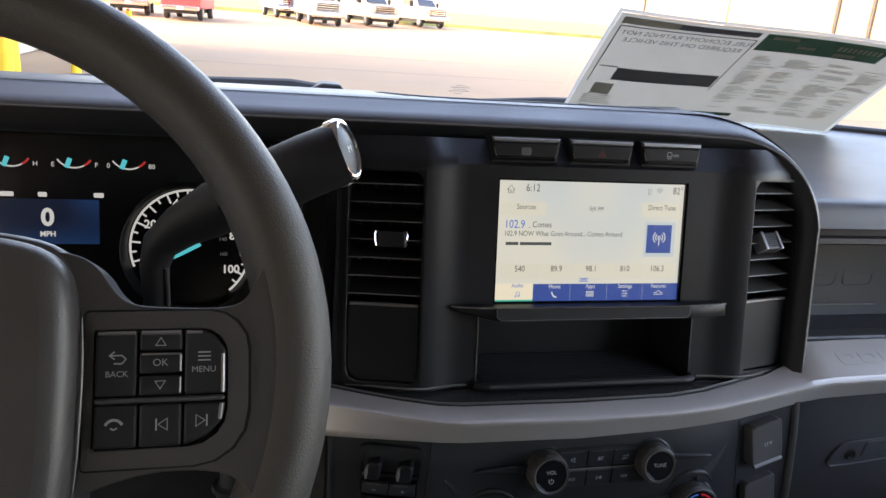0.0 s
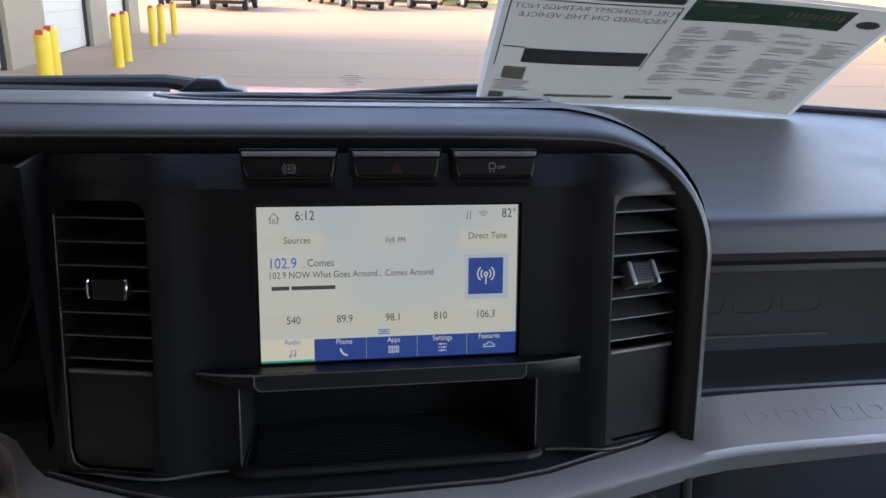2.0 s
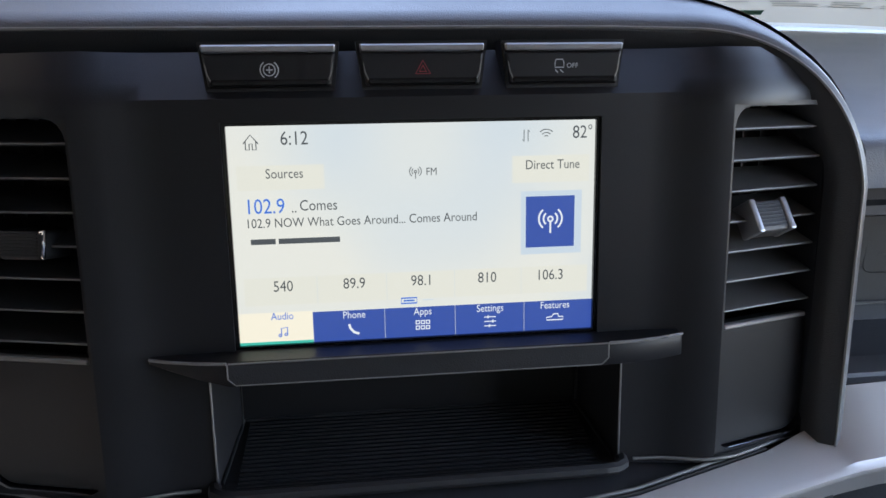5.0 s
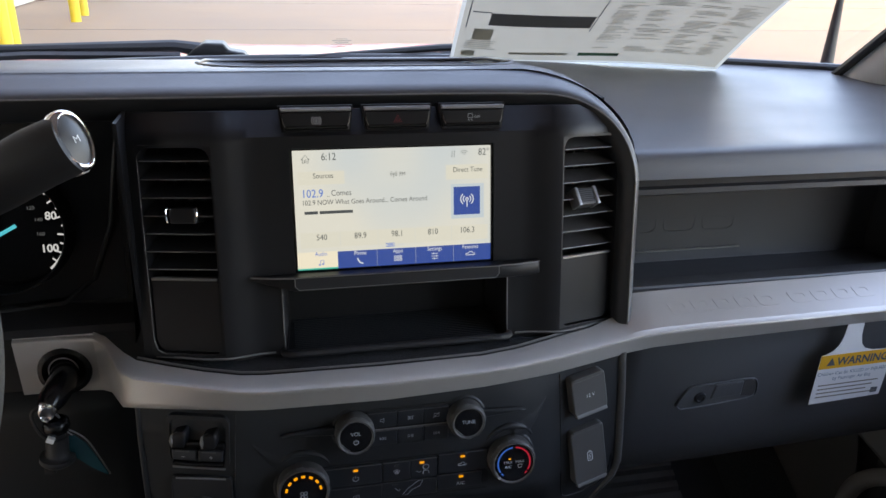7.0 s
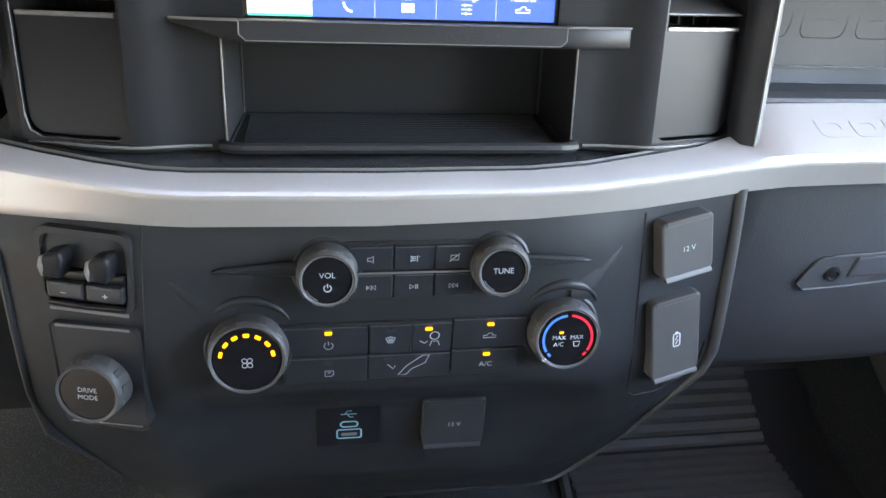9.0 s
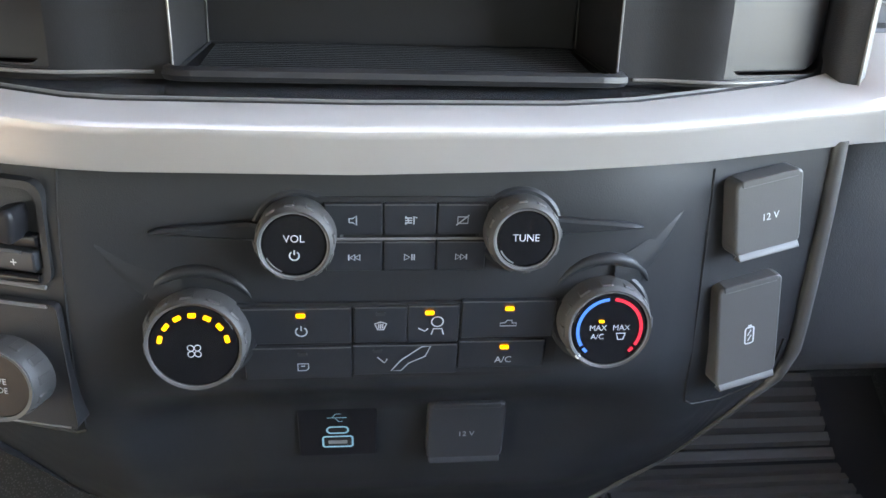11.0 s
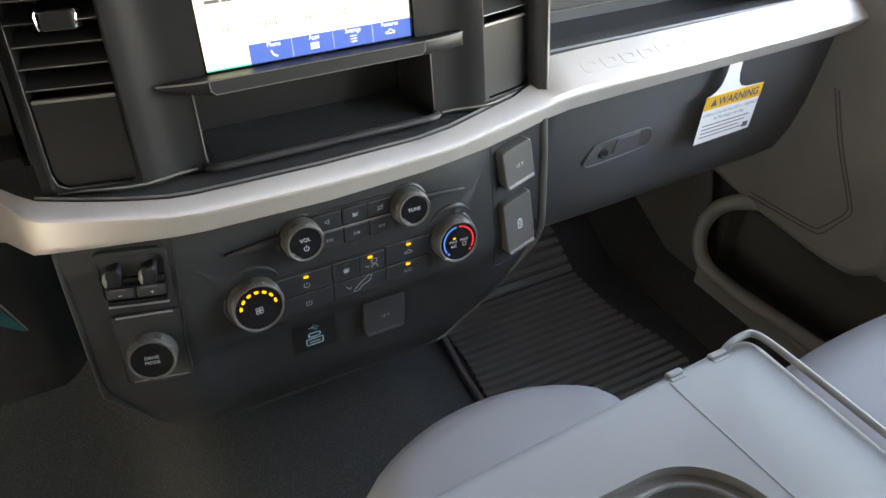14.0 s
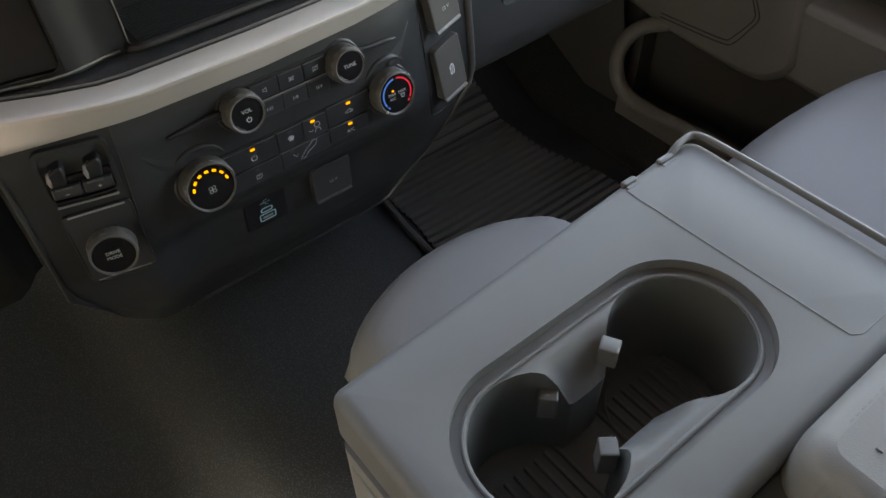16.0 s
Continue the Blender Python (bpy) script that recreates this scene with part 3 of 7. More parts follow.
cab = thing("truck_cab", (0, -0.6, 0.9), "grey pickup cab shell with pillars and roof lining", "cab", kind="structure")
part("roof_lining", loft([[(x, y, 1.99 - 0.05 * (x / 0.8) ** 2) for x in (-0.82, -0.5, 0, 0.5, 0.82)] for y in (-2.2, -1.0, 0.05)] ), "headliner", cab)
part("roof_skin", loft([[(x, y, 2.04 - 0.06 * (x / 0.8) ** 2) for x in (-0.86, -0.5, 0, 0.5, 0.86)] for y in (-2.3, -1.0, 0.12)]), "redpaint", cab)
part("rear_wall", box(-0.85, 0.85, -2.25, -2.18, 0.9, 1.40), "headliner", cab)
part("rear_skin", box(-0.87, 0.87, -2.31, -2.26, 0.85, 1.44, 0.02), "redpaint", cab)
# unseen pane, darkened to weaken light on the dash front
part("rear_glass", box(-0.62, 0.62, -2.225, -2.215, 1.40, 1.98), "tinted", cab, "unseen dark rear pane added to dim light from behind")
for s in (-1, 1):
    part("rear_post", box(s * 0.62, s * 0.85, -2.25, -2.16, 1.45, 1.945), "headliner", cab)
    part("pillar_trim", tube([(s * 0.735, 0.345, 1.585), (s * 0.745, 0.24, 1.69), (s * 0.74, 0.06, 1.84), (s * 0.72, -0.06, 1.925)], [0.040, 0.042, 0.044, 0.046], 12), "headliner", cab)
    part("pillar_seal", tube([(s * 0.693, 0.352, 1.606), (s * 0.700, 0.25, 1.70), (s * 0.694, 0.09, 1.83), (s * 0.675, -0.06, 1.94)], 0.007, 8), "cowl", cab)
    part("door_post", box(s * 0.78, s * 0.84, -1.25, -1.05, 0.9, 1.94, 0.02), "headliner", cab)
    part("rear_door", box(s * 0.80, s * 0.86, -2.2, -1.2, 0.9, 1.45, 0.02), "door", cab)
    part("rear_door_skin", box(s * 0.865, s * 0.90, -2.3, -1.2, 0.85, 1.46, 0.012), "redpaint", cab)
    part("post_skin", box(s * 0.845, s * 0.88, -1.26, -1.04, 1.44, 1.965, 0.012), "redpaint", cab)
    # unseen as well, added dark to hold back light from the rear sides
    part("rear_side_glass", box(s * 0.825, s * 0.832, -2.18, -1.22, 1.45, 1.96), "tinted", cab, "unseen dark side pane added to dim light from behind")
    part("rear_post_skin", box(s * 0.855, s * 0.885, -2.3, -2.15, 1.44, 1.965, 0.012), "redpaint", cab)

# ---- cab floor ----
FLOOR = 0.93


def floor_z(x, y):
    hump = 0.08 * smoothstep(0.24, 0.12, abs(x))
    return FLOOR + hump + 0.60 * max(0.0, y - 0.21)


part("cab_floor", loft([[(x, y, floor_z(x, y)) for x in [-0.84 + 0.04 * i for i in range(43)]] for y in [-2.2, -1.5, -1.0, -0.7, -0.5, -0.3, -0.2, -0.1, 0.0, 0.1, 0.2, 0.3, 0.4, 0.5, 0.6]]), "rubber", None, "pebbled black vinyl cab floor with a raised tunnel", kind="structure", category="floor")
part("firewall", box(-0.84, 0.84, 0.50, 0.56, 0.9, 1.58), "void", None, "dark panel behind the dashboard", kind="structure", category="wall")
fm = thing("floor_mat", (0.4, 0.0, FLOOR), "black ribbed rubber floor mat in the footwell", "floor mat")


def mat_point(x, y, up):
    return (x, y, floor_z(x, y) + up)


# sheet darker than the ribs, so the grooves' shade is in the colour
part("sheet", loft([[mat_point(x, y, 0.006) for x in [0.20 + 0.02 * i for i in range(20)]] for y in [-0.40 + 0.05 * j for j in range(15)]]), "black", fm)
for k in range(38):
    y, taper = -0.20 + k * 0.0150, smoothstep(12, 22, k)
    x0, x1 = 0.215 + 0.018 * taper, 0.53 - 0.03 * taper
    part("rib", loft([[mat_point(x, y - 0.0058, 0.005), mat_point(x, y - 0.0042, 0.0140), mat_point(x, y + 0.0042, 0.0140), mat_point(x, y + 0.0058, 0.005)] for x in [x0 + (x1 - x0) * i / 8 for i in range(9)]]), "mat", fm, smooth=20)
part("rim", tube([mat_point(x, y, 0.010) for x, y in ((0.58, -0.34), (0.205, -0.34), (0.200, -0.2), (0.202, 0.0), (0.212, 0.10), (0.226, 0.24), (0.235, 0.40))], 0.006, 8), "mat", fm)

# ---- dashboard ----
F = frame_at((0, 0.002, 1.508), 10.2)


def fw(u, v, w=0.0):
    return F @ Vector((u, v, w))


dash = thing("dashboard", (0, 0.2, 1.1), "slate and black pickup dashboard with a satin silver trim band", "dashboard")


# upper pad: a raised hump behind the brow that narrows towards the windscreen
def pad_z(x, y):
    return 1.596 + 0.018 * smoothstep(0.0, 0.40, y - 0.02)


def hump_z(y):
    return lerp([(0.06, 1.6635), (0.10, 1.667), (0.20, 1.660), (0.50, 1.612), (0.70, 1.60)], y)


def tray_dip(x, y):
    """Depth of the shallow tray with rounded ends that is sunk into the hump."""
    dx, dy = max(0.0, abs(x + 0.012) - 0.098), max(0.0, abs(y - 0.209) - 0.042)
    return 0.027 * smoothstep(0.062, 0.040, math.hypot(dx, dy))


cols = [(-0.80 + 0.05 * i, 1.0, 0.0) for i in range(12)] + [(-0.2 + 0.00625 * i, 1.0, 0.0) for i in range(53)]
cols += [(0.135 + 0.0990 * math.sin(radians(9 * i)), 0.12 + 0.88 * math.cos(radians(9 * i)), i / 10) for i in range(11)] + [(0.2340, -0.2, 1.0)]
deps = [0, 0.02, 0.035] + [0.05 + 0.025 * i for i in range(11)] + [0.33, 0.36, 0.39, 0.41, 0.425, 0.44, 0.455, 0.47, 0.5, 0.6, 0.7, 0.8, 0.9, 1.0]
rows = []
for d in deps:
    row = []
    for x, h, k in cols:
        y0 = 0.089 - 0.058 * k
        y = y0 + (0.56 - y0) * d
        xr = lerp([(0.0, 0.2340), (0.05, 0.2335), (0.25, 0.215), (0.5, 0.175), (0.75, 0.13), (1.0, 0.08)], d)
        xx = x if x < 0.02 else 0.02 + (x - 0.02) * (xr - 0.02) / (0.2340 - 0.02)
        z = 1.585 + (hump_z(y) - 1.585) * h
        z -= tray_dip(xx, y) if h > 0.9 else 0
        row.append((xx, min(y, glass_y(xx, 1.6) - 0.02), z))
    rows.append(row)
part("upper_pad", loft(rows), "pad", dash, smooth=60)
right_xs = [0.2310, 0.25, 0.30, 0.36, 0.42, 0.48, 0.54, 0.60, 0.66, 0.72, 0.78]
part("passenger_pad", loft([[(x, 0.012, 1.574), (x, 0.0175, 1.584), (x, 0.019, 1.592), (x, 0.0235, 1.5965), (x, 0.034, 1.5985)] + [(x, min(y, glass_y(x, 1.6) - 0.015), pad_z(max(x, 0.3), y)) for y in (0.06, 0.10, 0.16, 0.22, 0.28, 0.34, 0.40, 0.46, 0.52)] for x in right_xs]), "pad", dash, "slate soft pad over the passenger shelf", smooth=50)
part("pad_infill", loft([[(x, min(y, glass_y(x, 1.6) - 0.015), pad_z(x, y) - 0.0005) for y in (0.16, 0.22, 0.28, 0.34, 0.40, 0.46, 0.52)] for x in (0.0, 0.05, 0.1, 0.15, 0.2, 0.2375)]), "pad", dash)
lining = loft([[(x, y, hump_z(y) - tray_dip(x, y) + 0.0012) for x in [-0.158 + 0.00625 * i for i in range(47)]] for y in [0.116 + 0.006 * j for j in range(32)]])
bmesh.ops.delete(lining, geom=[f for f in lining.faces if any(tray_dip(v.co.x, v.co.y) < 0.0255 for v in f.verts)], context="FACES")
tray_grille = part("tray_lining", lining, "black", dash, "dark lining of the tray on the dash")
outline = [(-0.012 + 0.098 * math.copysign(1, math.cos(a)) + 0.0600 * math.cos(a), 0.209 + 0.042 * math.copysign(1, math.sin(a)) + 0.0600 * math.sin(a)) for a in [radians(6 + 12 * i) for i in range(30)]]
part("tray_rim", tube([(a, b, hump_z(b) - 0.0006) for a, b in outline], 0.0021, 8, True), "padlow", dash, smooth=70)
for k in range(10):
    y = 0.139 + k * 0.0155
    reach = 0.096 + math.sqrt(max(0.0, 0.034 ** 2 - max(0.0, abs(y - 0.209) - 0.042) ** 2))
    part("slat", box(-0.012 - reach, -0.012 + reach, y - 0.0022, y + 0.0022, hump_z(y) - 0.0285, hump_z(y) - 0.0205, 0.0008, 1), "black", tray_grille)


# brow: a band that runs over the cluster and the stack and turns down round the outer vent
def brow_path():
    pts = [(-0.78, 0.148, 0), (-0.5, 0.148, 0), (-0.25, 0.148, 0), (-0.1, 0.148, 0), (0.05, 0.148, 0), (0.10, 0.1475, 0.05)]
    for i in range(1, 31):
        a = radians(90 - 3 * i)
        pts.append((0.135 + 0.0880 * max(0.0, math.cos(a)) ** 0.92, 0.067 + 0.0795 * abs(math.sin(a)) ** 0.92 if i < 30 else 0.067, 0.05 + 0.0317 * i))
    pts += [(0.2222, 0.03, 1), (0.2212, -0.03, 1), (0.2205, -0.077, 1)]
    return pts


outer_rows, inner_rows = [], []
bp = brow_path()
BROW_TOP = [(-0.018, -0.050), (-0.016, -0.031), (0.0, -0.0201), (0.0014, -0.0203), (0.0047, -0.0213), (0.0107, -0.0324), (0.0179, -0.0494), (0.0231, -0.0586), (0.0222, -0.0649)]
BROW_SIDE = [(-0.009, -0.030), (-0.0085, -0.005), (-0.0055, 0.003), (0.0025, 0.0068), (0.0058, 0.0055), (0.0088, 0.001), (0.0108, -0.006), (0.0120, -0.020), (0.0120, -0.034)]
for i, (u, v, k) in enumerate(bp):
    a, b = Vector(bp[max(0, i - 1)][:2]), Vector(bp[min(len(bp) - 1, i + 1)][:2])
    d = (b - a).normalized()
    n = Vector((-d.y, d.x))
    line = [fw(u + n.x * (p[0] + (q[0] - p[0]) * k), v + n.y * (p[0] + (q[0] - p[0]) * k), p[1] + (q[1] - p[1]) * k) for p, q in zip(BROW_TOP, BROW_SIDE)]
    inner_rows.append(line[:4])
    outer_rows.append(line[3:])


def brow_skin(lines, whole):
    """A band of the brow, closed at its foot by a cap."""
    bm = loft(lines)
    if whole:
        bm.faces.new([bm.verts.new(p) for p in whole])
    return bm


brow_ob = part("brow", brow_skin(outer_rows, [p + Vector((0, 0, 0.0004)) for p in inner_rows[-1] + outer_rows[-1][1:]]), "brow", dash, "dark rounded brow that arches over the vents", smooth=50)
part("brow_inner", brow_skin(inner_rows, None), "black", brow_ob, "dark inner face of the brow", smooth=50)
# pale tube along the crest, a highlight put into the colour
part("crease_highlight", tube([r[0] for r in outer_rows], 0.0008, 6), "cover", brow_ob)


# face plate of the stack with openings for screen, tray and vents
def umax(v):
    return lerp([(0.085, 0.2185), (0.1105, 0.2160), (0.120, 0.2075), (0.130, 0.190), (0.140, 0.168), (0.150, 0.130)], v)


def plate_w(u, v):
    w = 0.004 + 0.007 * smoothstep(0.118, 0.150, abs(u)) - 0.024 * smoothstep(0.150, 0.224, abs(u))
    rise = min(1.0, max(0.0, (v - 0.1165) / 0.0215))
    side = min(1.0, max(0.0, (abs(u) - 0.132) / 0.014))
    return w - rise * (0.019 - 0.007 * side)


us = [-0.222, -0.2135, -0.203, -0.19, -0.176, -0.164, -0.152, -0.146, -0.138, -0.130, -0.122, -0.114, -0.1015, -0.089, -0.06, -0.03, 0, 0.03, 0.06, 0.089, 0.1015, 0.114, 0.122, 0.130, 0.138, 0.146, 0.152, 0.164, 0.176, 0.19, 0.203, 0.2135, 0.2185]
vs_ = [-0.074, -0.070, -0.055, -0.040, -0.025, -0.012, -0.0015, 0.02, 0.04, 0.06, 0.08, 0.100, 0.106, 0.1105, 0.1165, 0.124, 0.130, 0.138]
bm = bmesh.new()
grid = {}
for i, u in enumerate(us):
    for j, v in enumerate(vs_):
        uu = u if u < 0.13 or v <= 0.0851 else 0.13 + (u - 0.13) * max(0.02, (umax(v) - 0.13)) / (0.2185 - 0.13)
        if 0.1515 < u < 0.2136 and v <= 0.1121:
            uu = u
        grid[i, j] = bm.verts.new((uu, v, plate_w(uu, v)))
for i in range(len(us) - 1):
    for j in range(len(vs_) - 1):
        cu_, cv = (us[i] + us[i + 1]) / 2, (vs_[j] + vs_[j + 1]) / 2
        if abs(cu_) < 0.089 and -0.0015 < cv < 0.106:
            continue
        if abs(cu_) < 0.1015 and -0.074 < cv < -0.012:
            continue
        if 0.152 < abs(cu_) < 0.2135 and -0.070 < cv < 0.1105:
            continue
        bm.faces.new((grid[i, j], grid[i + 1, j], grid[i + 1, j + 1], grid[i, j + 1]))
bmesh.ops.delete(bm, geom=[v for v in bm.verts if not v.link_faces], context="VERTS")
rim = [e for e in bm.edges if e.is_boundary]
made = bmesh.ops.extrude_edge_only(bm, edges=rim)
for g in made["geom"]:
    if isinstance(g, bmesh.types.BMVert):
        g.co.z -= 0.035
bm.transform(F)
part("stack_bezel", bm, "bezel", dash, "satin black face plate round the touchscreen", smooth=40)
part("stack_backing", box(-0.22, 0.216, 0.075, 0.09, 1.43, 1.64), "void", dash)
part("bezel_cheek", box(-0.2235, -0.2205, 0.008, 0.11, 1.44, 1.640), "bezel", dash)

# shelf lip under the screen
lip = [(-0.128, -0.004), (-0.128, 0.009), (-0.118, 0.0135), (-0.104, 0.0180), (-0.090, 0.0205), (0.090, 0.0205), (0.104, 0.0195), (0.118, 0.0165), (0.131, 0.012), (0.132, -0.004)]
ledge_bm = prism(lip, -0.0135, -0.0015, Matrix.Rotation(radians(90), 4, "X") @ Matrix.Diagonal((1, 1, -1, 1)), 0.0014, 2)
for vert in ledge_bm.verts:
    taper = min(1.0, max(0.0, (-0.092 - vert.co.x) / 0.034))
    vert.co.y = -0.0015 + (vert.co.y + 0.0015) * (1 - 0.78 * taper)
ledge_bm.transform(F)
part("screen_ledge", ledge_bm, "bezel", dash, "slim ledge below the screen")
part("ledge_insert", prism(rrect(-0.0905, 0.0895, -0.0125, -0.002, (0.004, 0.004, 0.0, 0.0)), 0.0198, 0.0214, F, 0.0005, 1), "black", dash)

# pale tubes on the ledge and its insert, painted edge highlights
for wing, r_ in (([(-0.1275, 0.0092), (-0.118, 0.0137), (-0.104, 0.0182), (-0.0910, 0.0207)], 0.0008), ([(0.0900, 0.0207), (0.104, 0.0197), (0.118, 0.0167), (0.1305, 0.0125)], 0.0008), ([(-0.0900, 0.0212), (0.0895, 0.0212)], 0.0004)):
    part("edge_highlight", tube([fw(a, -0.0018, w_) for a, w_ in wing], r_, 6), "cover", dash)
for pts in ([(-0.0905, -0.002), (-0.0905, -0.009), (-0.087, -0.0122), (0.086, -0.0122), (0.0893, -0.009), (0.0893, -0.002)],):
    part("insert_outline", tube([fw(a, b, 0.0212) for a, b in pts], 0.0004, 6), "cover", dash)

# open storage tray
tr = part("storage_tray", loft([[fw(-0.1015, -0.012, 0.004), fw(-0.1015, -0.073, 0.006), fw(0.1015, -0.073, 0.006), fw(0.1015, -0.012, 0.004)],
                               [fw(-0.097, -0.013, -0.055), fw(-0.097, -0.0635, -0.060), fw(0.097, -0.0635, -0.060), fw(0.097, -0.013, -0.055)]]), "black", dash, "black open storage tray with a ribbed floor", smooth=0)
part("back_panel", prism([(-0.098, -0.066), (0.098, -0.066), (0.098, -0.010), (-0.098, -0.010)], -0.064, -0.058, F), "bezel", tr)
part("roof", prism([(-0.1, -0.0125), (0.1, -0.0125), (0.1, -0.0105), (-0.1, -0.0105)], -0.06, 0.002, F), "void", tr)
for k in range(17):
    w = -0.054 + k * 0.0036
    v = -0.0730 + (0.006 - w) / 0.066 * 0.0095
    part("rib", prism([(-0.093, v - 0.0005), (0.093, v - 0.0005), (0.093, v + 0.0011), (-0.093, v + 0.0011)], w - 0.0007, w + 0.0007, F), "panel", tr)
for s in (-1, 1):
    # pale tube at the tray mouth stands in for a lit edge
    part("mouth_edge", tube([fw(s * 0.1018, v, 0.0048) for v in (-0.0125, -0.04, -0.070)], 0.0006, 6), "cover", tr)
    part("inner_edge", tube([fw(s * 0.0968, v, -0.054) for v in (-0.0135, -0.04, -0.063)], 0.0007, 6), "panel", tr)
for line in ([(-0.0965, -0.0630, -0.0572), (0.0965, -0.0630, -0.0572)], [(-0.0965, -0.0630, -0.057), (-0.1000, -0.0705, 0.002)], [(0.0965, -0.0630, -0.057), (0.1000, -0.0705, 0.002)]):
    part("floor_edge", tube([fw(*p) for p in line], 0.0009, 6), "panel", tr)
lip2 = [(-0.1035, 0.004), (-0.1025, 0.010), (-0.098, 0.0135), (-0.092, 0.0145), (0.092, 0.0145), (0.098, 0.0135), (0.1025, 0.010), (0.1035, 0.004)]
part("front_lip", tube([fw(u, -0.0712, w) for u, w in lip2], 0.0034, 8), "black", tr)
part("lip_floor", prism(lip2 + [(0.098, -0.002), (-0.098, -0.002)], -0.0745, -0.0720, F @ Matrix.Rotation(radians(90), 4, "X") @ Matrix.Diagonal((1, 1, -1, 1))), "black", tr)

# silver trim band: x, then y and z of its upper back edge, crease and lower edge
TRIM = [(-0.340, 0.046, 1.441, 0.042, 1.437, 0.046, 1.377), (-0.300, 0.046, 1.441, 0.042, 1.437, 0.046, 1.377), (-0.272, 0.045, 1.441, 0.040, 1.437, 0.043, 1.379),
        (-0.260, 0.037, 1.439, 0.026, 1.436, 0.026, 1.386), (-0.250, 0.022, 1.438, 0.003, 1.435, 0.000, 1.394), (-0.240, 0.008, 1.437, -0.020, 1.434, -0.027, 1.403), (-0.228, -0.005, 1.436, -0.031, 1.433, -0.038, 1.408),
        (-0.200, -0.020, 1.436, -0.043, 1.433, -0.046, 1.409), (-0.170, -0.034, 1.436, -0.055, 1.433, -0.054, 1.410), (-0.140, -0.045, 1.436, -0.066, 1.433, -0.0605, 1.410), (-0.120, -0.048, 1.436, -0.0695, 1.433, -0.063, 1.410), (-0.02, -0.050, 1.436, -0.0725, 1.433, -0.0655, 1.410),
        (0.07, -0.0475, 1.436, -0.069, 1.433, -0.060, 1.410), (0.105, -0.041, 1.436, -0.0645, 1.433, -0.055, 1.410), (0.140, -0.030, 1.4365, -0.056, 1.433, -0.049, 1.410), (0.185, -0.017, 1.438, -0.044, 1.433, -0.037, 1.410), (0.216, -0.0035, 1.4405, -0.036, 1.433, -0.0275, 1.4095),
        (0.2285, 0.011, 1.4565, -0.033, 1.433, -0.0240, 1.4095), (0.255, 0.012, 1.457, -0.029, 1.433, -0.019, 1.4095), (0.300, 0.014, 1.457, -0.027, 1.433, -0.017, 1.410), (0.42, 0.015, 1.457, -0.025, 1.433, -0.012, 1.410), (0.56, 0.018, 1.457, -0.021, 1.433, -0.007, 1.410), (0.70, 0.024, 1.457, -0.014, 1.433, 0.0, 1.410), (0.76, 0.028, 1.457, -0.010, 1.433, 0.004, 1.410)]


def trim_rows():
    out = []
    for x, ty, tz, cy, cz, by, bz in TRIM:
        out.append([(x, ty + 0.004, tz - 0.012), (x, ty + 0.002, tz - 0.002), (x, ty, tz), (x, ty + (cy - ty) * 0.10, tz + (cz - tz) * 0.10), (x, cy + 0.0040, cz + 0.0005 + (tz - cz) * 0.10), (x, cy + 0.0018, cz + 0.0002), (x, cy + 0.0004, cz - 0.0005), (x, cy, cz - 0.0019), (x, cy + (by - cy) * 0.14, cz - 0.0045), (x, by + 0.0005 + (cy - by) * 0.14, bz + 0.003 + (cz - bz) * 0.14), (x, by + 0.0005, bz + 0.003), (x, by + 0.002, bz), (x, by + 0.014, bz - 0.003)])
    return out


trim = part("silver_trim", loft(trim_rows()), "silver", dash, "satin silver trim band across the dashboard", smooth=45)


# embossed lettering on the trim, as plain raised shapes
def trim_top(x, k):
    row = [lerp([(r[0], r[c]) for r in TRIM], x) for c in (1, 2, 3, 4)]
    return Vector((x, row[0] + (row[2] - row[0]) * k, row[1] + (row[3] - row[1]) * k + 0.0008))


x = 0.272
for n_, wid in enumerate((0.026, 0.025, 0.024, 0.024, 0.026, 0.012, 0.027, 0.026, 0.025, 0.026)):
    if n_ != 5:
        a0, a1, h0, h1 = x, x + wid - 0.003, 0.28, 0.62
        block = holed(rrect(0, 1, 0, 1, (0.20, 0.20, 0.30, 0.30) if n_ % 2 else 0.24, 3), [rrect(0.27, 0.73, 0.30, 0.70, 0.12, 2)], 0.0, 0.0006)
        bevel(block, 0.0003, 1)
        for vert in block.verts:
            u_, q_, h_ = vert.co
            vert.co = trim_top(a0 + (a1 - a0) * u_ - 0.004 * (q_ - 0.5), h1 + (h0 - h1) * q_) + Vector((0, 0, h_ - 0.0008))
        bmesh.ops.recalc_face_normals(block, faces=block.faces)
        part("raised_shape", block, "silver", trim, smooth=30)
    x += wid

# black ledge between bezel and trim
ledge = [(r[0], r[1] + 0.001, r[2] - 0.0008) for r in TRIM if -0.245 < r[0] < 0.24]
sill_back = [(r[0], min(0.01, fw(0, -0.073, plate_w(r[0], -0.073)).y + 0.003), min(1.4340, fw(0, -0.074, plate_w(r[0], -0.074)).z - 0.0012)) for r in TRIM if -0.245 < r[0] < 0.24]
sill = part("stack_ledge", loft([ledge, sill_back]), "sill", dash, "glossy charcoal sill above the silver trim", smooth=20)
# pale tubes paint the bright reflections along the sill's back and front
for s in (-1, 1):
    part("sill_highlight", tube([fw(s * a, -0.0716, plate_w(a, -0.0716) + 0.0010) for a in (0.110, 0.122, 0.134, 0.146, 0.152, 0.164, 0.180, 0.200, 0.212)], 0.0009, 6), "cover", sill, smooth=70)
part("sill_glint", tube([(a[0], a[1] + 0.0046, a[2] + 0.0002) for a in ledge][1:-2], 0.0011, 8), "cover", sill, smooth=70)
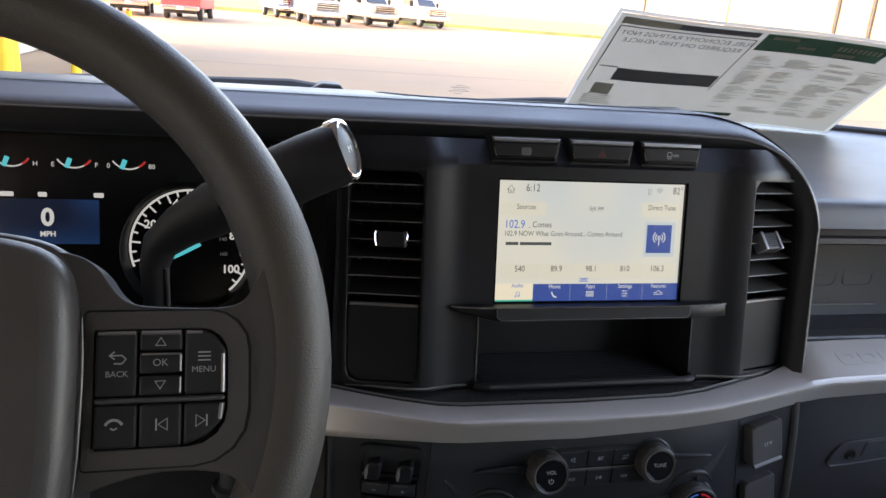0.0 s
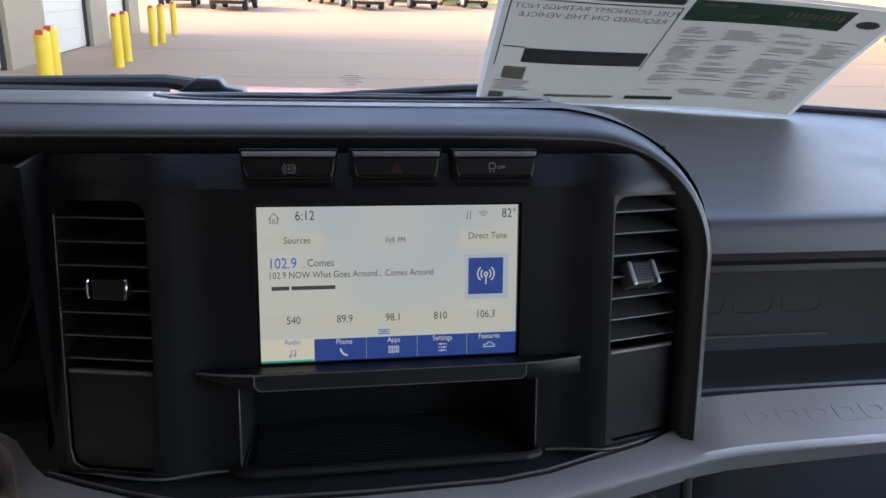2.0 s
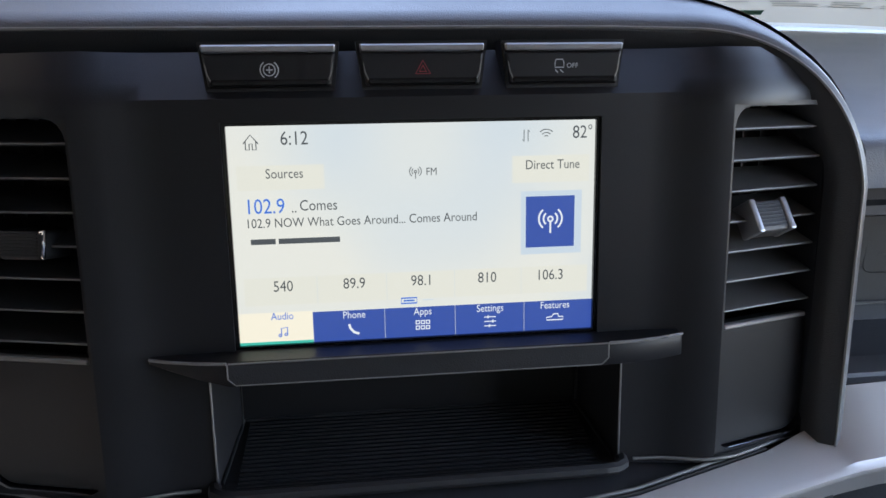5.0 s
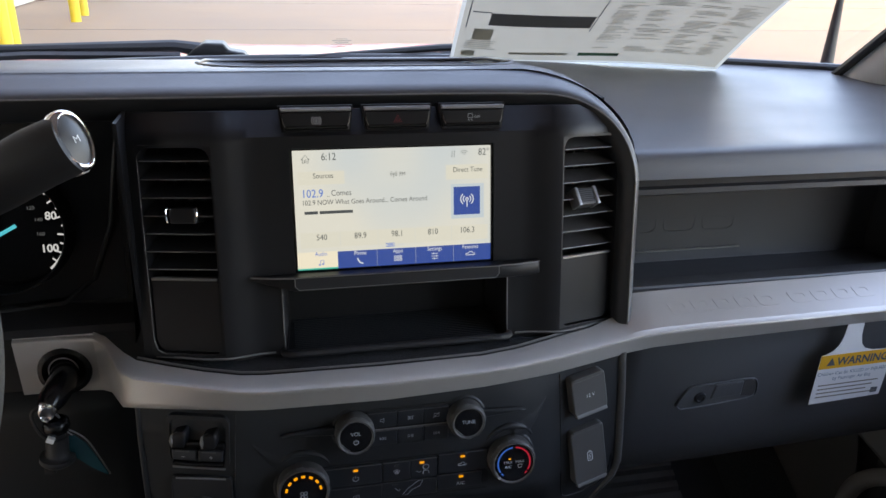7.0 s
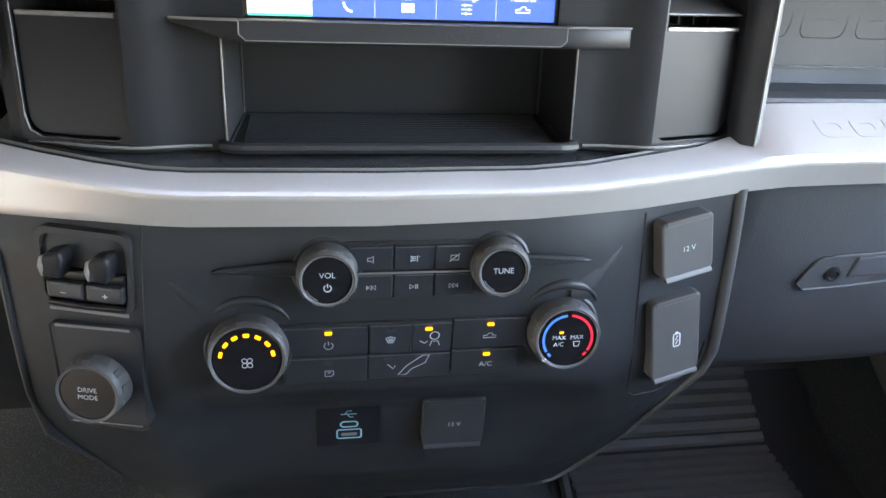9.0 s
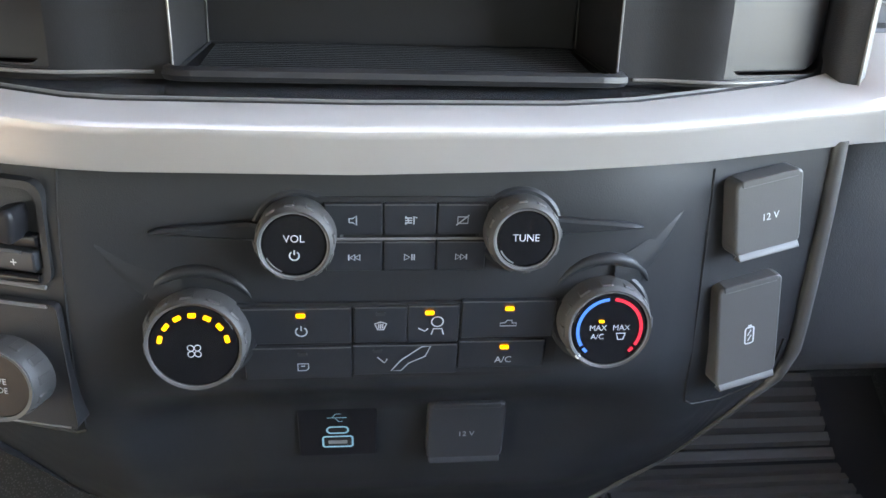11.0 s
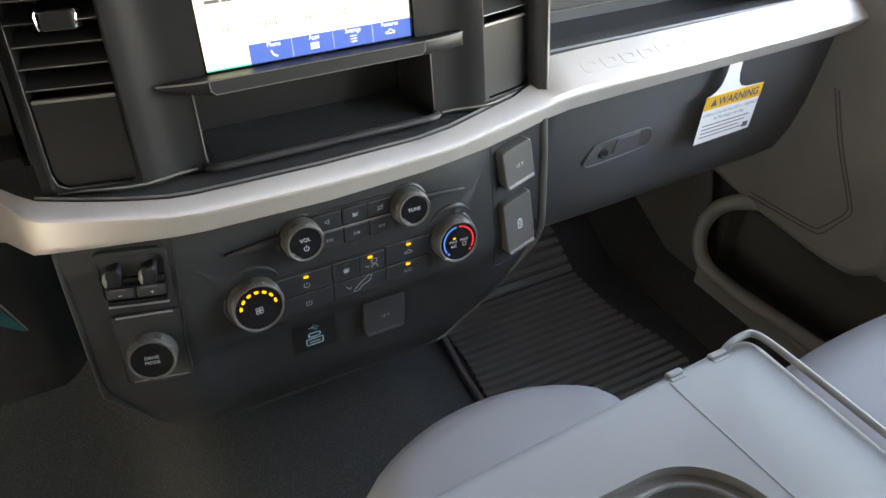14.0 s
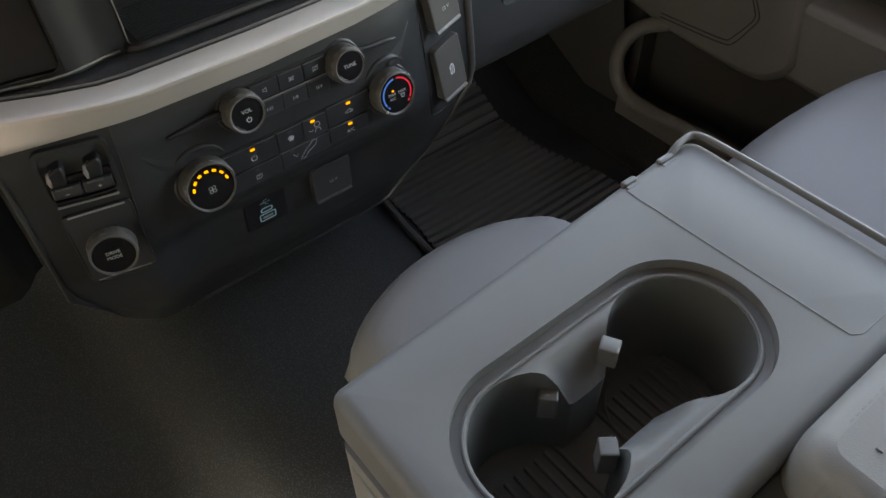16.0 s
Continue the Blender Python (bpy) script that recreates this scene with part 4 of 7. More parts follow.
part("sill_groove", tube([(a[0], a[1] + 0.0016, a[2] + 0.0002) for a in ledge][1:-2], 0.0008, 6), "void", sill, smooth=70)

# passenger shelf
sx = [0.2300, 0.30, 0.42, 0.54, 0.612]
part("shelf_fascia", loft([[(x, 0.012, 1.574), (x, 0.022, 1.571), (x, 0.022, 1.5645), (x, 0.0165, 1.563), (x, 0.0155, 1.558), (x, 0.022, 1.555), (x, 0.125, 1.557)] for x in sx + [0.70, 0.78]]), "black", dash)
part("shelf_back", loft([[(x, 0.125, 1.557), (x, 0.128, 1.45), (x, 0.124, 1.437)] for x in sx]), "shelf", dash, "slate back panel of the passenger shelf")
part("shelf_floor", loft([[(x, 0.124, 1.437), (x, 0.056, 1.438), (x, 0.0515, 1.4405), (x, 0.049, 1.452), (x, 0.046, 1.4545), (x, 0.024, 1.4565), (x, 0.0225, 1.4545), (x, 0.0165, 1.4545)] for x in sx + [0.70, 0.78]]), "padlow", dash)
part("shelf_end", box(0.606, 0.614, 0.02, 0.13, 1.436, 1.56, 0.002), "black", dash)
part("shelf_lip", tube([(0.234, 0.1245, 1.4505), (0.43, 0.1245, 1.4505)], 0.0012, 6), "cover", dash)
for k, (a, b) in enumerate(((0.238, 0.266), (0.277, 0.319), (0.329, 0.368), (0.378, 0.418))):
    ring_ = [(px, 0.1272, pz) for px, pz in rrect(a, b, 1.473, 1.502, (0.008, 0.008, 0.004, 0.008), 4)]
    part("embossed_shape", tube(ring_, 0.0005, 5, True), "shelf", dash, smooth=40)
    part("embossed_shape", tube([(a + 0.010, 0.1272, 1.4875), (b - 0.010, 0.1272, 1.4875)], 0.0005, 5), "shelf", dash, smooth=40)
part("side_wall", loft([[fw(0.2205, v, 0.0), fw(0.2300, v, -0.02), fw(0.2325, v, -0.135)] for v in (-0.075, -0.02, 0.03, 0.085, 0.095)]), "black", dash)

# glove box door and lower panels
GB = [(-0.012, 1.4115), (0.002, 1.4100), (0.0085, 1.405), (0.0105, 1.392), (0.012, 1.370), (0.0155, 1.335), (0.020, 1.300), (0.030, 1.255), (0.046, 1.215), (0.075, 1.185), (0.12, 1.168), (0.26, 1.16)]
gx = [0.2365, 0.240, 0.248, 0.262, 0.40, 0.55, 0.66, 0.70, 0.74]


def gb_y(x):
    return 0.020 * (1 - smoothstep(0.2365, 0.256, x)) + 0.012 * smoothstep(0.3, 0.74, x)


glove = part("glovebox_door", loft([[(x, y + gb_y(x), z) for y, z in GB] for x in gx]), "padlow", dash, "grey grained glovebox door", smooth=60)
hm = frame_at((0.309, 0.0190, 1.3045), -7, 1.2)
HO = rounded([(0.0, 0.0), (0.041, 0.0012), (0.098, 0.0065), (0.1025, 0.0120), (0.099, 0.0300), (0.091, 0.0350), (0.050, 0.0330), (0.019, 0.0312), (0.013, 0.0275)], 1)
part("latch_plate", prism(HO, -0.004, 0.0010, hm, 0.0006, 1), "padlow", glove)
part("handle_rim", tube([hm @ Vector((a, b, 0.0012)) for a, b in HO], 0.0011, 8, True), "padlow", glove, "raised rim of the glovebox handle", smooth=70)
part("latch_lever", prism([(0.044, 0.0115), (0.082, 0.0135), (0.081, 0.0325), (0.047, 0.0310)], 0.0, 0.0028, hm, 0.0014, 2), "padlow", glove, "flat pull lever of the latch")
# no hollow here: a dark wedge paints the shade of the finger recess
part("handle_recess_shade", prism([(0.0825, 0.0110), (0.0960, 0.0095), (0.0990, 0.0140), (0.0965, 0.0285), (0.0905, 0.0330), (0.0825, 0.0330)], -0.004, 0.0016, hm), "doordark", glove, "dark raised plate painted as the finger recess shade")
part("latch_lock", lathe([(0, 0.0010), (0.0032, 0.0010), (0.0042, 0.0026), (0.0062, 0.0022), (0.0072, 0.0)], hm @ T(0.031, 0.0150, 0.0012), 24), "panel", glove)

PANEL = [(1.085, 0.045), (1.13, 0.018), (1.17, -0.012), (1.205, -0.0205), (1.245, -0.0245), (1.254, -0.0275), (1.264, -0.0350), (1.276, -0.0460), (1.287, -0.0565), (1.295, -0.0615), (1.302, -0.0630), (1.33, -0.0620), (1.367, -0.0590), (1.39, -0.0565), (1.405, -0.0525), (1.418, -0.048)]
POD_RIGHT = [(1.085, 0.052), (1.11, 0.042), (1.18, -0.004), (1.22, -0.025), (1.245, -0.0345), (1.27, -0.0405), (1.30, -0.0415), (1.34, -0.0385), (1.38, -0.0345), (1.418, -0.029)]
POD_LEFT = [(1.085, 0.048), (1.17, -0.008), (1.22, -0.030), (1.25, -0.044), (1.28, -0.0545), (1.30, -0.0560), (1.33, -0.0550), (1.367, -0.0520), (1.39, -0.0497), (1.418, -0.041)]


def panel_y(x, z):
    """The face of the control panel: a proud middle over a recess, with a pod of its own at either side."""
    right, left = smoothstep(0.095, 0.165, x), smoothstep(0.118, 0.160, -x)
    y = lerp(PANEL, z) * (1 - right) * (1 - left)
    y += right * (lerp(POD_RIGHT, z) + 0.17 * (x - 0.18)) + left * (lerp(POD_LEFT, z) + 0.23 * (-x - 0.18))
    return y


def panel_bottom(x):
    if x > 0:
        return lerp([(0, 1.083), (0.13, 1.083), (0.155, 1.086), (0.168, 1.100), (0.174, 1.113), (0.182, 1.170), (0.190, 1.222), (0.205, 1.252), (0.218, 1.272), (0.223, 1.290)], x)
    return lerp([(0, 1.083), (0.13, 1.085), (0.16, 1.10), (0.18, 1.135), (0.20, 1.19), (0.215, 1.225), (0.226, 1.25)], -x)


cp_x = [-0.226, -0.2225, -0.218, -0.21, -0.2, -0.19, -0.18, -0.165, -0.15, -0.14, -0.12, -0.09, -0.06, -0.03, 0, 0.03, 0.06, 0.09, 0.12, 0.14, 0.15, 0.16, 0.168, 0.174, 0.178, 0.182, 0.186, 0.19, 0.2, 0.21, 0.218, 0.223]
rows = []
for x in cp_x:
    zb = panel_bottom(x)
    zs = [1.418 + (zb - 1.418) * i / 44 for i in range(45)]
    rows.append([(x, panel_y(x, z), z) for z in zs] + [(x, panel_y(x, zb) + 0.03, zb - 0.002)])
bm = loft(rows)
made = bmesh.ops.extrude_edge_only(bm, edges=[e for e in bm.edges if e.is_boundary and all(v.co.x < -0.2259 or v.co.x > 0.2229 for v in e.verts)])
for g in made["geom"]:
    if isinstance(g, bmesh.types.BMVert):
        g.co.y += 0.05
cpanel = part("control_panel", bm, "panel", dash, "charcoal control panel below the silver trim", smooth=50)
for s in (-1, 1):
    reach = 0.2225 if s > 0 else 0.2265
    edge_line = [(s * (reach - (0.004 * (z - 1.29) / 0.12 if s > 0 else 0.0)), panel_y(s * reach, z) - 0.0008, z) for z in (1.412, 1.38, 1.34, 1.31, 1.292)]
    edge_line += [(s * x_, panel_y(s * x_, panel_bottom(s * x_) + 0.001) - 0.0008, panel_bottom(s * x_) + 0.001) for x_ in ((0.2215, 0.218, 0.212, 0.205, 0.198, 0.190, 0.186, 0.182) if s > 0 else (0.2255, 0.222, 0.218, 0.2115, 0.205, 0.20, 0.195, 0.19))]
    part("panel_edge", tube(edge_line, [0.0042 if s > 0 else 0.0022] * 5 + [0.0038, 0.0034, 0.0028, 0.0022, 0.0016, 0.0012, 0.0009, 0.0006], 8), "coveredge" if s > 0 else "panel", cpanel, smooth=70)
    seam = [(0.1490, 1.403), (0.151, 1.37), (0.154, 1.333), (0.158, 1.29), (0.160, 1.270), (0.1625, 1.2615), (0.168, 1.2575), (0.185, 1.258), (0.203, 1.266), (0.2105, 1.275), (0.2135, 1.286), (0.214, 1.30)] if s > 0 else [(-0.146 - 0.012 * (1.405 - z) / 0.15, z) for z in (1.408, 1.38, 1.34, 1.30, 1.275)] + [(-0.158, 1.2640), (-0.164, 1.2605), (-0.20, 1.2635)]
    part("panel_seam", tube([(x_, panel_y(x_, z) - 0.0003, z) for x_, z in seam], 0.0007, 6), "void", cpanel)
    fin = frame_at((s * 0.0755, panel_y(0.078, 1.3825) - 0.0005, 1.3825 + 0.001 * s))
    part("styling_fin", prism([(-0.036 * s, -0.0006), (0.012 * s, -0.0042), (0.016 * s, 0.003), (0.008 * s, 0.0048), (-0.03 * s, 0.0016)], 0.0, 0.0046, fin @ Matrix.Diagonal((-1, 1, 1, 1)), 0.0012, 1), "panel", cpanel)
part("support_column", loft([[(x, y, z) for x in (-0.13, -0.06, 0.06, 0.13)] for y, z in ((0.07, 1.09), (0.12, 1.05), (0.18, 1.02), (0.3, 1.0))]), "black", dash)
# right end of the foot in lighter grey: its light put into the colour
part("panel_foot", tube([(x_, panel_y(x_, panel_bottom(x_) + 0.001) - 0.001, panel_bottom(x_) + 0.001) for x_ in (0.186, 0.182, 0.178, 0.174, 0.168, 0.155, 0.145)], [0.0006, 0.0010, 0.0014, 0.0020, 0.0022, 0.0018, 0.0012], 8), "padlow", dash)
part("panel_foot", tube([(x_, panel_y(x_, 1.0845) - 0.001, 1.0845) for x_ in (0.145, 0.10, 0.0, -0.08, -0.125)], 0.0018, 8), "panel", dash)

# driver's lower panel
KP = [(0.050, 1.382), (0.040, 1.376), (0.036, 1.36), (0.036, 1.30), (0.042, 1.24), (0.06, 1.19), (0.12, 1.15), (0.3, 1.13)]
part("knee_panel", loft([[(x, y + (0.03 * smoothstep(-0.262, -0.232, x) if x > -0.262 else 0), z) for y, z in KP] for x in (-0.80, -0.6, -0.4, -0.30, -0.262, -0.250, -0.240, -0.232)]), "panel", dash, "charcoal knee panel under the steering column", smooth=60)

# instrument cluster housing
CF = frame_at((-0.41, 0.094, 1.525), 11)
part("gauge_backing", prism([(-0.26, -0.085), (0.187, -0.085), (0.187, 0.125), (-0.26, 0.125)], -0.01, 0.0, CF), "void", dash)
part("gauge_sill", loft([[(x, 0.11, 1.470 - 0.02 * smoothstep(-0.34, -0.26, x)), (x, 0.070, 1.452), (x, 0.048, 1.446), (x, 0.044, 1.440)] for x in (-0.72, -0.6, -0.5, -0.4, -0.34, -0.30, -0.27, -0.24, -0.222)]), "black", dash)
part("gauge_wall", box(-0.74, -0.66, 0.02, 0.12, 1.44, 1.655), "black", dash)
part("gauge_roof", box(-0.74, -0.222, 0.055, 0.13, 1.647, 1.652), "bezel", dash)
part("gauge_cheek", loft([[(-0.2225, y, 1.640), (-0.2235, y, 1.58), (-0.226, y, 1.50), (-0.23, y, 1.443)] for y in (0.012, 0.055, 0.105)]), "bezel", dash)
part("gauge_lip", tube([(-0.2265, 0.10, 1.64), (-0.24, 0.090, 1.60), (-0.252, 0.085, 1.53), (-0.272, 0.08, 1.478), (-0.30, 0.074, 1.458), (-0.40, 0.072, 1.452), (-0.6, 0.072, 1.452)], 0.0022, 8), "black", dash)

# ---- touchscreen ----
SW, SH = 0.174, 0.1044
S = F @ T(0.0, 0.0)
screen = thing("touchscreen", fw(0, 0, 0), "lit infotainment touchscreen showing a radio page", "touchscreen")
part("glass_border", holed(rrect(-SW / 2 - 0.003, SW / 2 + 0.003, -0.003, SH + 0.003, 0.002), [rrect(-SW / 2, SW / 2, 0, SH, 0.0006, 2)], -0.004, 0.0022, S), "gloss", screen)
display = part("display", prism([(-SW / 2, 0), (SW / 2, 0), (SW / 2, SH), (-SW / 2, SH)], -0.004, 0.0, S), "ui_back", screen, smooth=0)


# left border line pale as if lit, right one left dark
part("edge_line", tube([S @ Vector((-SW / 2 - 0.0032, v, 0.0024)) for v in (-0.003, 0.03, SH + 0.002)], 0.00045, 6), "cover", screen)
part("edge_line", tube([S @ Vector((SW / 2 + 0.0032, v, 0.0024)) for v in (-0.003, 0.03, SH + 0.002)], 0.0003, 6), "panel", screen)


def ui(x, y, w=0.0003):
    """Screen fractions, from the upper left, as a pose on the display."""
    return S @ T(-SW / 2 + x * SW, SH - y * SH, w)


def ui_box(name, x0, x1, y0, y1, m, w=0.00015, r=0.0):
    part(name, flat([(p * SW - SW / 2, SH - q * SH) for p, q in ((x0, y1), (x1, y1), (x1, y0), (x0, y0))], S, w), m, display, smooth=0)


ui_box("tile", 0.02, 0.25, 0.175, 0.285, "ui_tile")
ui_box("tile", 0.765, 0.985, 0.160, 0.285, "ui_tile")
ui_box("preset_band", 0.02, 0.985, 0.685, 0.815, "ui_tile")
ui_box("halo", 0.79, 0.965, 0.325, 0.625, "ui_halo")
ui_box("radio_tile", 0.804, 0.944, 0.350, 0.592, "ui_blue", 0.0003)
ui_box("tab", 0.0, 0.2, 0.850, 1.0, "ui_cream")
ui_box("tab_edge", 0.0, 0.2, 0.988, 1.0, "ui_teal", 0.0004)
for k in range(1, 5):
    ui_box("tab", 0.2 * k + 0.001, 0.2 * k + 0.2, 0.856, 1.0, "ui_blue")
for k in range(1, 5):
    ui_box("divider", 0.025 + 0.1915 * k, 0.026 + 0.1915 * k, 0.685, 0.815, "ui_halo", 0.0003)


def ui_text(s, x, y, size, m="ui_text", align="CENTER"):
    part("lettering", text(s, size, ui(x + (0.013 if y > 0.6 else -0.010 if x < 0.35 else 0.006), y - 0.018 - (0.018 if 0.6 < y < 0.8 else 0.02 if y > 0.8 else -0.012 if y < 0.07 else 0), 0.0005) @ Matrix.Diagonal((0.88, 1.04, 1, 1)), align=align), m, display, smooth=0)


ui_text("6:12", 0.148, 0.078, 0.0086, align="LEFT")
ui_text("82\u00b0", 0.928, 0.065, 0.0084, align="LEFT")
ui_text("Sources", 0.155, 0.232, 0.0062)
ui_text("Direct Tune", 0.873, 0.222, 0.0062)
ui_text("FM", 0.534, 0.240, 0.0050)
ui_text("102.9", 0.045, 0.378, 0.0096, "ui_bluetext", "LEFT")
ui_text("..", 0.168, 0.385, 0.007, align="LEFT")
ui_text("Comes", 0.190, 0.378, 0.0070, align="LEFT")
ui_text("102.9 NOW What Goes Around... Comes Around", 0.045, 0.453, 0.00600, align="LEFT")
ui_box("line", 0.046, 0.112, 0.505, 0.530, "ui_text", 0.0004)
ui_box("line", 0.120, 0.285, 0.505, 0.530, "ui_text", 0.0004)
for s_, x_ in zip(("540", "89.9", "98.1", "810", "106.3"), (0.112, 0.306, 0.494, 0.680, 0.862)):
    ui_text(s_, x_, 0.765, 0.0072)
for s_, x_, m_ in zip(("Audio", "Phone", "Apps", "Settings", "Features"), (0.105, 0.302, 0.495, 0.688, 0.878), ("ui_bluetext",) + ("ui_white",) * 4):
    ui_text(s_, x_, 0.917 - (0.01 if s_ == "Audio" else 0), 0.0050, m_)


def ui_line(pts, x, y, k, m="ui_text", wd=0.0005, closed=False):
    part("icon", stroke([(a * k, b * k) for a, b in pts], wd, ui(x, y, 0.0005), closed=closed), m, display, smooth=0)


ui_line([(-1, -0.2), (0, 1), (1, -0.2)], 0.062, 0.072, 0.0034)
ui_line([(-0.7, 0.1), (-0.7, -1), (-0.2, -1), (-0.2, -0.2), (0.2, -0.2), (0.2, -1), (0.7, -1), (0.7, 0.1)], 0.062, 0.072, 0.0034)
ui_line([(-0.35, 1), (-0.35, -1), (-0.65, -0.6)], 0.803, 0.068, 0.0028, wd=0.0004)
ui_line([(0.35, -1), (0.35, 1), (0.65, 0.6)], 0.803, 0.068, 0.0028, wd=0.0004)
for r_ in (1, 0.65, 0.3):
    ui_line(arc(0, -0.5, r_ * 1.4, 45, 135, 8), 0.860, 0.068, 0.0031, wd=0.0004)
for q, (px, py, kk, mm) in enumerate(((0.496, 0.222, 0.0028, "ui_text"), (0.8745, 0.465, 0.0058, "ui_white"))):
    wd = 0.0004 if q == 0 else 0.0009
    ui_line(arc(0, 0.2, 0.35, 0, 360, 12), px, py, kk * 0.6, mm, wd)
    ui_line([(0, 0), (0, -1.1)], px, py, kk, mm, wd)
    for r_ in (0.6, 1.0):
        for a0 in (-50, 130):
            ui_line(arc(0, 0.15, r_, a0, a0 + 100, 8), px, py, kk, mm, wd)
ui_line([(-1, 0.35), (1, 0.35), (1, -0.35), (-1, -0.35)], 0.470, 0.822, 0.0038, "ui_bluetext", 0.0007, True)
ui_line([(-0.7, 0), (0.7, 0)], 0.470, 0.822, 0.0038, "ui_bluetext", 0.0008)
ui_line([(-1, 0), (1, 0)], 0.524, 0.822, 0.0026, "ui_halo", 0.0004)
ui_line([(-0.6, -0.8), (-0.6, 0.8), (0.7, 1.0), (0.7, -0.6)], 0.121, 0.943, 0.0022, "ui_bluetext")
ui_line(arc(-0.9, -0.8, 0.3, 0, 360, 8), 0.121, 0.943, 0.0022, "ui_bluetext")
ui_line(arc(0.4, -0.6, 0.3, 0, 360, 8), 0.121, 0.943, 0.0022, "ui_bluetext")
ui_line([(-0.9, 0.9), (-0.75, 0.2), (-0.1, -0.6), (0.8, -0.9)], 0.315, 0.946, 0.0028, "ui_white", 0.0012)
for i in range(6):
    ui_line([(-0.4, 0.4), (0.4, 0.4), (0.4, -0.4), (-0.4, -0.4)], 0.493 + 0.0145 * (i % 3), 0.930 + 0.026 * (i // 3), 0.0020, "ui_white", 0.0007, True)
for i in range(3):
    ui_line([(-1, 0), (1, 0)], 0.701, 0.921 + 0.022 * i, 0.0030, "ui_white", 0.0005)
    ui_line([(0, -0.4), (0, 0.4)], 0.701 + (-0.006, 0.008, -0.002)[i], 0.921 + 0.022 * i, 0.0020, "ui_white", 0.0006)
ui_line([(-1.5, -0.4), (-1.5, 0.1), (-0.6, 0.2), (-0.2, 0.7), (0.6, 0.7), (0.7, 0.15), (1.5, 0.15), (1.5, -0.4)], 0.891, 0.941, 0.0028, "ui_white", 0.0006, True)

# ---- dash switches above the screen ----


def switch(at, width, label, icon):
    sw = thing("switch_button", fw(at, 0.131, 0), label, "switch", "dash switches")
    m = F @ T(at, 0.131, 0)
    h = width / 2
    part("surround", holed([(-h - 0.0016, 0.0105), (-h + 0.0012, -0.0115), (h - 0.0012, -0.0115), (h + 0.0016, 0.0105)][::-1], [[(-h, 0.0092), (-h + 0.0026, -0.0098), (h - 0.0026, -0.0098), (h, 0.0092)][::-1]], -0.014, 0.0012, m), "bezel", sw)
    part("rocker", prism([(-h + 0.0003, 0.0052), (-h + 0.0026, -0.0095), (h - 0.0026, -0.0095), (h - 0.0003, 0.0052)], -0.012, 0.0038, m, 0.0012, 2), "bezel", sw)
    # hair-thin pale tubes, highlights painted on the rocker's side edges
    for q in (-1, 1):
        part("side_line", tube([m @ Vector((q * (h - 0.0012), 0.0040, 0.0030)), m @ Vector((q * (h - 0.0024), -0.0035, 0.0036)), m @ Vector((q * (h - 0.0040), -0.0072, 0.0038))], 0.0004, 5), "cover", sw)
    part("bottom_edge", prism([(-h + 0.004, -0.0092), (h - 0.004, -0.0092), (h - 0.0032, -0.0062), (-h + 0.0032, -0.0062)], 0.0015, 0.0046, m, 0.0008, 1), "gloss", sw)
    part("silver_edge", prism([(-h + 0.0001, 0.0090), (-h + 0.0005, 0.0056), (h - 0.0005, 0.0056), (h - 0.0001, 0.0090)], -0.010, 0.0046, m, 0.0007, 1), "silverd", sw, "satin silver upper edge")
    for pts, kind, closed in icon:
        part("icon", stroke(pts, 0.0005, m @ T(0, -0.002, 0.0041), closed=closed), kind, sw, smooth=0)
    return sw


switch(-0.0655, 0.0595, "black trailer brake switch with a silver upper edge", [(arc(0, 0, 0.0026, 0, 360, 16), "glyph", False), (arc(0, 0, 0.0040, 125, 235, 8), "glyph", False), (arc(0, 0, 0.0040, -55, 55, 8), "glyph", False), ([(-0.0015, 0), (0.0015, 0)], "glyph", False), ([(0, 0.0015), (0, -0.0015)], "glyph", False)])
switch(0.0035, 0.0575, "black hazard switch with a red triangle", [([(-0.0034, -0.0024), (0.0034, -0.0024), (0, 0.0036)], "glyphred", True), ([(-0.0016, -0.0014), (0.0016, -0.0014), (0, 0.0014)], "glyphred", True)])
s3 = switch(0.070, 0.0565, "black traction control switch with a silver edge", [([(-0.0045, 0.002), (-0.004, 0.0034), (-0.0008, 0.0034), (-0.0003, 0.002), (-0.0003, -0.0002), (-0.0045, -0.0002)], "glyph", True), ([(-0.0045, -0.0012), (-0.003, -0.0026)], "glyph", False), ([(-0.002, -0.0012), (-0.0005, -0.0026)], "glyph", False)])
part("lettering", text("OFF", 0.0032, F @ T(0.0738, 0.1295, 0.0041)), "glyph", s3, smooth=0)


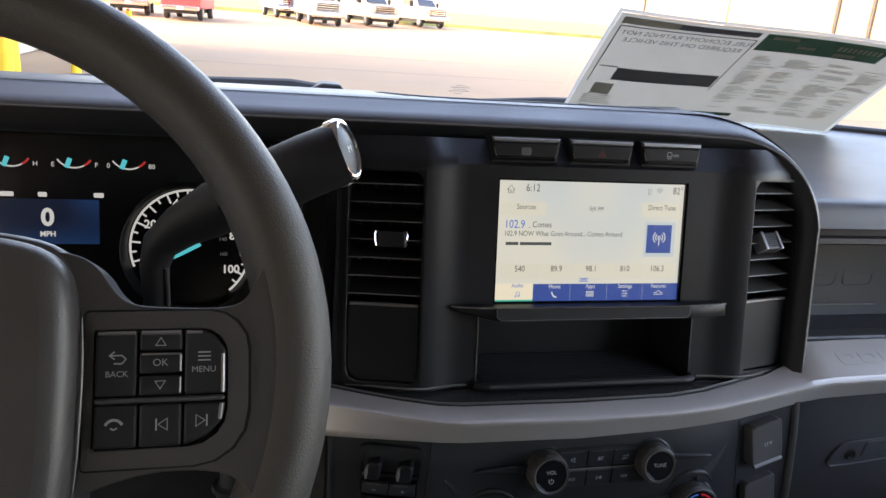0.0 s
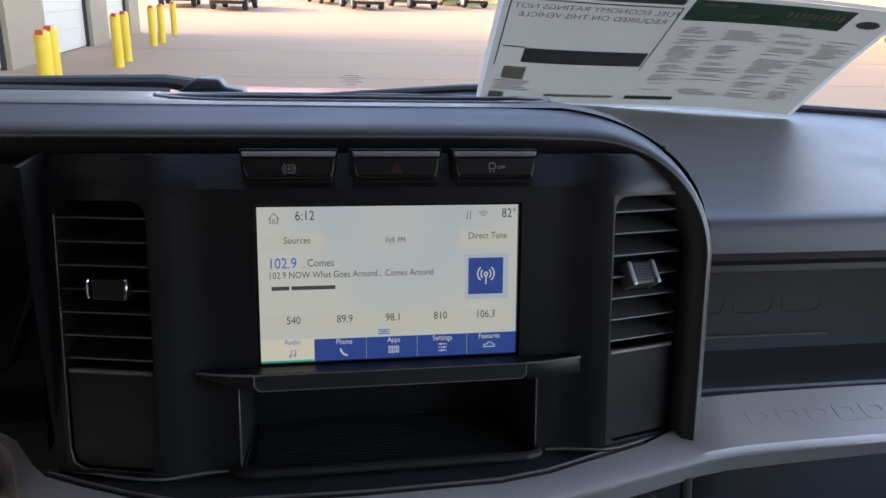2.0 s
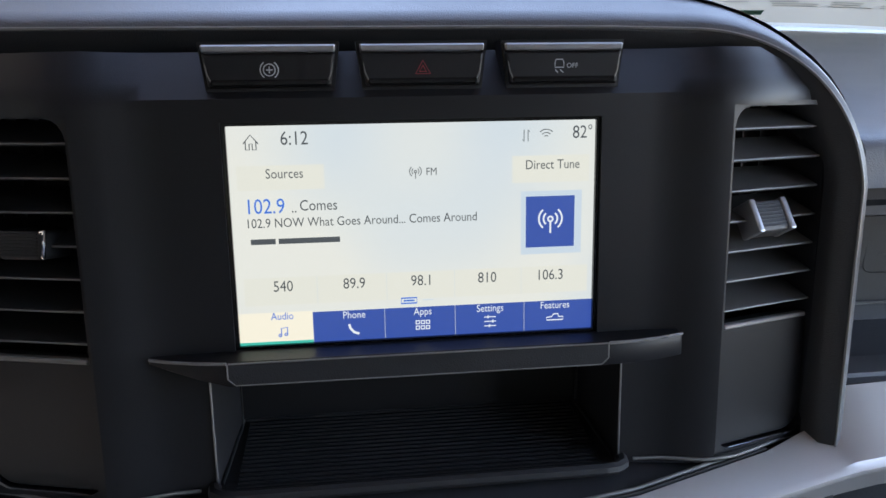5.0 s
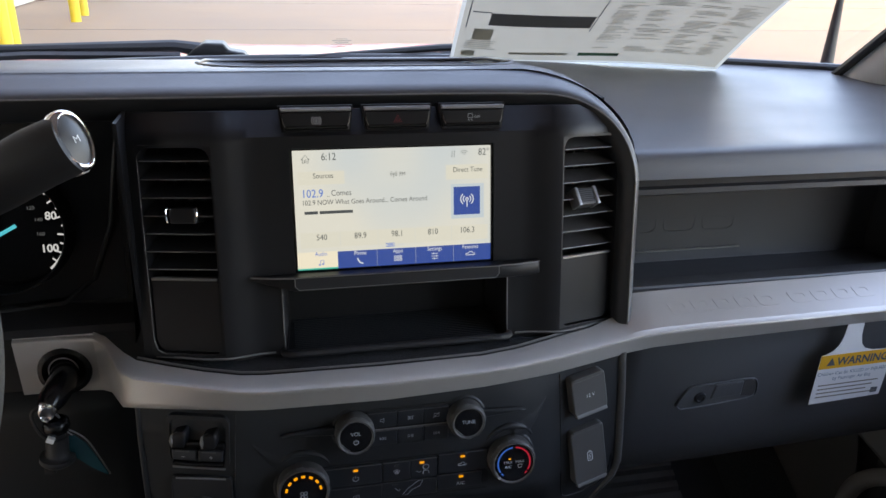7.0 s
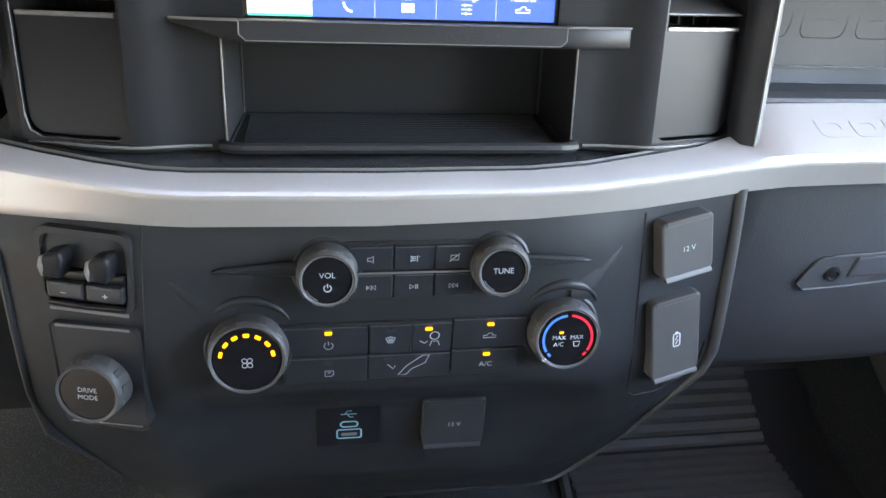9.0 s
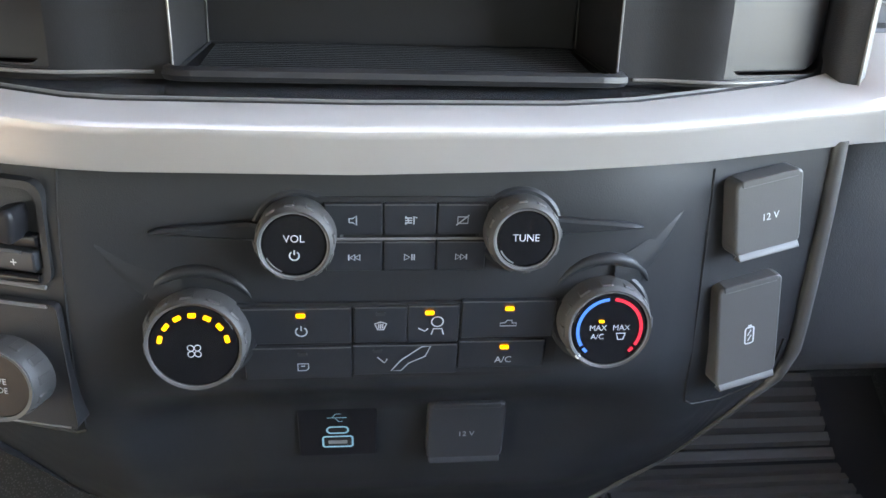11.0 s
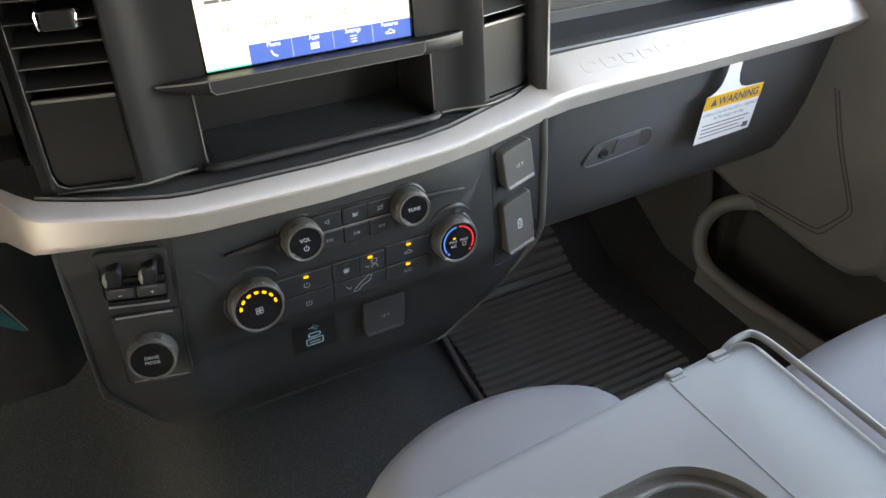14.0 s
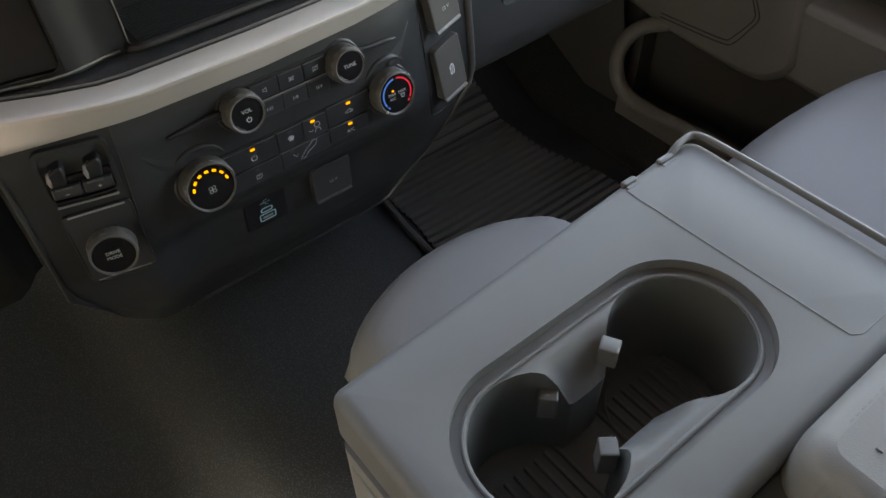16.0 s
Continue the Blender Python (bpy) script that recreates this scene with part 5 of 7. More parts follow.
# ---- air vents with their lower covers ----
def air_vent(side):
    m = F @ T(side * 0.152, 0, 0.0085) @ Matrix.Rotation(radians(17.5 * side), 4, "Y")
    v = thing("air_vent", m @ Vector((side * 0.032, 0.05, 0)), "black louvred dash air vent with a thumb slider", "air vent", "dash air vents")

    def q(a0, a1):
        return (min(side * a0, side * a1), max(side * a0, side * a1))

    x0, x1 = q(0.0, 0.0645)
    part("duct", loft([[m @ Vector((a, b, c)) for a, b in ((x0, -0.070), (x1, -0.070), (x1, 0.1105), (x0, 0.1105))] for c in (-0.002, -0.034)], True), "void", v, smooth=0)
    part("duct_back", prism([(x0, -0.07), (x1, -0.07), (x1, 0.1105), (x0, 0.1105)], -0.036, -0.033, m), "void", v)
    a0, a1 = q(0.0025, 0.0625)
    # right louvres paler than the left: light put into the colour; edge tubes are highlights
    for k in range(7):
        y = 0.0985 - 0.0153 * k
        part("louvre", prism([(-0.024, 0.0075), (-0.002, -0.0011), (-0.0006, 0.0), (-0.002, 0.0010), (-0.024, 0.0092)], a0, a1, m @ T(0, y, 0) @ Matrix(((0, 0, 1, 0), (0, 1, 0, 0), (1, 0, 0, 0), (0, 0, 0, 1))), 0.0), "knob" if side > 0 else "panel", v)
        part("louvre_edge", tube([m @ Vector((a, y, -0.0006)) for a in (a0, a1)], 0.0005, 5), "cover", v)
    for k in range(5):
        xx = side * (0.008 + 0.0125 * k)
        part("vane", prism([(xx - 0.0006, 0.0), (xx + 0.0006, 0.0), (xx + 0.0006, 0.109), (xx - 0.0006, 0.109)], -0.032, -0.024, m), "black", v)
    kc = side * (0.0268 if side > 0 else 0.0267)
    kb = m @ T(kc, 0.0510 if side > 0 else 0.0530, -0.0040 if side > 0 else -0.0030) @ Matrix.Rotation(radians(-30 if side > 0 else -6), 4, "X") @ Matrix.Diagonal((1.20 if side > 0 else 1.36, 1.20 if side > 0 else 0.95, 1.0, 1))
    # right slider likewise in the lighter grey, as if lit
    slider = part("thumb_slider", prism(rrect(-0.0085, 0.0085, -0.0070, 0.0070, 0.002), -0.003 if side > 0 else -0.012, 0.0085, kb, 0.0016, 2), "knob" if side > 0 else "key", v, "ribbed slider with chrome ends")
    for k in range(7):
        part("grip_rib", prism([(-0.0068, -0.0048 + k * 0.0016), (0.0068, -0.0048 + k * 0.0016), (0.0068, -0.0040 + k * 0.0016), (-0.0068, -0.0040 + k * 0.0016)], 0.008, 0.0093, kb), "black", slider)
    for s in (-1, 1):
        clip = [(s * 0.0080, 0.0062, 0.0085), (s * 0.0094, 0.0066, 0.0088), (s * 0.0098, 0.0045, 0.0095), (s * 0.0094, -0.0030, 0.0096), (s * 0.0088, -0.0058, 0.0088)]
        if side > 0:
            part("chrome_strip", prism([(s * 0.0074, -0.0074), (s * 0.0104, -0.0074), (s * 0.0104, 0.0074), (s * 0.0074, 0.0074)][::s], -0.003, 0.0102, kb, 0.0008, 2), "silverd", slider, "bright metal end strip")
            continue
        part("chrome_clip", tube([kb @ Vector(p) for p in clip], 0.0009, 8), "chrome", slider)
    p0, p1 = q(0.0022, 0.0622)
    rr = (0.002, 0.012, 0.001, 0.001) if side > 0 else (0.012, 0.002, 0.001, 0.001)
    cov = part("cover_panel", prism(rrect(p0, p1, -0.0675, -0.0015, rr), -0.012, -0.0008 if side > 0 else -0.001, m, 0.0016, 2), "bezel", v, "plain black blanking cover below the louvres")
    # bright edge strip and line painted as highlights, brighter on the right
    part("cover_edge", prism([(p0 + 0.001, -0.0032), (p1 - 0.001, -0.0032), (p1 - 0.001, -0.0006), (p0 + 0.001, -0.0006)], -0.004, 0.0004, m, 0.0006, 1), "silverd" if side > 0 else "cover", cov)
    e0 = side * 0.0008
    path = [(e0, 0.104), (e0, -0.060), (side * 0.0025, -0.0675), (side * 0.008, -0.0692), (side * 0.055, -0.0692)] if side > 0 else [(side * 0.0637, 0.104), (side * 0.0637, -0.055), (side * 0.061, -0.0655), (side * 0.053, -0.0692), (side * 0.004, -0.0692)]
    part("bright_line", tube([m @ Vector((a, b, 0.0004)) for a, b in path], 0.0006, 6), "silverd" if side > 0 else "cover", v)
    part("outer_frame", holed(rrect(x0 - 0.0012, x1 + 0.0012, -0.0712, 0.1117, 0.004), [rrect(x0 + 0.0012, x1 - 0.0012, -0.0688, 0.1095, 0.010)], -0.012, 0.0016, m), "bezel", v)
    return v


air_vent(1)
air_vent(-1)


# ---- controls below the trim ----
def face_at(x, z, out=0.0, yaw=0.0, roll=0.0, tilt=0.0):
    return frame_at((x, panel_y(x, z), z), tilt, yaw) @ T(0, 0, out) @ Matrix.Rotation(radians(roll), 4, "Z")


def knob(name, x, z, r_face, r_ring, depth0, label, yaw=0.0, tilt=11.0, out=0.0):
    k = thing(name, (x, panel_y(x, z), z), label, "knob", "control knobs")
    depth = depth0 + 0.001
    c0 = face_at(x, z, out, yaw, 0.0, 0.0) @ Vector((0, 0, depth0))
    m = frame_at(c0, tilt, yaw) @ T(0, 0, -depth)
    part("collar", lathe([(r_ring + 0.0044, -0.002), (r_ring + 0.0042, 0.0015), (r_ring + 0.0028, 0.0024), (r_ring - 0.001, 0.002)], m, 40), "panel", k)
    prof = [(r_ring + 0.0010, 0.0005), (r_ring + 0.0013, 0.003), (r_ring + 0.0012, depth * 0.45), (r_ring + 0.0008, depth * 0.72), (r_ring - 0.0001, depth * 0.88), (r_ring - 0.0018, depth - 0.0006), (r_face + 0.0010, depth), (r_face + 0.0003, depth - 0.0006), (r_face, depth - 0.003)]
    ring = part("ring", lathe(prof, m, 48), "knob", k, "grey rubber-coated ring", smooth=60)
    n = 12
    for i in range(n):
        a = radians(360 / n * i + 6)
        mm = m @ Matrix.Rotation(a, 4, "Z") @ T(r_ring + 0.0006, 0, 0)
        part("grip_pad", box(-0.0012, 0.00045, -r_ring * 0.135, r_ring * 0.135, depth * 0.46, depth * 0.82, 0.0005, 1, mm), "knob", ring)
    part("cap", lathe([(0, depth - 0.0012), (r_face - 0.0012, depth - 0.0012), (r_face - 0.0004, depth - 0.0018), (r_face - 0.0002, depth - 0.004)], m, 40), "gloss", k, "glossy black knob face")
    # pale ring paints the highlight round the cap
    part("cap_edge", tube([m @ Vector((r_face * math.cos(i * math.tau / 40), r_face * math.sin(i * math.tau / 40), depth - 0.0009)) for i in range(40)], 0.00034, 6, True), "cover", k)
    return k, m @ T(0, 0, depth - 0.0008)


def brow_facet(x, z, r, side):
    """A lip that curls over a knob, with a wedge beside it whose upper face catches the light."""
    pts = [(x + r * math.cos(radians(a)), z + r * math.sin(radians(a))) for a in range(26, 155, 8)]
    n = len(pts)
    rad = [0.0034 * math.sin(math.pi * (0.06 + 0.88 * i / (n - 1))) for i in range(n)]
    part("knob_brow", tube([Vector((a, panel_y(a, b) + 0.0006, b)) for a, b in pts], rad, 8), "panel", cpanel, smooth=60)
    rows_ = []
    for k in range(9):
        f = k / 8
        a, b = (x + side * (0.0060 + 0.0350 * f ** 0.9), z + 0.0268 + 0.0140 * f ** 1.3) if side < 0 else (x + side * (0.004 + 0.0330 * f), z + 0.0255 + 0.0205 * f ** 1.2)
        w = 0.0115 * math.sin(math.pi * (0.22 + 0.74 * f))
        rows_.append([(a, panel_y(a, b) + 0.0006, b), (a, panel_y(a, b - w * 0.8) - 0.0018 * (1 - 0.9 * f), b - w * 0.8), (a, panel_y(a, b - w * 1.1) - 0.0018 * (1 - 0.9 * f), b - w * 1.1), (a, panel_y(a, b - w * 2.1) + 0.0012, b - w * 2.1)])
    part("knob_wedge", loft(rows_), "panel", cpanel, smooth=50)


brow_facet(-0.093, 1.3345, 0.0268, -1)
brow_facet(0.0966, 1.3400, 0.0256, 1)


def glyph_text(owner, s, size, m, kind="glyph"):
    part("lettering", text(s, size, m), kind, owner, smooth=0)


def glyph_line(owner, pts, k, m, kind="glyph", wd=0.00062, closed=False):
    part("icon", stroke([(a * k, b * k) for a, b in pts], wd, m, closed=closed), kind, owner, smooth=0)


def power_icon(owner, m, k, kind="glyph"):
    glyph_line(owner, arc(0, 0, 1, 125, 415, 16), k, m, kind)
    glyph_line(owner, [(0, 0.2), (0, 1.25)], k, m, kind)


kv, m = knob("volume_knob", -0.047, 1.3825, 0.0142, 0.0162, 0.0180, "grey-ringed volume knob with a glossy black face")
glyph_text(kv, "VOL", 0.0047, m @ T(0, 0.0028))
power_icon(kv, m @ T(0, -0.0046), 0.0020)
# silver arc painted as a shine on the glossy face
part("shine_mark", stroke(arc(0, 0, 0.0128, 205, 245, 8), 0.0006, m @ T(0, 0, 0.0002)), "silverd", kv, smooth=0)
kt, m = knob("tune_knob", 0.053, 1.3840, 0.0134, 0.0158, 0.0165, "grey-ringed tuning knob with a glossy black face")
glyph_text(kt, "TUNE", 0.0047, m @ T(0, 0.0005))
part("shine_mark", stroke(arc(0, 0, 0.0120, 205, 245, 8), 0.0006, m @ T(0, 0, 0.0002)), "silverd", kt, smooth=0)
kf, m = knob("fan_knob", -0.0932, 1.3328, 0.0202, 0.0218, 0.0165, "fan speed knob with a ring of amber lights")
for i in range(7):
    a = 166 - i * 25.5
    mm = m @ Matrix.Rotation(radians(a), 4, "Z") @ T(0.0150, 0, 0)
    part("amber_light", prism(rrect(-0.0010, 0.0010, -0.0017, 0.0017, 0.0004, 2), -0.0004, 0.0004, mm), "amber", kf, smooth=0)
for i in range(4):
    a = math.tau / 4 * i + 0.8
    petal = [(0.0021 + 0.0015 * math.cos(t), 0.00135 * math.sin(t)) for t in [j * math.tau / 14 for j in range(14)]]
    part("icon", stroke(petal, 0.00045, m @ T(0, -0.0022) @ Matrix.Rotation(a, 4, "Z"), closed=True), "glyph", kf, smooth=0)
kh, m = knob("temperature_knob", 0.0966, 1.3378, 0.0187, 0.0207, 0.0165, "temperature knob with blue and red arcs")
part("blue_arc", stroke(arc(0, 0, 0.0152, 95, 212, 24), 0.0016, m), "bluearc", kh, smooth=0)
part("red_arc", stroke(arc(0, 0, 0.0152, 85, -32, 24), 0.0016, m), "redarc", kh, smooth=0)
part("blue_mark", stroke(arc(0, 0, 0.0152, 218, 228, 4), 0.0016, m), "bluearc", kh, smooth=0)
part("red_mark", stroke(arc(0, 0, 0.0152, -38, -48, 4), 0.0016, m), "redarc", kh, smooth=0)
part("amber_light", prism(rrect(-0.0012, 0.0012, -0.0006, 0.0006, 0.0003, 2), -0.0004, 0.0004, m @ T(-0.0042, 0.0042)), "amber", kh, smooth=0)
glyph_text(kh, "MAX", 0.0039, m @ T(-0.0056, 0.0008))
glyph_text(kh, "A/C", 0.0039, m @ T(-0.0056, -0.0036))
glyph_text(kh, "MAX", 0.0039, m @ T(0.0056, 0.0008))
glyph_line(kh, [(-1, 0.7), (1, 0.7), (0.6, -0.8), (-0.6, -0.8)], 0.0021, m @ T(0.0056, -0.0034), closed=True)
part("pointer", lathe([(0, 0.0014), (0.0011, 0.0012), (0.0013, 0)], m @ T(-0.0138, -0.0138, -0.001), 12), "white", kh)
km, m = knob("mode_selector", -0.1790, 1.3110, 0.0172, 0.0182, 0.0285, "drive mode knob with a plain black face", -13, 10, -0.0085)
glyph_text(km, "DRIVE", 0.0042, m @ T(0, 0.0024))
glyph_text(km, "MODE", 0.0042, m @ T(0, -0.0022))


def key_button(x0, x1, z0, z1, label, name="push_button", group="control buttons", skew=0.0, out=0.0022):
    xc, zc = (x0 + x1) / 2, (z0 + z1) / 2
    b = thing(name, (xc, panel_y(xc, zc), zc), label, "button", group)
    m = face_at(xc, zc)
    w, h = (x1 - x0) / 2 - 0.0003, (z1 - z0) / 2 - 0.0003
    part("keycap", prism([(-w, -h), (w, -h), (w + skew, h), (-w + skew, h)], -0.004, out, m, 0.0007, 2), "key", b)
    # lighter strip along the upper edge, a painted highlight
    part("key_top_highlight", tube([m @ Vector((-w + skew + 0.0006, h - 0.0004, out - 0.0001)), m @ Vector((w + skew - 0.0006, h - 0.0004, out - 0.0001))], 0.00035, 5), "knob", b)
    return b, m @ T(0, 0, out + 0.0007)


frame_ = thing("button_frame", (0.003, panel_y(0, 1.37), 1.35), "dark recessed frame round the audio and climate buttons", "frame")
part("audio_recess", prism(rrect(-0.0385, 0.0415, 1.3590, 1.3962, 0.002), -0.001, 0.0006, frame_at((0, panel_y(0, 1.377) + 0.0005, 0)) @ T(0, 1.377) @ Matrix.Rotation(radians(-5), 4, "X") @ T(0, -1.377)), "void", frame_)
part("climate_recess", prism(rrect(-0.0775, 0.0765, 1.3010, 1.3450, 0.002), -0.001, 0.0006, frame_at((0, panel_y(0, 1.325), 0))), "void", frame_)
part("bright_divider", tube([(-0.035, panel_y(0, 1.378) - 0.0026, 1.3775), (0.038, panel_y(0, 1.378) - 0.0026, 1.3777)], 0.0006, 6), "cover", frame_)
XA = (-0.0350, -0.0090, 0.0150, 0.0380)
for row, (za, zb) in enumerate(((1.3785, 1.3945), (1.3607, 1.3768))):
    for c in range(3):
        b, m = key_button(XA[c], XA[c + 1], za, zb, ("small black mute button with pale legend", "small black sound button with pale legend", "small black display-off button with pale legend", "small black previous-track button with pale legend", "small black play and pause button with pale legend", "small black next-track button with pale legend")[row * 3 + c])
        if row == 0 and c == 0:
            glyph_line(b, [(-1, -0.5), (-0.2, -0.5), (0.6, -1.2), (0.6, 1.2), (-0.2, 0.5), (-1, 0.5)], 0.0020, m, closed=True)
        elif row == 0 and c == 1:
            for q in (-0.6, 0, 0.6):
                glyph_line(b, [(-1.2, q), (0.4, q)], 0.0020, m)
            glyph_line(b, [(0.8, -1), (0.8, 1), (1.5, 0.6)], 0.0020, m)
            glyph_line(b, [(-1.1, 1.0), (-0.2, 0), (-1.1, -1.0)], 0.0020, m)
        elif row == 0:
            glyph_line(b, [(-1.2, -0.8), (1.2, -0.8), (1.2, 0.9), (-1.2, 0.9)], 0.0019, m, closed=True)
            glyph_line(b, [(-1.5, -1.3), (1.5, 1.4)], 0.0019, m)
        elif c == 1:
            glyph_line(b, [(-1.4, -0.9), (-1.4, 0.9), (0, 0)], 0.0017, m, closed=True)
            glyph_line(b, [(0.6, -0.9), (0.6, 0.9)], 0.0017, m)
            glyph_line(b, [(1.2, -0.9), (1.2, 0.9)], 0.0017, m)
        else:
            s = 1 if c == 2 else -1
            glyph_line(b, [(-1.6 * s, -0.9), (-1.6 * s, 0.9), (-0.2 * s, 0)], 0.0016, m, closed=True)
            glyph_line(b, [(-0.2 * s, -0.9), (-0.2 * s, 0.9), (1.2 * s, 0)], 0.0016, m, closed=True)
            glyph_line(b, [(1.5 * s, -0.9), (1.5 * s, 0.9)], 0.0016, m)


def amber(owner, m, lit=True):
    part("indicator", prism(rrect(-0.0021, 0.0021, -0.0010, 0.0010, 0.0005, 2), -0.0002, 0.0004, m), "amber" if lit else "amberdim", owner, smooth=0)


b, m = key_button(-0.0746, -0.0234, 1.3226, 1.3434, "wide black climate power button with an amber light")
amber(b, m @ T(0.002, 0.0065)), power_icon(b, m @ T(0.002, -0.0025), 0.0026)
b, m = key_button(-0.0746, -0.0234, 1.3023, 1.3217, "wide black mirror-heat button")
amber(b, m @ T(0.002, 0.0060), False), glyph_line(b, [(-1, -0.8), (0.6, -0.8), (1.1, -0.3), (1.1, 0.9), (-1, 0.9)], 0.0024, m @ T(0.002, -0.0018), closed=True)
glyph_line(b, [(-0.4, 0.3), (0.4, 0.3)], 0.0024, m @ T(0.002, -0.0018))
b, m = key_button(-0.0229, 0.0029, 1.3224, 1.3436, "black windscreen defrost button")
amber(b, m @ T(0, 0.0070), False)
glyph_line(b, [(-1.2, 0.6), (0, 1.0), (1.2, 0.6), (0.6, -0.9), (-0.6, -0.9)], 0.0023, m, closed=True)
for q in (-0.4, 0, 0.4):
    glyph_line(b, [(q, -0.6), (q, 0.5)], 0.0023, m)
b, m = key_button(0.0025, 0.0275, 1.3221, 1.3439, "black face-vent button with an amber light")
amber(b, m @ T(-0.002, 0.0072))
glyph_line(b, arc(0.4, 0.45, 0.62, 0, 360, 16), 0.0045, m)
glyph_line(b, [(-1.6, -0.35), (-0.9, -0.75), (-0.55, -0.4)], 0.0045, m)
glyph_line(b, [(-0.2, -1.2), (0.0, -0.45), (0.9, -0.45), (1.1, -1.2)], 0.0045, m)
b, m = key_button(-0.0236, 0.0276, 1.3038, 1.3222, "wide black floor-vent button")
amber(b, m @ T(-0.0135, 0.0062), False)
glyph_line(b, [(-3.4, 0.6), (-2.5, -0.3), (-2.2, 0.3)], 0.0040, m)
glyph_line(b, [(-1.7, -1.5), (-0.5, 0.1), (1.9, 2.0), (3.0, 2.1), (2.4, 0.6), (0.4, -0.4), (-0.5, -1.5)], 0.0040, m, closed=True)
b, m = key_button(0.0280, 0.0740, 1.3241, 1.3459, "wide black recirculation button with an amber light")
amber(b, m @ T(0.0, 0.0068)), glyph_line(b, [(-1.7, -0.5), (-1.7, 0.2), (-0.7, 0.3), (-0.3, 0.9), (0.7, 0.9), (0.8, 0.2), (1.7, 0.2), (1.7, -0.5)], 0.0023, m @ T(0, -0.0020), closed=True)
b, m = key_button(0.0275, 0.0705, 1.3065, 1.3235, "wide black air conditioning button with an amber light")
amber(b, m @ T(0.001, 0.0050)), glyph_text(b, "A/C", 0.0052, m @ T(0.001, -0.0028))

# sockets and covers
us_ = thing("usb_socket", (-0.0335, panel_y(0, 1.232), 1.232), "black double USB socket with pale cyan outlines", "usb socket")
m = frame_at((-0.0335, panel_y(0, 1.232) - 0.0005, 1.2315), -3)
part("plate", prism(rrect(-0.0225, 0.0225, -0.0205, 0.0205, 0.001), -0.004, 0.0012, m, 0.0006, 1), "bezel", us_)
for (a0, a1, c0, c1, r_), nm in zip(((-0.006, 0.006, -0.0015, 0.0035, 0.0024), (-0.0085, 0.0085, -0.0125, -0.0042, 0.0014)), ("small_port", "large_port")):
    port = part(nm, prism(rrect(a0, a1, c0, c1, r_), 0.0012, 0.0016, m), "void", us_)
    part("outline", stroke(rrect(a0, a1, c0, c1, r_), 0.0011, m @ T(0, 0, 0.0018), closed=True), "glyphcyan", port, smooth=0)
part("contact", prism(rrect(-0.0055, 0.0055, -0.0100, -0.0075, 0.0005), 0.0016, 0.0020, m), "cover", us_)
glyph_line(us_, [(-1.8, 0), (1.6, 0)], 0.0033, m @ T(0, 0.0105, 0.0015), "glyphcyan", 0.0005)
glyph_line(us_, [(-0.9, 0), (-0.3, 0.9), (0.6, 0.9)], 0.0033, m @ T(0, 0.0105, 0.0015), "glyphcyan", 0.0005)
glyph_line(us_, [(-0.4, 0), (0.2, -0.9), (0.9, -0.9)], 0.0033, m @ T(0, 0.0105, 0.0015), "glyphcyan", 0.0005)


def socket_cover(x, z, w, h, roll, label, kind, yaw=0, thick=0.011, material="lid", glyph_m="legend", tilt=0.0, face=None):
    c = thing("socket_cover", (x, panel_y(x, z), z), label, "socket cover", "socket covers")
    m = face_at(x, z, 0, yaw, roll, tilt) if face is None else frame_at((x, face, z), tilt, yaw) @ T(0, 0, -thick) @ Matrix.Rotation(radians(roll), 4, "Z")
    part("lid", prism(rrect(-w / 2, w / 2, -h / 2, h / 2, (0.0065, 0.0065, 0.0035, 0.0035)), -0.010, thick, m, 0.0014, 3), material, c)
    part("hinge", prism(rrect(-w / 2 + 0.003, w / 2 - 0.003, h / 2 - 0.0032, h / 2 + 0.0003, 0.001), 0.0, thick + 0.0005, m, 0.0004, 1), material, c)
    part("finger_lip", prism([(thick - 0.004, -h / 2 - 0.0004), (thick + 0.0012, -h / 2 - 0.0002), (thick + 0.0018, -h / 2 + 0.0006), (thick - 0.0004, -h / 2 + 0.0040)], -w / 2 + 0.0015, w / 2 - 0.0015, m @ Matrix(((0, 0, 1, 0), (0, 1, 0, 0), (1, 0, 0, 0), (0, 0, 0, 1))), 0.0005, 1), material, c)
    part("recess", prism(rrect(-w / 2 - 0.0012, w / 2 + 0.0012, -h / 2 - 0.0012, h / 2 + 0.0012, 0.004), -0.012, -0.001, m), "void", c)
    mm = m @ T(0, 0, thick + 0.0008)
    if kind == "12":
        part("lettering", text("12 V", 0.0052, mm), glyph_m, c, smooth=0)
    else:
        glyph_line(c, rrect(-0.6, 0.6, -1.3, 1.1, 0.3, 3), 0.0042, mm, "legend", 0.0009, True)
        glyph_line(c, [(-0.25, 1.35), (0.25, 1.35)], 0.0042, mm, "legend", 0.0010)
        glyph_line(c, [(0.2, 0.7), (-0.25, -0.1), (0.25, -0.1), (-0.2, -0.9)], 0.0042, mm, "legend", 0.0008)
    return c


socket_cover(0.1790, 1.3812, 0.0372, 0.0415, 9, "grey hinged cover of a twelve volt socket", "12", 10, 0.0105, tilt=7, face=-0.0455)
socket_cover(0.1850, 1.3118, 0.0372, 0.0640, 9, "tall grey hinged cover with a battery mark", "bat", 10, 0.0110, tilt=5, face=-0.0475)
socket_cover(0.0405, 1.2325, 0.0450, 0.0440, 0, "dark hinged cover of a twelve volt socket", "12", 0, 0.008, "coverdark", "glyph")

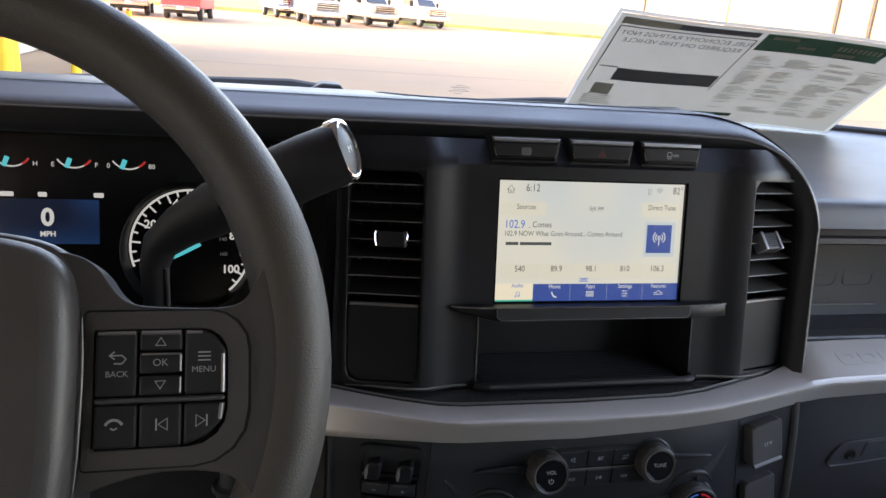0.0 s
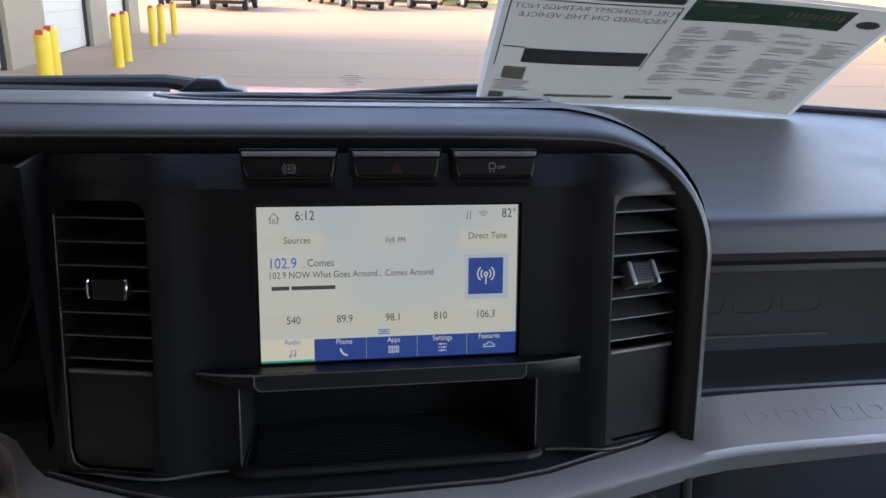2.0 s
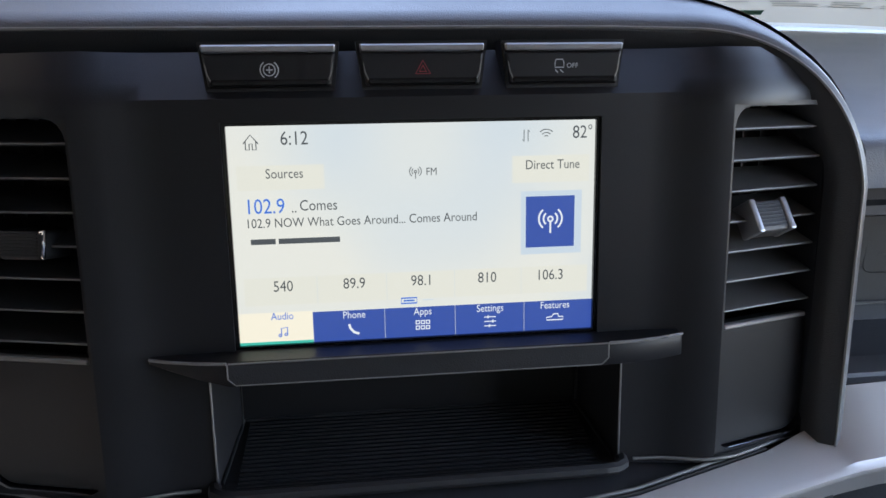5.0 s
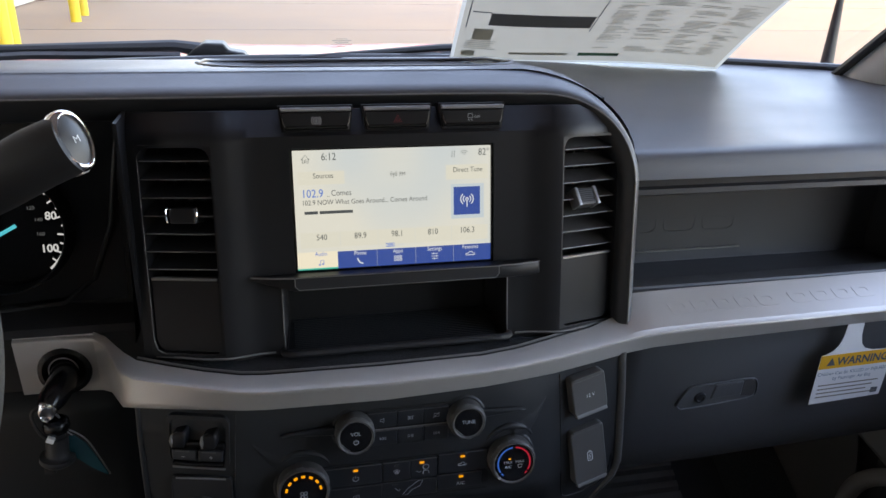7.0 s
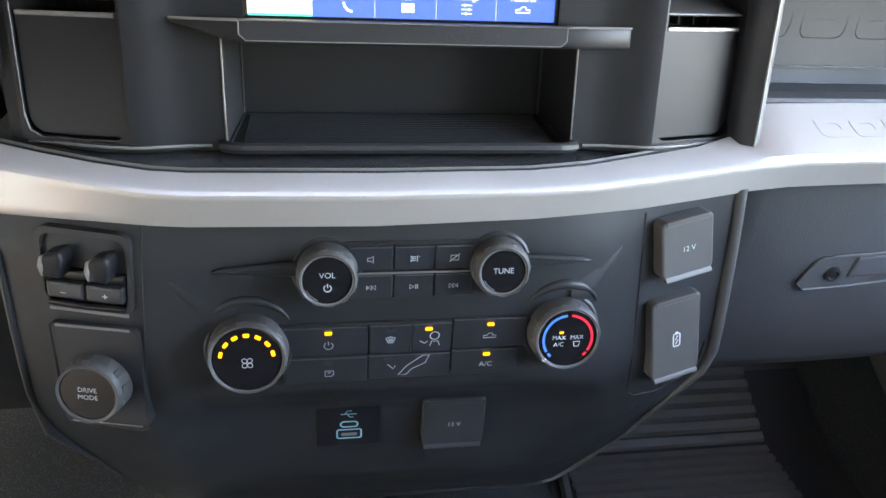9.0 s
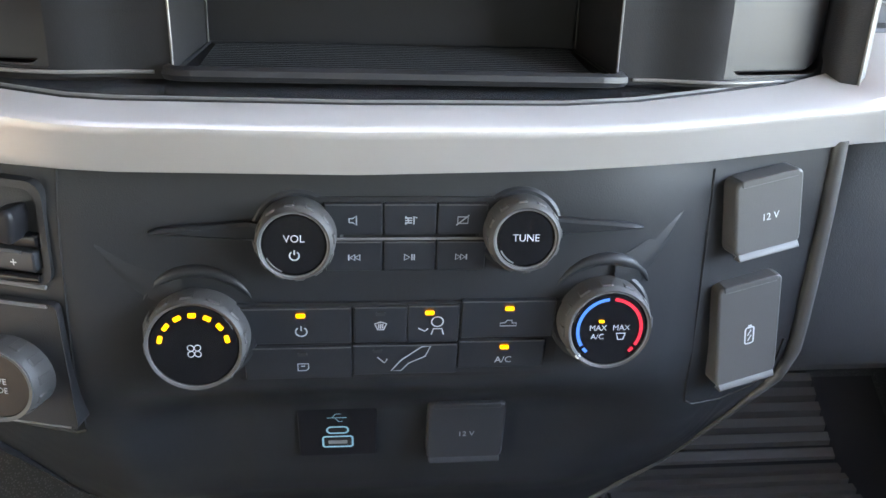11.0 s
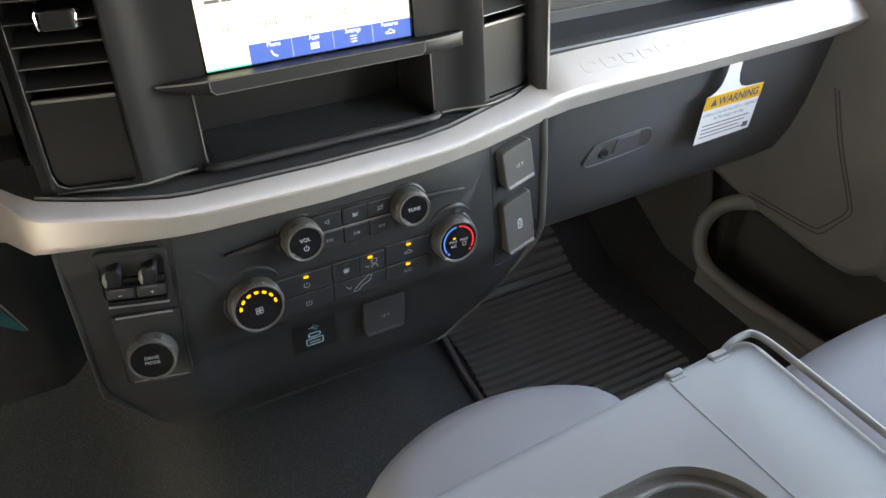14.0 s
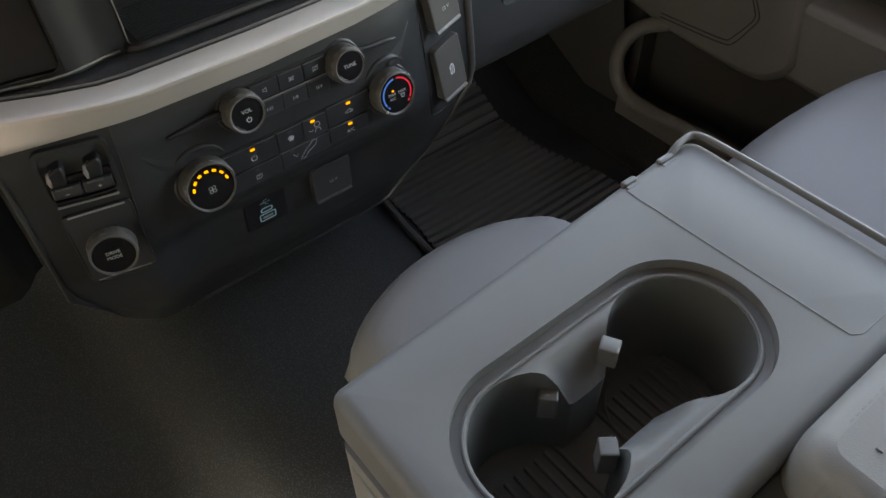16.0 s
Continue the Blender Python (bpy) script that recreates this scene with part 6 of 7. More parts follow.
# trailer brake controller and drive mode frame
bc = thing("brake_controller", (-0.18, panel_y(0.18, 1.375), 1.375), "black trailer brake controller with two squeeze levers", "brake controller")
m = face_at(-0.1785, 1.3790, 0, -13, -2, 5)
part("surround", holed(rrect(-0.0268, 0.0268, -0.0240, 0.0250, 0.007), [rrect(-0.0238, 0.0238, -0.0205, 0.0215, 0.006)], -0.006, 0.0022, m), "panel", bc)
part("well", prism(rrect(-0.0238, 0.0238, -0.0205, 0.0215, 0.006), -0.008, -0.006, m), "void", bc)
part("crossbar", box(-0.0232, 0.0232, -0.0062, 0.0010, -0.006, 0.0030, 0.0016, 2, m), "gloss", bc)
for s in (-1, 1):
    lm = m @ T(s * 0.0128 - 0.0008, 0.0042)
    lv = part("lever", prism([(-0.0062, -0.0052), (0.0050, -0.0058), (0.0066, 0.0060), (0.0050, 0.0105), (-0.0030, 0.0080), (-0.0062, 0.0062)], -0.005, 0.0115, lm, 0.0020, 3), "bezel", bc, smooth=50)
    # pale tube paints the highlight on the lever's left edge
    part("lever_highlight", tube([lm @ Vector(q_) for q_ in ((-0.0050, -0.0046, 0.0098), (-0.0056, 0.0010, 0.0108), (-0.0050, 0.0056, 0.0100), (-0.0012, 0.0082, 0.0080))], [0.0014, 0.0018, 0.0016, 0.0008], 8), "cover", lv, smooth=70)
    bt = part("gain_key", prism(rrect(-0.0105, 0.0105, -0.0052, 0.0050, 0.0015), -0.005, 0.0046, m @ T(s * 0.0112, -0.0118), 0.0016, 2), "key", bc)
    # lighter tube as the highlight on the key's upper left
    part("gain_key_highlight", tube([m @ Vector((s * 0.0112 + a, -0.0078, 0.0042)) for a in (-0.0075, 0.0045)], 0.0010, 6), "knob", bt)
    part("mark", text("+" if s > 0 else "\u2013", 0.0062, m @ T(s * 0.0118, -0.0128, 0.0050)), "legend", bt, smooth=0)
part("chin", tube([m @ Vector(q_) for q_ in ((-0.0215, -0.0205, 0.0020), (0.0, -0.0212, 0.0026), (0.0215, -0.0205, 0.0020))], 0.0022, 8), "gloss", bc, smooth=70)
part("bright_base", tube([m @ Vector((-0.0225, -0.0255, 0.001)), m @ Vector((0.0225, -0.0255, 0.001))], 0.0011, 6), "silverd", bc)
md = thing("drive_mode_plate", (-0.184, panel_y(0.18, 1.297), 1.297), "black plate framing the drive mode knob", "plate")
m = face_at(-0.1785, 1.3115, 0.0035, -13, 0, 4)
part("plate", prism(rrect(-0.0258, 0.0258, -0.0345, 0.0345, 0.003), -0.010, 0.0008, m, 0.0005, 1), "black", md)
part("outline", tube([m @ Vector((a, b, 0.0010)) for a, b in rrect(-0.0256, 0.0256, -0.0343, 0.0343, 0.003)], 0.0007, 6, True), "void", md)
part("bright_foot", tube([m @ Vector((a, -0.0336, 0.0012)) for a in (-0.021, 0.022)], 0.0005, 6), "cover", md)
part("bright_top", tube([m @ Vector((-0.0215, 0.0337, 0.0012)), m @ Vector((0.0215, 0.0337, 0.0012))], 0.0010, 6), "silverd", md)

# ---- ignition lock and keys ----
ign = thing("ignition_lock", (-0.300, 0.044, 1.405), "black ignition lock in the silver plate with a key in it", "ignition lock")
m = frame_at((-0.3005, 0.0425, 1.4045), 4)
part("bezel", lathe([(0.0235, 0.0), (0.023, 0.002), (0.019, 0.003), (0.015, 0.0005), (0.0, 0.0003)], m, 32), "gloss", ign)
part("bright_ring", tube([m @ Vector((0.0125 * math.cos(i * math.tau / 28), 0.002 + 0.0125 * math.sin(i * math.tau / 28), 0.004)) for i in range(28)], 0.0006, 6, True), "silverd", ign)
ks = thing("ignition_key", (-0.303, 0.01, 1.395), "black-headed ignition key with a teal tag and fob", "key")
part("barrel", tube([(-0.3000, 0.0420, 1.4040), (-0.2985, 0.0300, 1.4045), (-0.3000, 0.0160, 1.4020), (-0.3035, 0.0040, 1.3985), (-0.3060, -0.0020, 1.3950)], [0.0125, 0.0125, 0.0120, 0.0115, 0.0090], 20), "gloss", ks, "black barrel of the key head", smooth=60)
part("chrome_bow", loft([[Vector((-0.3055, -0.0015, 1.3945)) + Vector((0.0078 * math.cos(a), -0.0035 - d, 0.0085 * math.sin(a))) * k + Vector((-0.30 * d, 0.10 * d, -0.80 * d)) for a in [math.tau * i / 20 for i in range(20)]] for d, k in ((-0.006, 1.00), (-0.002, 1.02), (0.003, 0.86), (0.008, 0.56), (0.011, 0.30))], True, True), "chrome", ks, "bright chrome end of the key", smooth=60)
part("strap", tube(flowing([(-0.3095, -0.001, 1.3930), (-0.3165, -0.002, 1.3945), (-0.3205, -0.002, 1.3890), (-0.3200, -0.002, 1.3790), (-0.3160, -0.003, 1.3690), (-0.3085, -0.004, 1.3615)]), 0.0017, 8), "black", ks, "black loop that holds the fob", smooth=70)
part("ring_wire", tube(flowing([(-0.3085, -0.002, 1.3850), (-0.3045, -0.004, 1.3905), (-0.3000, -0.002, 1.3870), (-0.2990, 0.001, 1.3805)]), 0.0010, 8), "silverd", ks, smooth=70)
fob = Matrix.Translation((-0.3030, 0.000, 1.3720)) @ Matrix.Rotation(radians(7), 4, "Y")
part("fob_cap", lathe([(0, 0.0110), (0.006, 0.0106), (0.0100, 0.0080), (0.0112, 0.0030), (0.0104, -0.0015), (0.0072, -0.0040), (0, -0.0045)], fob, 28), "gloss", ks, smooth=60)
part("fob_body", lathe([(0.0070, -0.0030), (0.0074, -0.0075), (0.0092, -0.0085), (0.0096, -0.0260), (0.0105, -0.0275), (0.0145, -0.0290), (0.0150, -0.0330), (0.0125, -0.0360), (0.0, -0.0370)], fob, 28), "black", ks, smooth=50)
part("fob_tab", box(-0.0060, 0.0035, -0.0060, -0.0020, -0.0455, -0.0345, 0.0012, 2, fob @ T(-0.004, 0, 0)), "black", ks)
part("zip_tie_head", box(-0.0035, 0.0030, -0.0022, 0.0022, -0.0026, 0.0026, 0.0006, 1, Matrix.Translation((-0.3062, -0.0100, 1.3665)) @ Matrix.Rotation(radians(28), 4, "Y")), "white", ks)
tagm = Matrix.Translation((-0.2995, 0.0035, 1.3590)) @ Matrix.Rotation(radians(56), 4, "Y") @ Matrix.Rotation(radians(90), 4, "X")
part("teal_tag", prism([(0.0, 0.0015), (0.004, 0.0080), (0.016, 0.0095), (0.054, 0.0020), (0.055, 0.0), (0.040, -0.0045), (0.014, -0.0090), (0.0, -0.0040)], -0.0006, 0.0006, tagm, 0.0003, 1), "teal", ks, "teal plastic key tag")
part("tag_edge", tube(flowing([tagm @ Vector(q_) for q_ in ((-0.006, 0.006, -0.001), (0.004, 0.0105, -0.001), (0.016, 0.0120, -0.001), (0.036, 0.0070, -0.001), (0.056, 0.0015, -0.001))]), 0.0007, 6), "silverd", ks)
part("tag_wire", tube(flowing([tagm @ Vector(q_) for q_ in ((-0.004, 0.004, -0.002), (0.010, 0.0065, -0.002), (0.026, 0.0060, -0.002), (0.048, 0.0010, -0.002))]), 0.0005, 6), "silverd", ks)

# ---- instrument cluster ----
cl = thing("instrument_cluster", (-0.41, 0.094, 1.525), "lit digital instrument cluster with a round speed dial", "instrument cluster")


def cp(x, z, w=0.0006):
    return CF @ T(x + 0.41, (z - 1.525) / 0.9816, w)


part("face", prism([(-0.22, -0.07), (0.165, -0.07), (0.165, 0.115), (-0.22, 0.115)], 0.0, 0.0004, CF), "gloss", cl)
dial = part("dial_ring", stroke(arc(0, 0, 0.0505, 200, -50, 48), 0.0020, cp(-0.342, 1.526)), "gauge", cl, "white speed dial ring", smooth=0)
for i in range(25):
    a = radians(195 - i * 10.2)
    if a < radians(-48):
        break
    l = 0.0075 if i % 2 == 0 else 0.004
    part("tick", stroke([(0.0495 * math.cos(a), 0.0495 * math.sin(a)), ((0.0495 - l) * math.cos(a), (0.0495 - l) * math.sin(a))], 0.0016, cp(-0.342, 1.526, 0.0007)), "gauge", dial, smooth=0)
for s_, a in (("0", 195), ("20", 150), ("40", 105), ("60", 60), ("80", 15), ("100", -30)):
    part("numeral", text(s_, 0.0102, cp(-0.342 + 0.0390 * math.cos(radians(a)), 1.526 + 0.0390 * math.sin(radians(a)), 0.0008), bold=0.00025), "gauge", dial, smooth=0)
for s_, a in (("40", 130), ("80", 85), ("120", 40), ("140", 15), ("160", -12)):
    part("small_numeral", text(s_, 0.0048, cp(-0.342 + 0.028 * math.cos(radians(a)), 1.526 + 0.028 * math.sin(radians(a)), 0.0008)), "glyphdim", dial, smooth=0)
part("dial_hood", lathe([(0.0525, 0.0), (0.0532, 0.0240), (0.0540, 0.0270), (0.0552, 0.0265), (0.0575, 0.0)], cp(-0.342, 1.526, 0.0), 48), "bezel", dial, "black raised ring round the dial")
part("needle", stroke([(0.006, 0.0060), (-0.012, -0.0035), (-0.030, -0.0110)], 0.0034, cp(-0.340, 1.523, 0.0014)), "needle", cl, "cyan needle", smooth=0)
part("info_display", prism([(-0.075, -0.018), (0.072, -0.018), (0.072, 0.020), (-0.075, 0.020)], 0, 0.0002, cp(-0.489, 1.546)), "cluster_blue", cl, "blue digital speed display", smooth=0)
part("lettering", text("0", 0.0205, cp(-0.4575, 1.5500, 0.001), bold=0.0007), "gauge", cl, smooth=0)
part("lettering", text("MPH", 0.0062, cp(-0.4575, 1.5365, 0.001), bold=0.0002), "gauge", cl, smooth=0)
part("lettering", text("P R N D M", 0.0095, cp(-0.492, 1.506, 0.001), bold=0.0002), "gauge", cl, smooth=0)
for x_, l_ in ((-0.498, 0.03), (-0.461, 0.007), (-0.417, 0.008)):
    part("caption_bar", prism(rrect(-l_ / 2, l_ / 2, -0.002, 0.002, 0.001), 0, 0.0002, cp(x_, 1.5695, 0.0008)), "gauge", cl, smooth=0)
for x_ in (-0.484, -0.436, -0.3925):
    g = part("small_gauge", stroke(arc(0, 0.012, 0.016, 215, 325, 16), 0.0012, cp(x_, 1.596)), "gauge", cl, smooth=0)
    part("gauge_end", stroke(arc(0, 0.012, 0.016, 300, 325, 6), 0.0018, cp(x_, 1.596, 0.0008)), "gaugered", g, smooth=0)
    part("gauge_bar", stroke([(-0.006, -0.004), (-0.003, 0.004)], 0.004, cp(x_, 1.596, 0.0009)), "needle", g, smooth=0)
for s_, x_ in (("H", -0.466), ("E", -0.4525), ("F", -0.4185), ("0", -0.409), ("80", -0.374)):
    part("lettering", text(s_, 0.0056, cp(x_, 1.5945, 0.0008)), "gauge", cl, smooth=0)

# ---- steering wheel, column and shift lever ----
WC = Vector((-0.4505, -0.226, 1.5695))
W = frame_at(WC, 26)
wheel = thing("steering_wheel", WC, "dark grained leather steering wheel with button pods", "steering wheel")


def wl(x, y, z):
    return W @ Vector((x, y, z))


rim_rows = []
for i in range(96):
    a = math.tau * i / 96
    c, s = math.cos(a), math.sin(a)
    grip = 0.0188 + 0.0012 * math.exp(-((c - 0.97) / 0.1) ** 2)
    rim_rows.append([wl((0.185 + grip * 0.92 * math.cos(t)) * c, (0.185 + grip * 0.92 * math.cos(t)) * s, grip * 1.1 * math.sin(t)) for t in [math.tau * k / 20 for k in range(20)]])
rim_rows.append(rim_rows[0])
bm = loft(rim_rows, True)
bmesh.ops.remove_doubles(bm, verts=bm.verts, dist=1e-6)
part("rim", bm, "leather", wheel, "grained leather rim", smooth=80)
hub_out = [(-0.088, -0.06), (-0.080, -0.10), (-0.05, -0.118), (0.05, -0.118), (0.080, -0.10), (0.0885, -0.06), (0.090, 0.0), (0.0885, 0.030), (0.083, 0.047), (0.068, 0.0555), (0.03, 0.060), (-0.03, 0.060), (-0.068, 0.0555), (-0.083, 0.047), (-0.0885, 0.03), (-0.09, 0.0)]
part("hub_cover", prism(rounded(hub_out), -0.005, 0.040, W, 0.012, 4), "hub", wheel, "dark rounded airbag cover", smooth=60)
part("hub_collar", prism([(x * 1.02, y * 1.03 + 0.002) for x, y in rounded(hub_out)], -0.02, 0.020, W, 0.006, 2), "hub", wheel, smooth=60)
part("hub_seam", tube([wl(0.0906, 0.0215, 0.0250), wl(0.0912, 0.006, 0.0254), wl(0.0912, -0.012, 0.0254), wl(0.0902, -0.040, 0.0250), wl(0.0888, -0.058, 0.0245)], [0.0003, 0.0008, 0.0009, 0.0008, 0.0004], 6), "cover", wheel)
for s in (-1, 1):
    spoke = [(0.060 * s, 0.054), (0.086 * s, 0.0515), (0.0965 * s, 0.0440), (0.1030 * s, 0.0330), (0.1110 * s, 0.0270), (0.128 * s, 0.0258), (0.152 * s, 0.0252), (0.162 * s, 0.0290), (0.168 * s, 0.044), (0.176 * s, 0.050), (0.181 * s, 0.020), (0.181 * s, -0.045), (0.178 * s, -0.074), (0.170 * s, -0.072), (0.163 * s, -0.058), (0.150 * s, -0.0485), (0.110 * s, -0.0485), (0.060 * s, -0.07)]
    spoke = rounded(spoke)
    part("spoke", prism(spoke if s > 0 else spoke[::-1], -0.008, 0.0185, W, 0.007, 4), "hub", wheel, smooth=70)
    frame_out = rrect(0.0915, 0.1625, -0.0458, 0.0238, (0.002, 0.024, 0.018, 0.002))
    groove = rrect(0.0905, 0.1640, -0.0470, 0.0250, (0.002, 0.025, 0.019, 0.002))
    hole = rrect(0.0955, 0.1535, -0.0375, 0.0158, (0.001, 0.017, 0.012, 0.001))
    if s < 0:
        groove = [(-x, y) for x, y in groove][::-1]
        frame_out, hole = [(-x, y) for x, y in frame_out][::-1], [(-x, y) for x, y in hole][::-1]
    pod = part("button_pod", bevel(holed(frame_out, [hole], 0.005, 0.0222, W), 0.0010, 2, 50), "hub", wheel, "dark button pod on the spoke")
    part("pod_groove", prism(groove, 0.005, 0.0190, W), "void", pod)
    part("pod_base", prism(hole, 0.012, 0.017, W), "void", pod)
    if s > 0:
        keys = [("back_key", [(0.0965, -0.0140), (0.1140, -0.0140), (0.1140, 0.0148), (0.0965, 0.0148)]), ("up_key", [(0.1150, 0.0060), (0.1335, 0.0060), (0.1335, 0.0148), (0.1150, 0.0148)]), ("ok_key", [(0.1150, -0.0042), (0.1335, -0.0042), (0.1335, 0.0050), (0.1150, 0.0050)]), ("down_key", [(0.1150, -0.0140), (0.1335, -0.0140), (0.1335, -0.0052), (0.1150, -0.0052)]),
                ("menu_key", [(0.1345, -0.0140), (0.1525, -0.0140), (0.1525, 0.0060), (0.1470, 0.0128), (0.1430, 0.0148), (0.1345, 0.0148)]), ("phone_key", [(0.0965, -0.0365), (0.1145, -0.0365), (0.1145, -0.0180), (0.0965, -0.0180)]), ("previous_key", [(0.1155, -0.0365), (0.1335, -0.0365), (0.1335, -0.0180), (0.1155, -0.0180)]), ("next_key", [(0.1345, -0.0365), (0.1440, -0.0330), (0.1510, -0.0260), (0.1525, -0.0180), (0.1345, -0.0180)])]
        for nm, pts in keys:
            part(nm, prism(pts, 0.015, 0.0245, W, 0.0012, 2), "key", pod)
        glyph_text(pod, "BACK", 0.0037, W @ T(0.1058, -0.0042, 0.0256))
        glyph_line(pod, [(-1.2, 0.7), (0.6, 0.7), (1.2, 0.1), (0.6, -0.6), (-0.6, -0.6)], 0.0028, W @ T(0.1062, 0.0022, 0.0256), "glyph", 0.0007)
        glyph_line(pod, [(-0.5, 1.3), (-1.3, 0.7), (-0.5, 0.1)], 0.0028, W @ T(0.1062, 0.0022, 0.0256), "glyph", 0.0007)
        glyph_text(pod, "OK", 0.0046, W @ T(0.1242, 0.0005, 0.0256))
        glyph_text(pod, "MENU", 0.0039, W @ T(0.1430, -0.0030, 0.0256))
        for q in (-1, 0, 1):
            glyph_line(pod, [(-1, 0), (1, 0)], 0.0028, W @ T(0.1432, 0.0030 + q * 0.0018, 0.0256), "glyph", 0.0006)
        glyph_line(pod, [(-1, -0.7), (1, -0.7), (0, 0.9)], 0.0022, W @ T(0.1242, 0.0098, 0.0256), "glyph", 0.0007, closed=True)
        glyph_line(pod, [(-1, 0.7), (1, 0.7), (0, -0.9)], 0.0022, W @ T(0.1242, -0.0092, 0.0256), "glyph", 0.0007, closed=True)
        glyph_line(pod, arc(0, -0.6, 1.3, 25, 155, 8), 0.0030, W @ T(0.1052, -0.0262, 0.0256), "glyph", 0.0012)
        glyph_line(pod, [(-0.6, -0.6), (0, -0.9), (0.6, -0.6)], 0.0024, W @ T(0.1052, -0.0262, 0.0256), "glyph", 0.0007)
        glyph_line(pod, [(1, -1), (1, 1), (-0.5, 0)], 0.0026, W @ T(0.1250, -0.0268, 0.0256), "glyph", 0.0007, closed=True)
        glyph_line(pod, [(-0.8, -1), (-0.8, 1)], 0.0026, W @ T(0.1250, -0.0268, 0.0256), "glyph", 0.0007)
        glyph_line(pod, [(-1, -1), (-1, 1), (0.5, 0)], 0.0026, W @ T(0.1425, -0.0258, 0.0256), "glyph", 0.0007, closed=True)
        glyph_line(pod, [(0.8, -1), (0.8, 1)], 0.0026, W @ T(0.1425, -0.0258, 0.0256), "glyph", 0.0007)
        part("pod_divider", prism([(0.096, -0.0172), (0.152, -0.0172), (0.152, -0.0148), (0.096, -0.0148)], 0.015, 0.0235, W, 0.0008, 1), "padlow", pod)
        # silver tubes on some key edges only, as painted highlights
        for e0, e1, w0 in (((0.1512, 0.004), (0.1512, -0.0135), 0.0009), ((0.1508, -0.0185), (0.1500, -0.0255), 0.0010), ((0.0975, 0.0141), (0.1132, 0.0141), 0.0009), ((0.1158, 0.0141), (0.1328, 0.0141), 0.0011), ((0.1352, 0.0141), (0.1420, 0.0141), 0.0008), ((0.1326, 0.0042), (0.1326, -0.0034), 0.0005), ((0.1326, -0.006), (0.1326, -0.0132), 0.0004), ((0.116, 0.0044), (0.1326, 0.0044), 0.0005)):
            part("edge_highlight", tube([wl(*e0, 0.0242), wl(*e1, 0.0242)], w0, 6), "silverd", pod)
for s in (-1, 1):
    part("lower_spoke", prism([(0.030 * s, -0.10), (0.078 * s, -0.09), (0.105 * s, -0.165), (0.075 * s, -0.180)][:: s], -0.008, 0.014, W, 0.006, 2), "padlow", wheel)

col = thing("steering_column", (-0.4535, -0.05, 1.46), "black steering column shroud", "steering column")
part("shroud", loft([[WC + Vector((0.050 * math.cos(t) * k, dy, dz + 0.05 * math.sin(t) * k)) for t in [math.tau * j / 20 for j in range(20)]] for dy, dz, k in ((0.045, -0.022, 0.9), (0.075, -0.037, 1.15), (0.16, -0.078, 1.2), (0.30, -0.14, 1.1))], True, True), "black", col)
part("shroud_window", box(-0.43, -0.385, -0.10, -0.05, 1.53, 1.555, 0.006, 2), "cover", col)

lever = thing("shift_lever", (-0.352, -0.045, 1.53), "black column shift lever with a chrome-ringed tip", "shift lever")
path = [(-0.2315, -0.0860, 1.6490), (-0.252, -0.086, 1.6400), (-0.282, -0.078, 1.6230), (-0.312, -0.068, 1.6050), (-0.334, -0.060, 1.5905), (-0.349, -0.056, 1.576), (-0.3535, -0.053, 1.560), (-0.3535, -0.050, 1.530), (-0.358, -0.03, 1.49)]
rad = [0.0205, 0.0208, 0.0208, 0.0185, 0.0150, 0.0120, 0.0100, 0.0088, 0.0088]
part("handle", tube(path, rad, 24), "black", lever, "soft black lever handle", smooth=70)
tipd = Vector((0.78, -0.50, 0.36)).normalized()
tip_up = (Vector((-0.30, 0.10, 0.95)) - tipd * tipd.dot(Vector((-0.30, 0.10, 0.95)))).normalized()
tip_side = tip_up.cross(tipd)
tipm = Matrix((tip_side, tip_up, tipd)).transposed().to_4x4()
tipm.translation = (-0.2345, -0.0850, 1.6488)
tipm = tipm @ Matrix.Diagonal((0.66, 1.0, 1, 1))
part("chrome_ring", lathe([(0.0200, -0.0025), (0.0212, -0.0005), (0.0214, 0.0060), (0.0202, 0.0092), (0.0180, 0.0100), (0.0168, 0.0092), (0.0165, 0.0075)], tipm, 40), "chrome", lever, "polished chrome tip ring", smooth=60)
part("tip_cap", lathe([(0.0, 0.0096), (0.010, 0.0093), (0.0170, 0.0080)], tipm, 40), "coverdark", lever, "dark satin tip cap", smooth=60)
part("lettering", text("M", 0.0085, tipm @ Matrix.Diagonal((1.30, 0.8, 1, 1)) @ T(0, 0, 0.0104)), "legend", lever, smooth=0)
part("release_tab", box(-0.006, 0.006, -0.0225, -0.0170, -0.004, 0.0040, 0.0014, 2, tipm), "silverd", lever)
part("stem_edge", tube([(-0.3450, -0.0600, 1.5600), (-0.3448, -0.0570, 1.5350), (-0.3478, -0.0420, 1.5050)], 0.0016, 8), "knob", lever, smooth=70)
part("gear_key", box(-0.012, 0.012, -0.004, 0.004, 0.0, 0.003, 0.0015, 2, Matrix.Translation((-0.298, -0.0905, 1.6165)) @ Matrix.Rotation(radians(-30), 4, "Y") @ Matrix.Rotation(radians(75), 4, "X")), "gloss", lever)

# ---- price sheet on the windscreen ----
PUL, PUR, PLL, PLR = (Vector(p) for p in ((0.146, 0.324, 1.762), (0.558, 0.262, 1.739), (0.163, 0.512, 1.617), (0.519, 0.377, 1.616)))


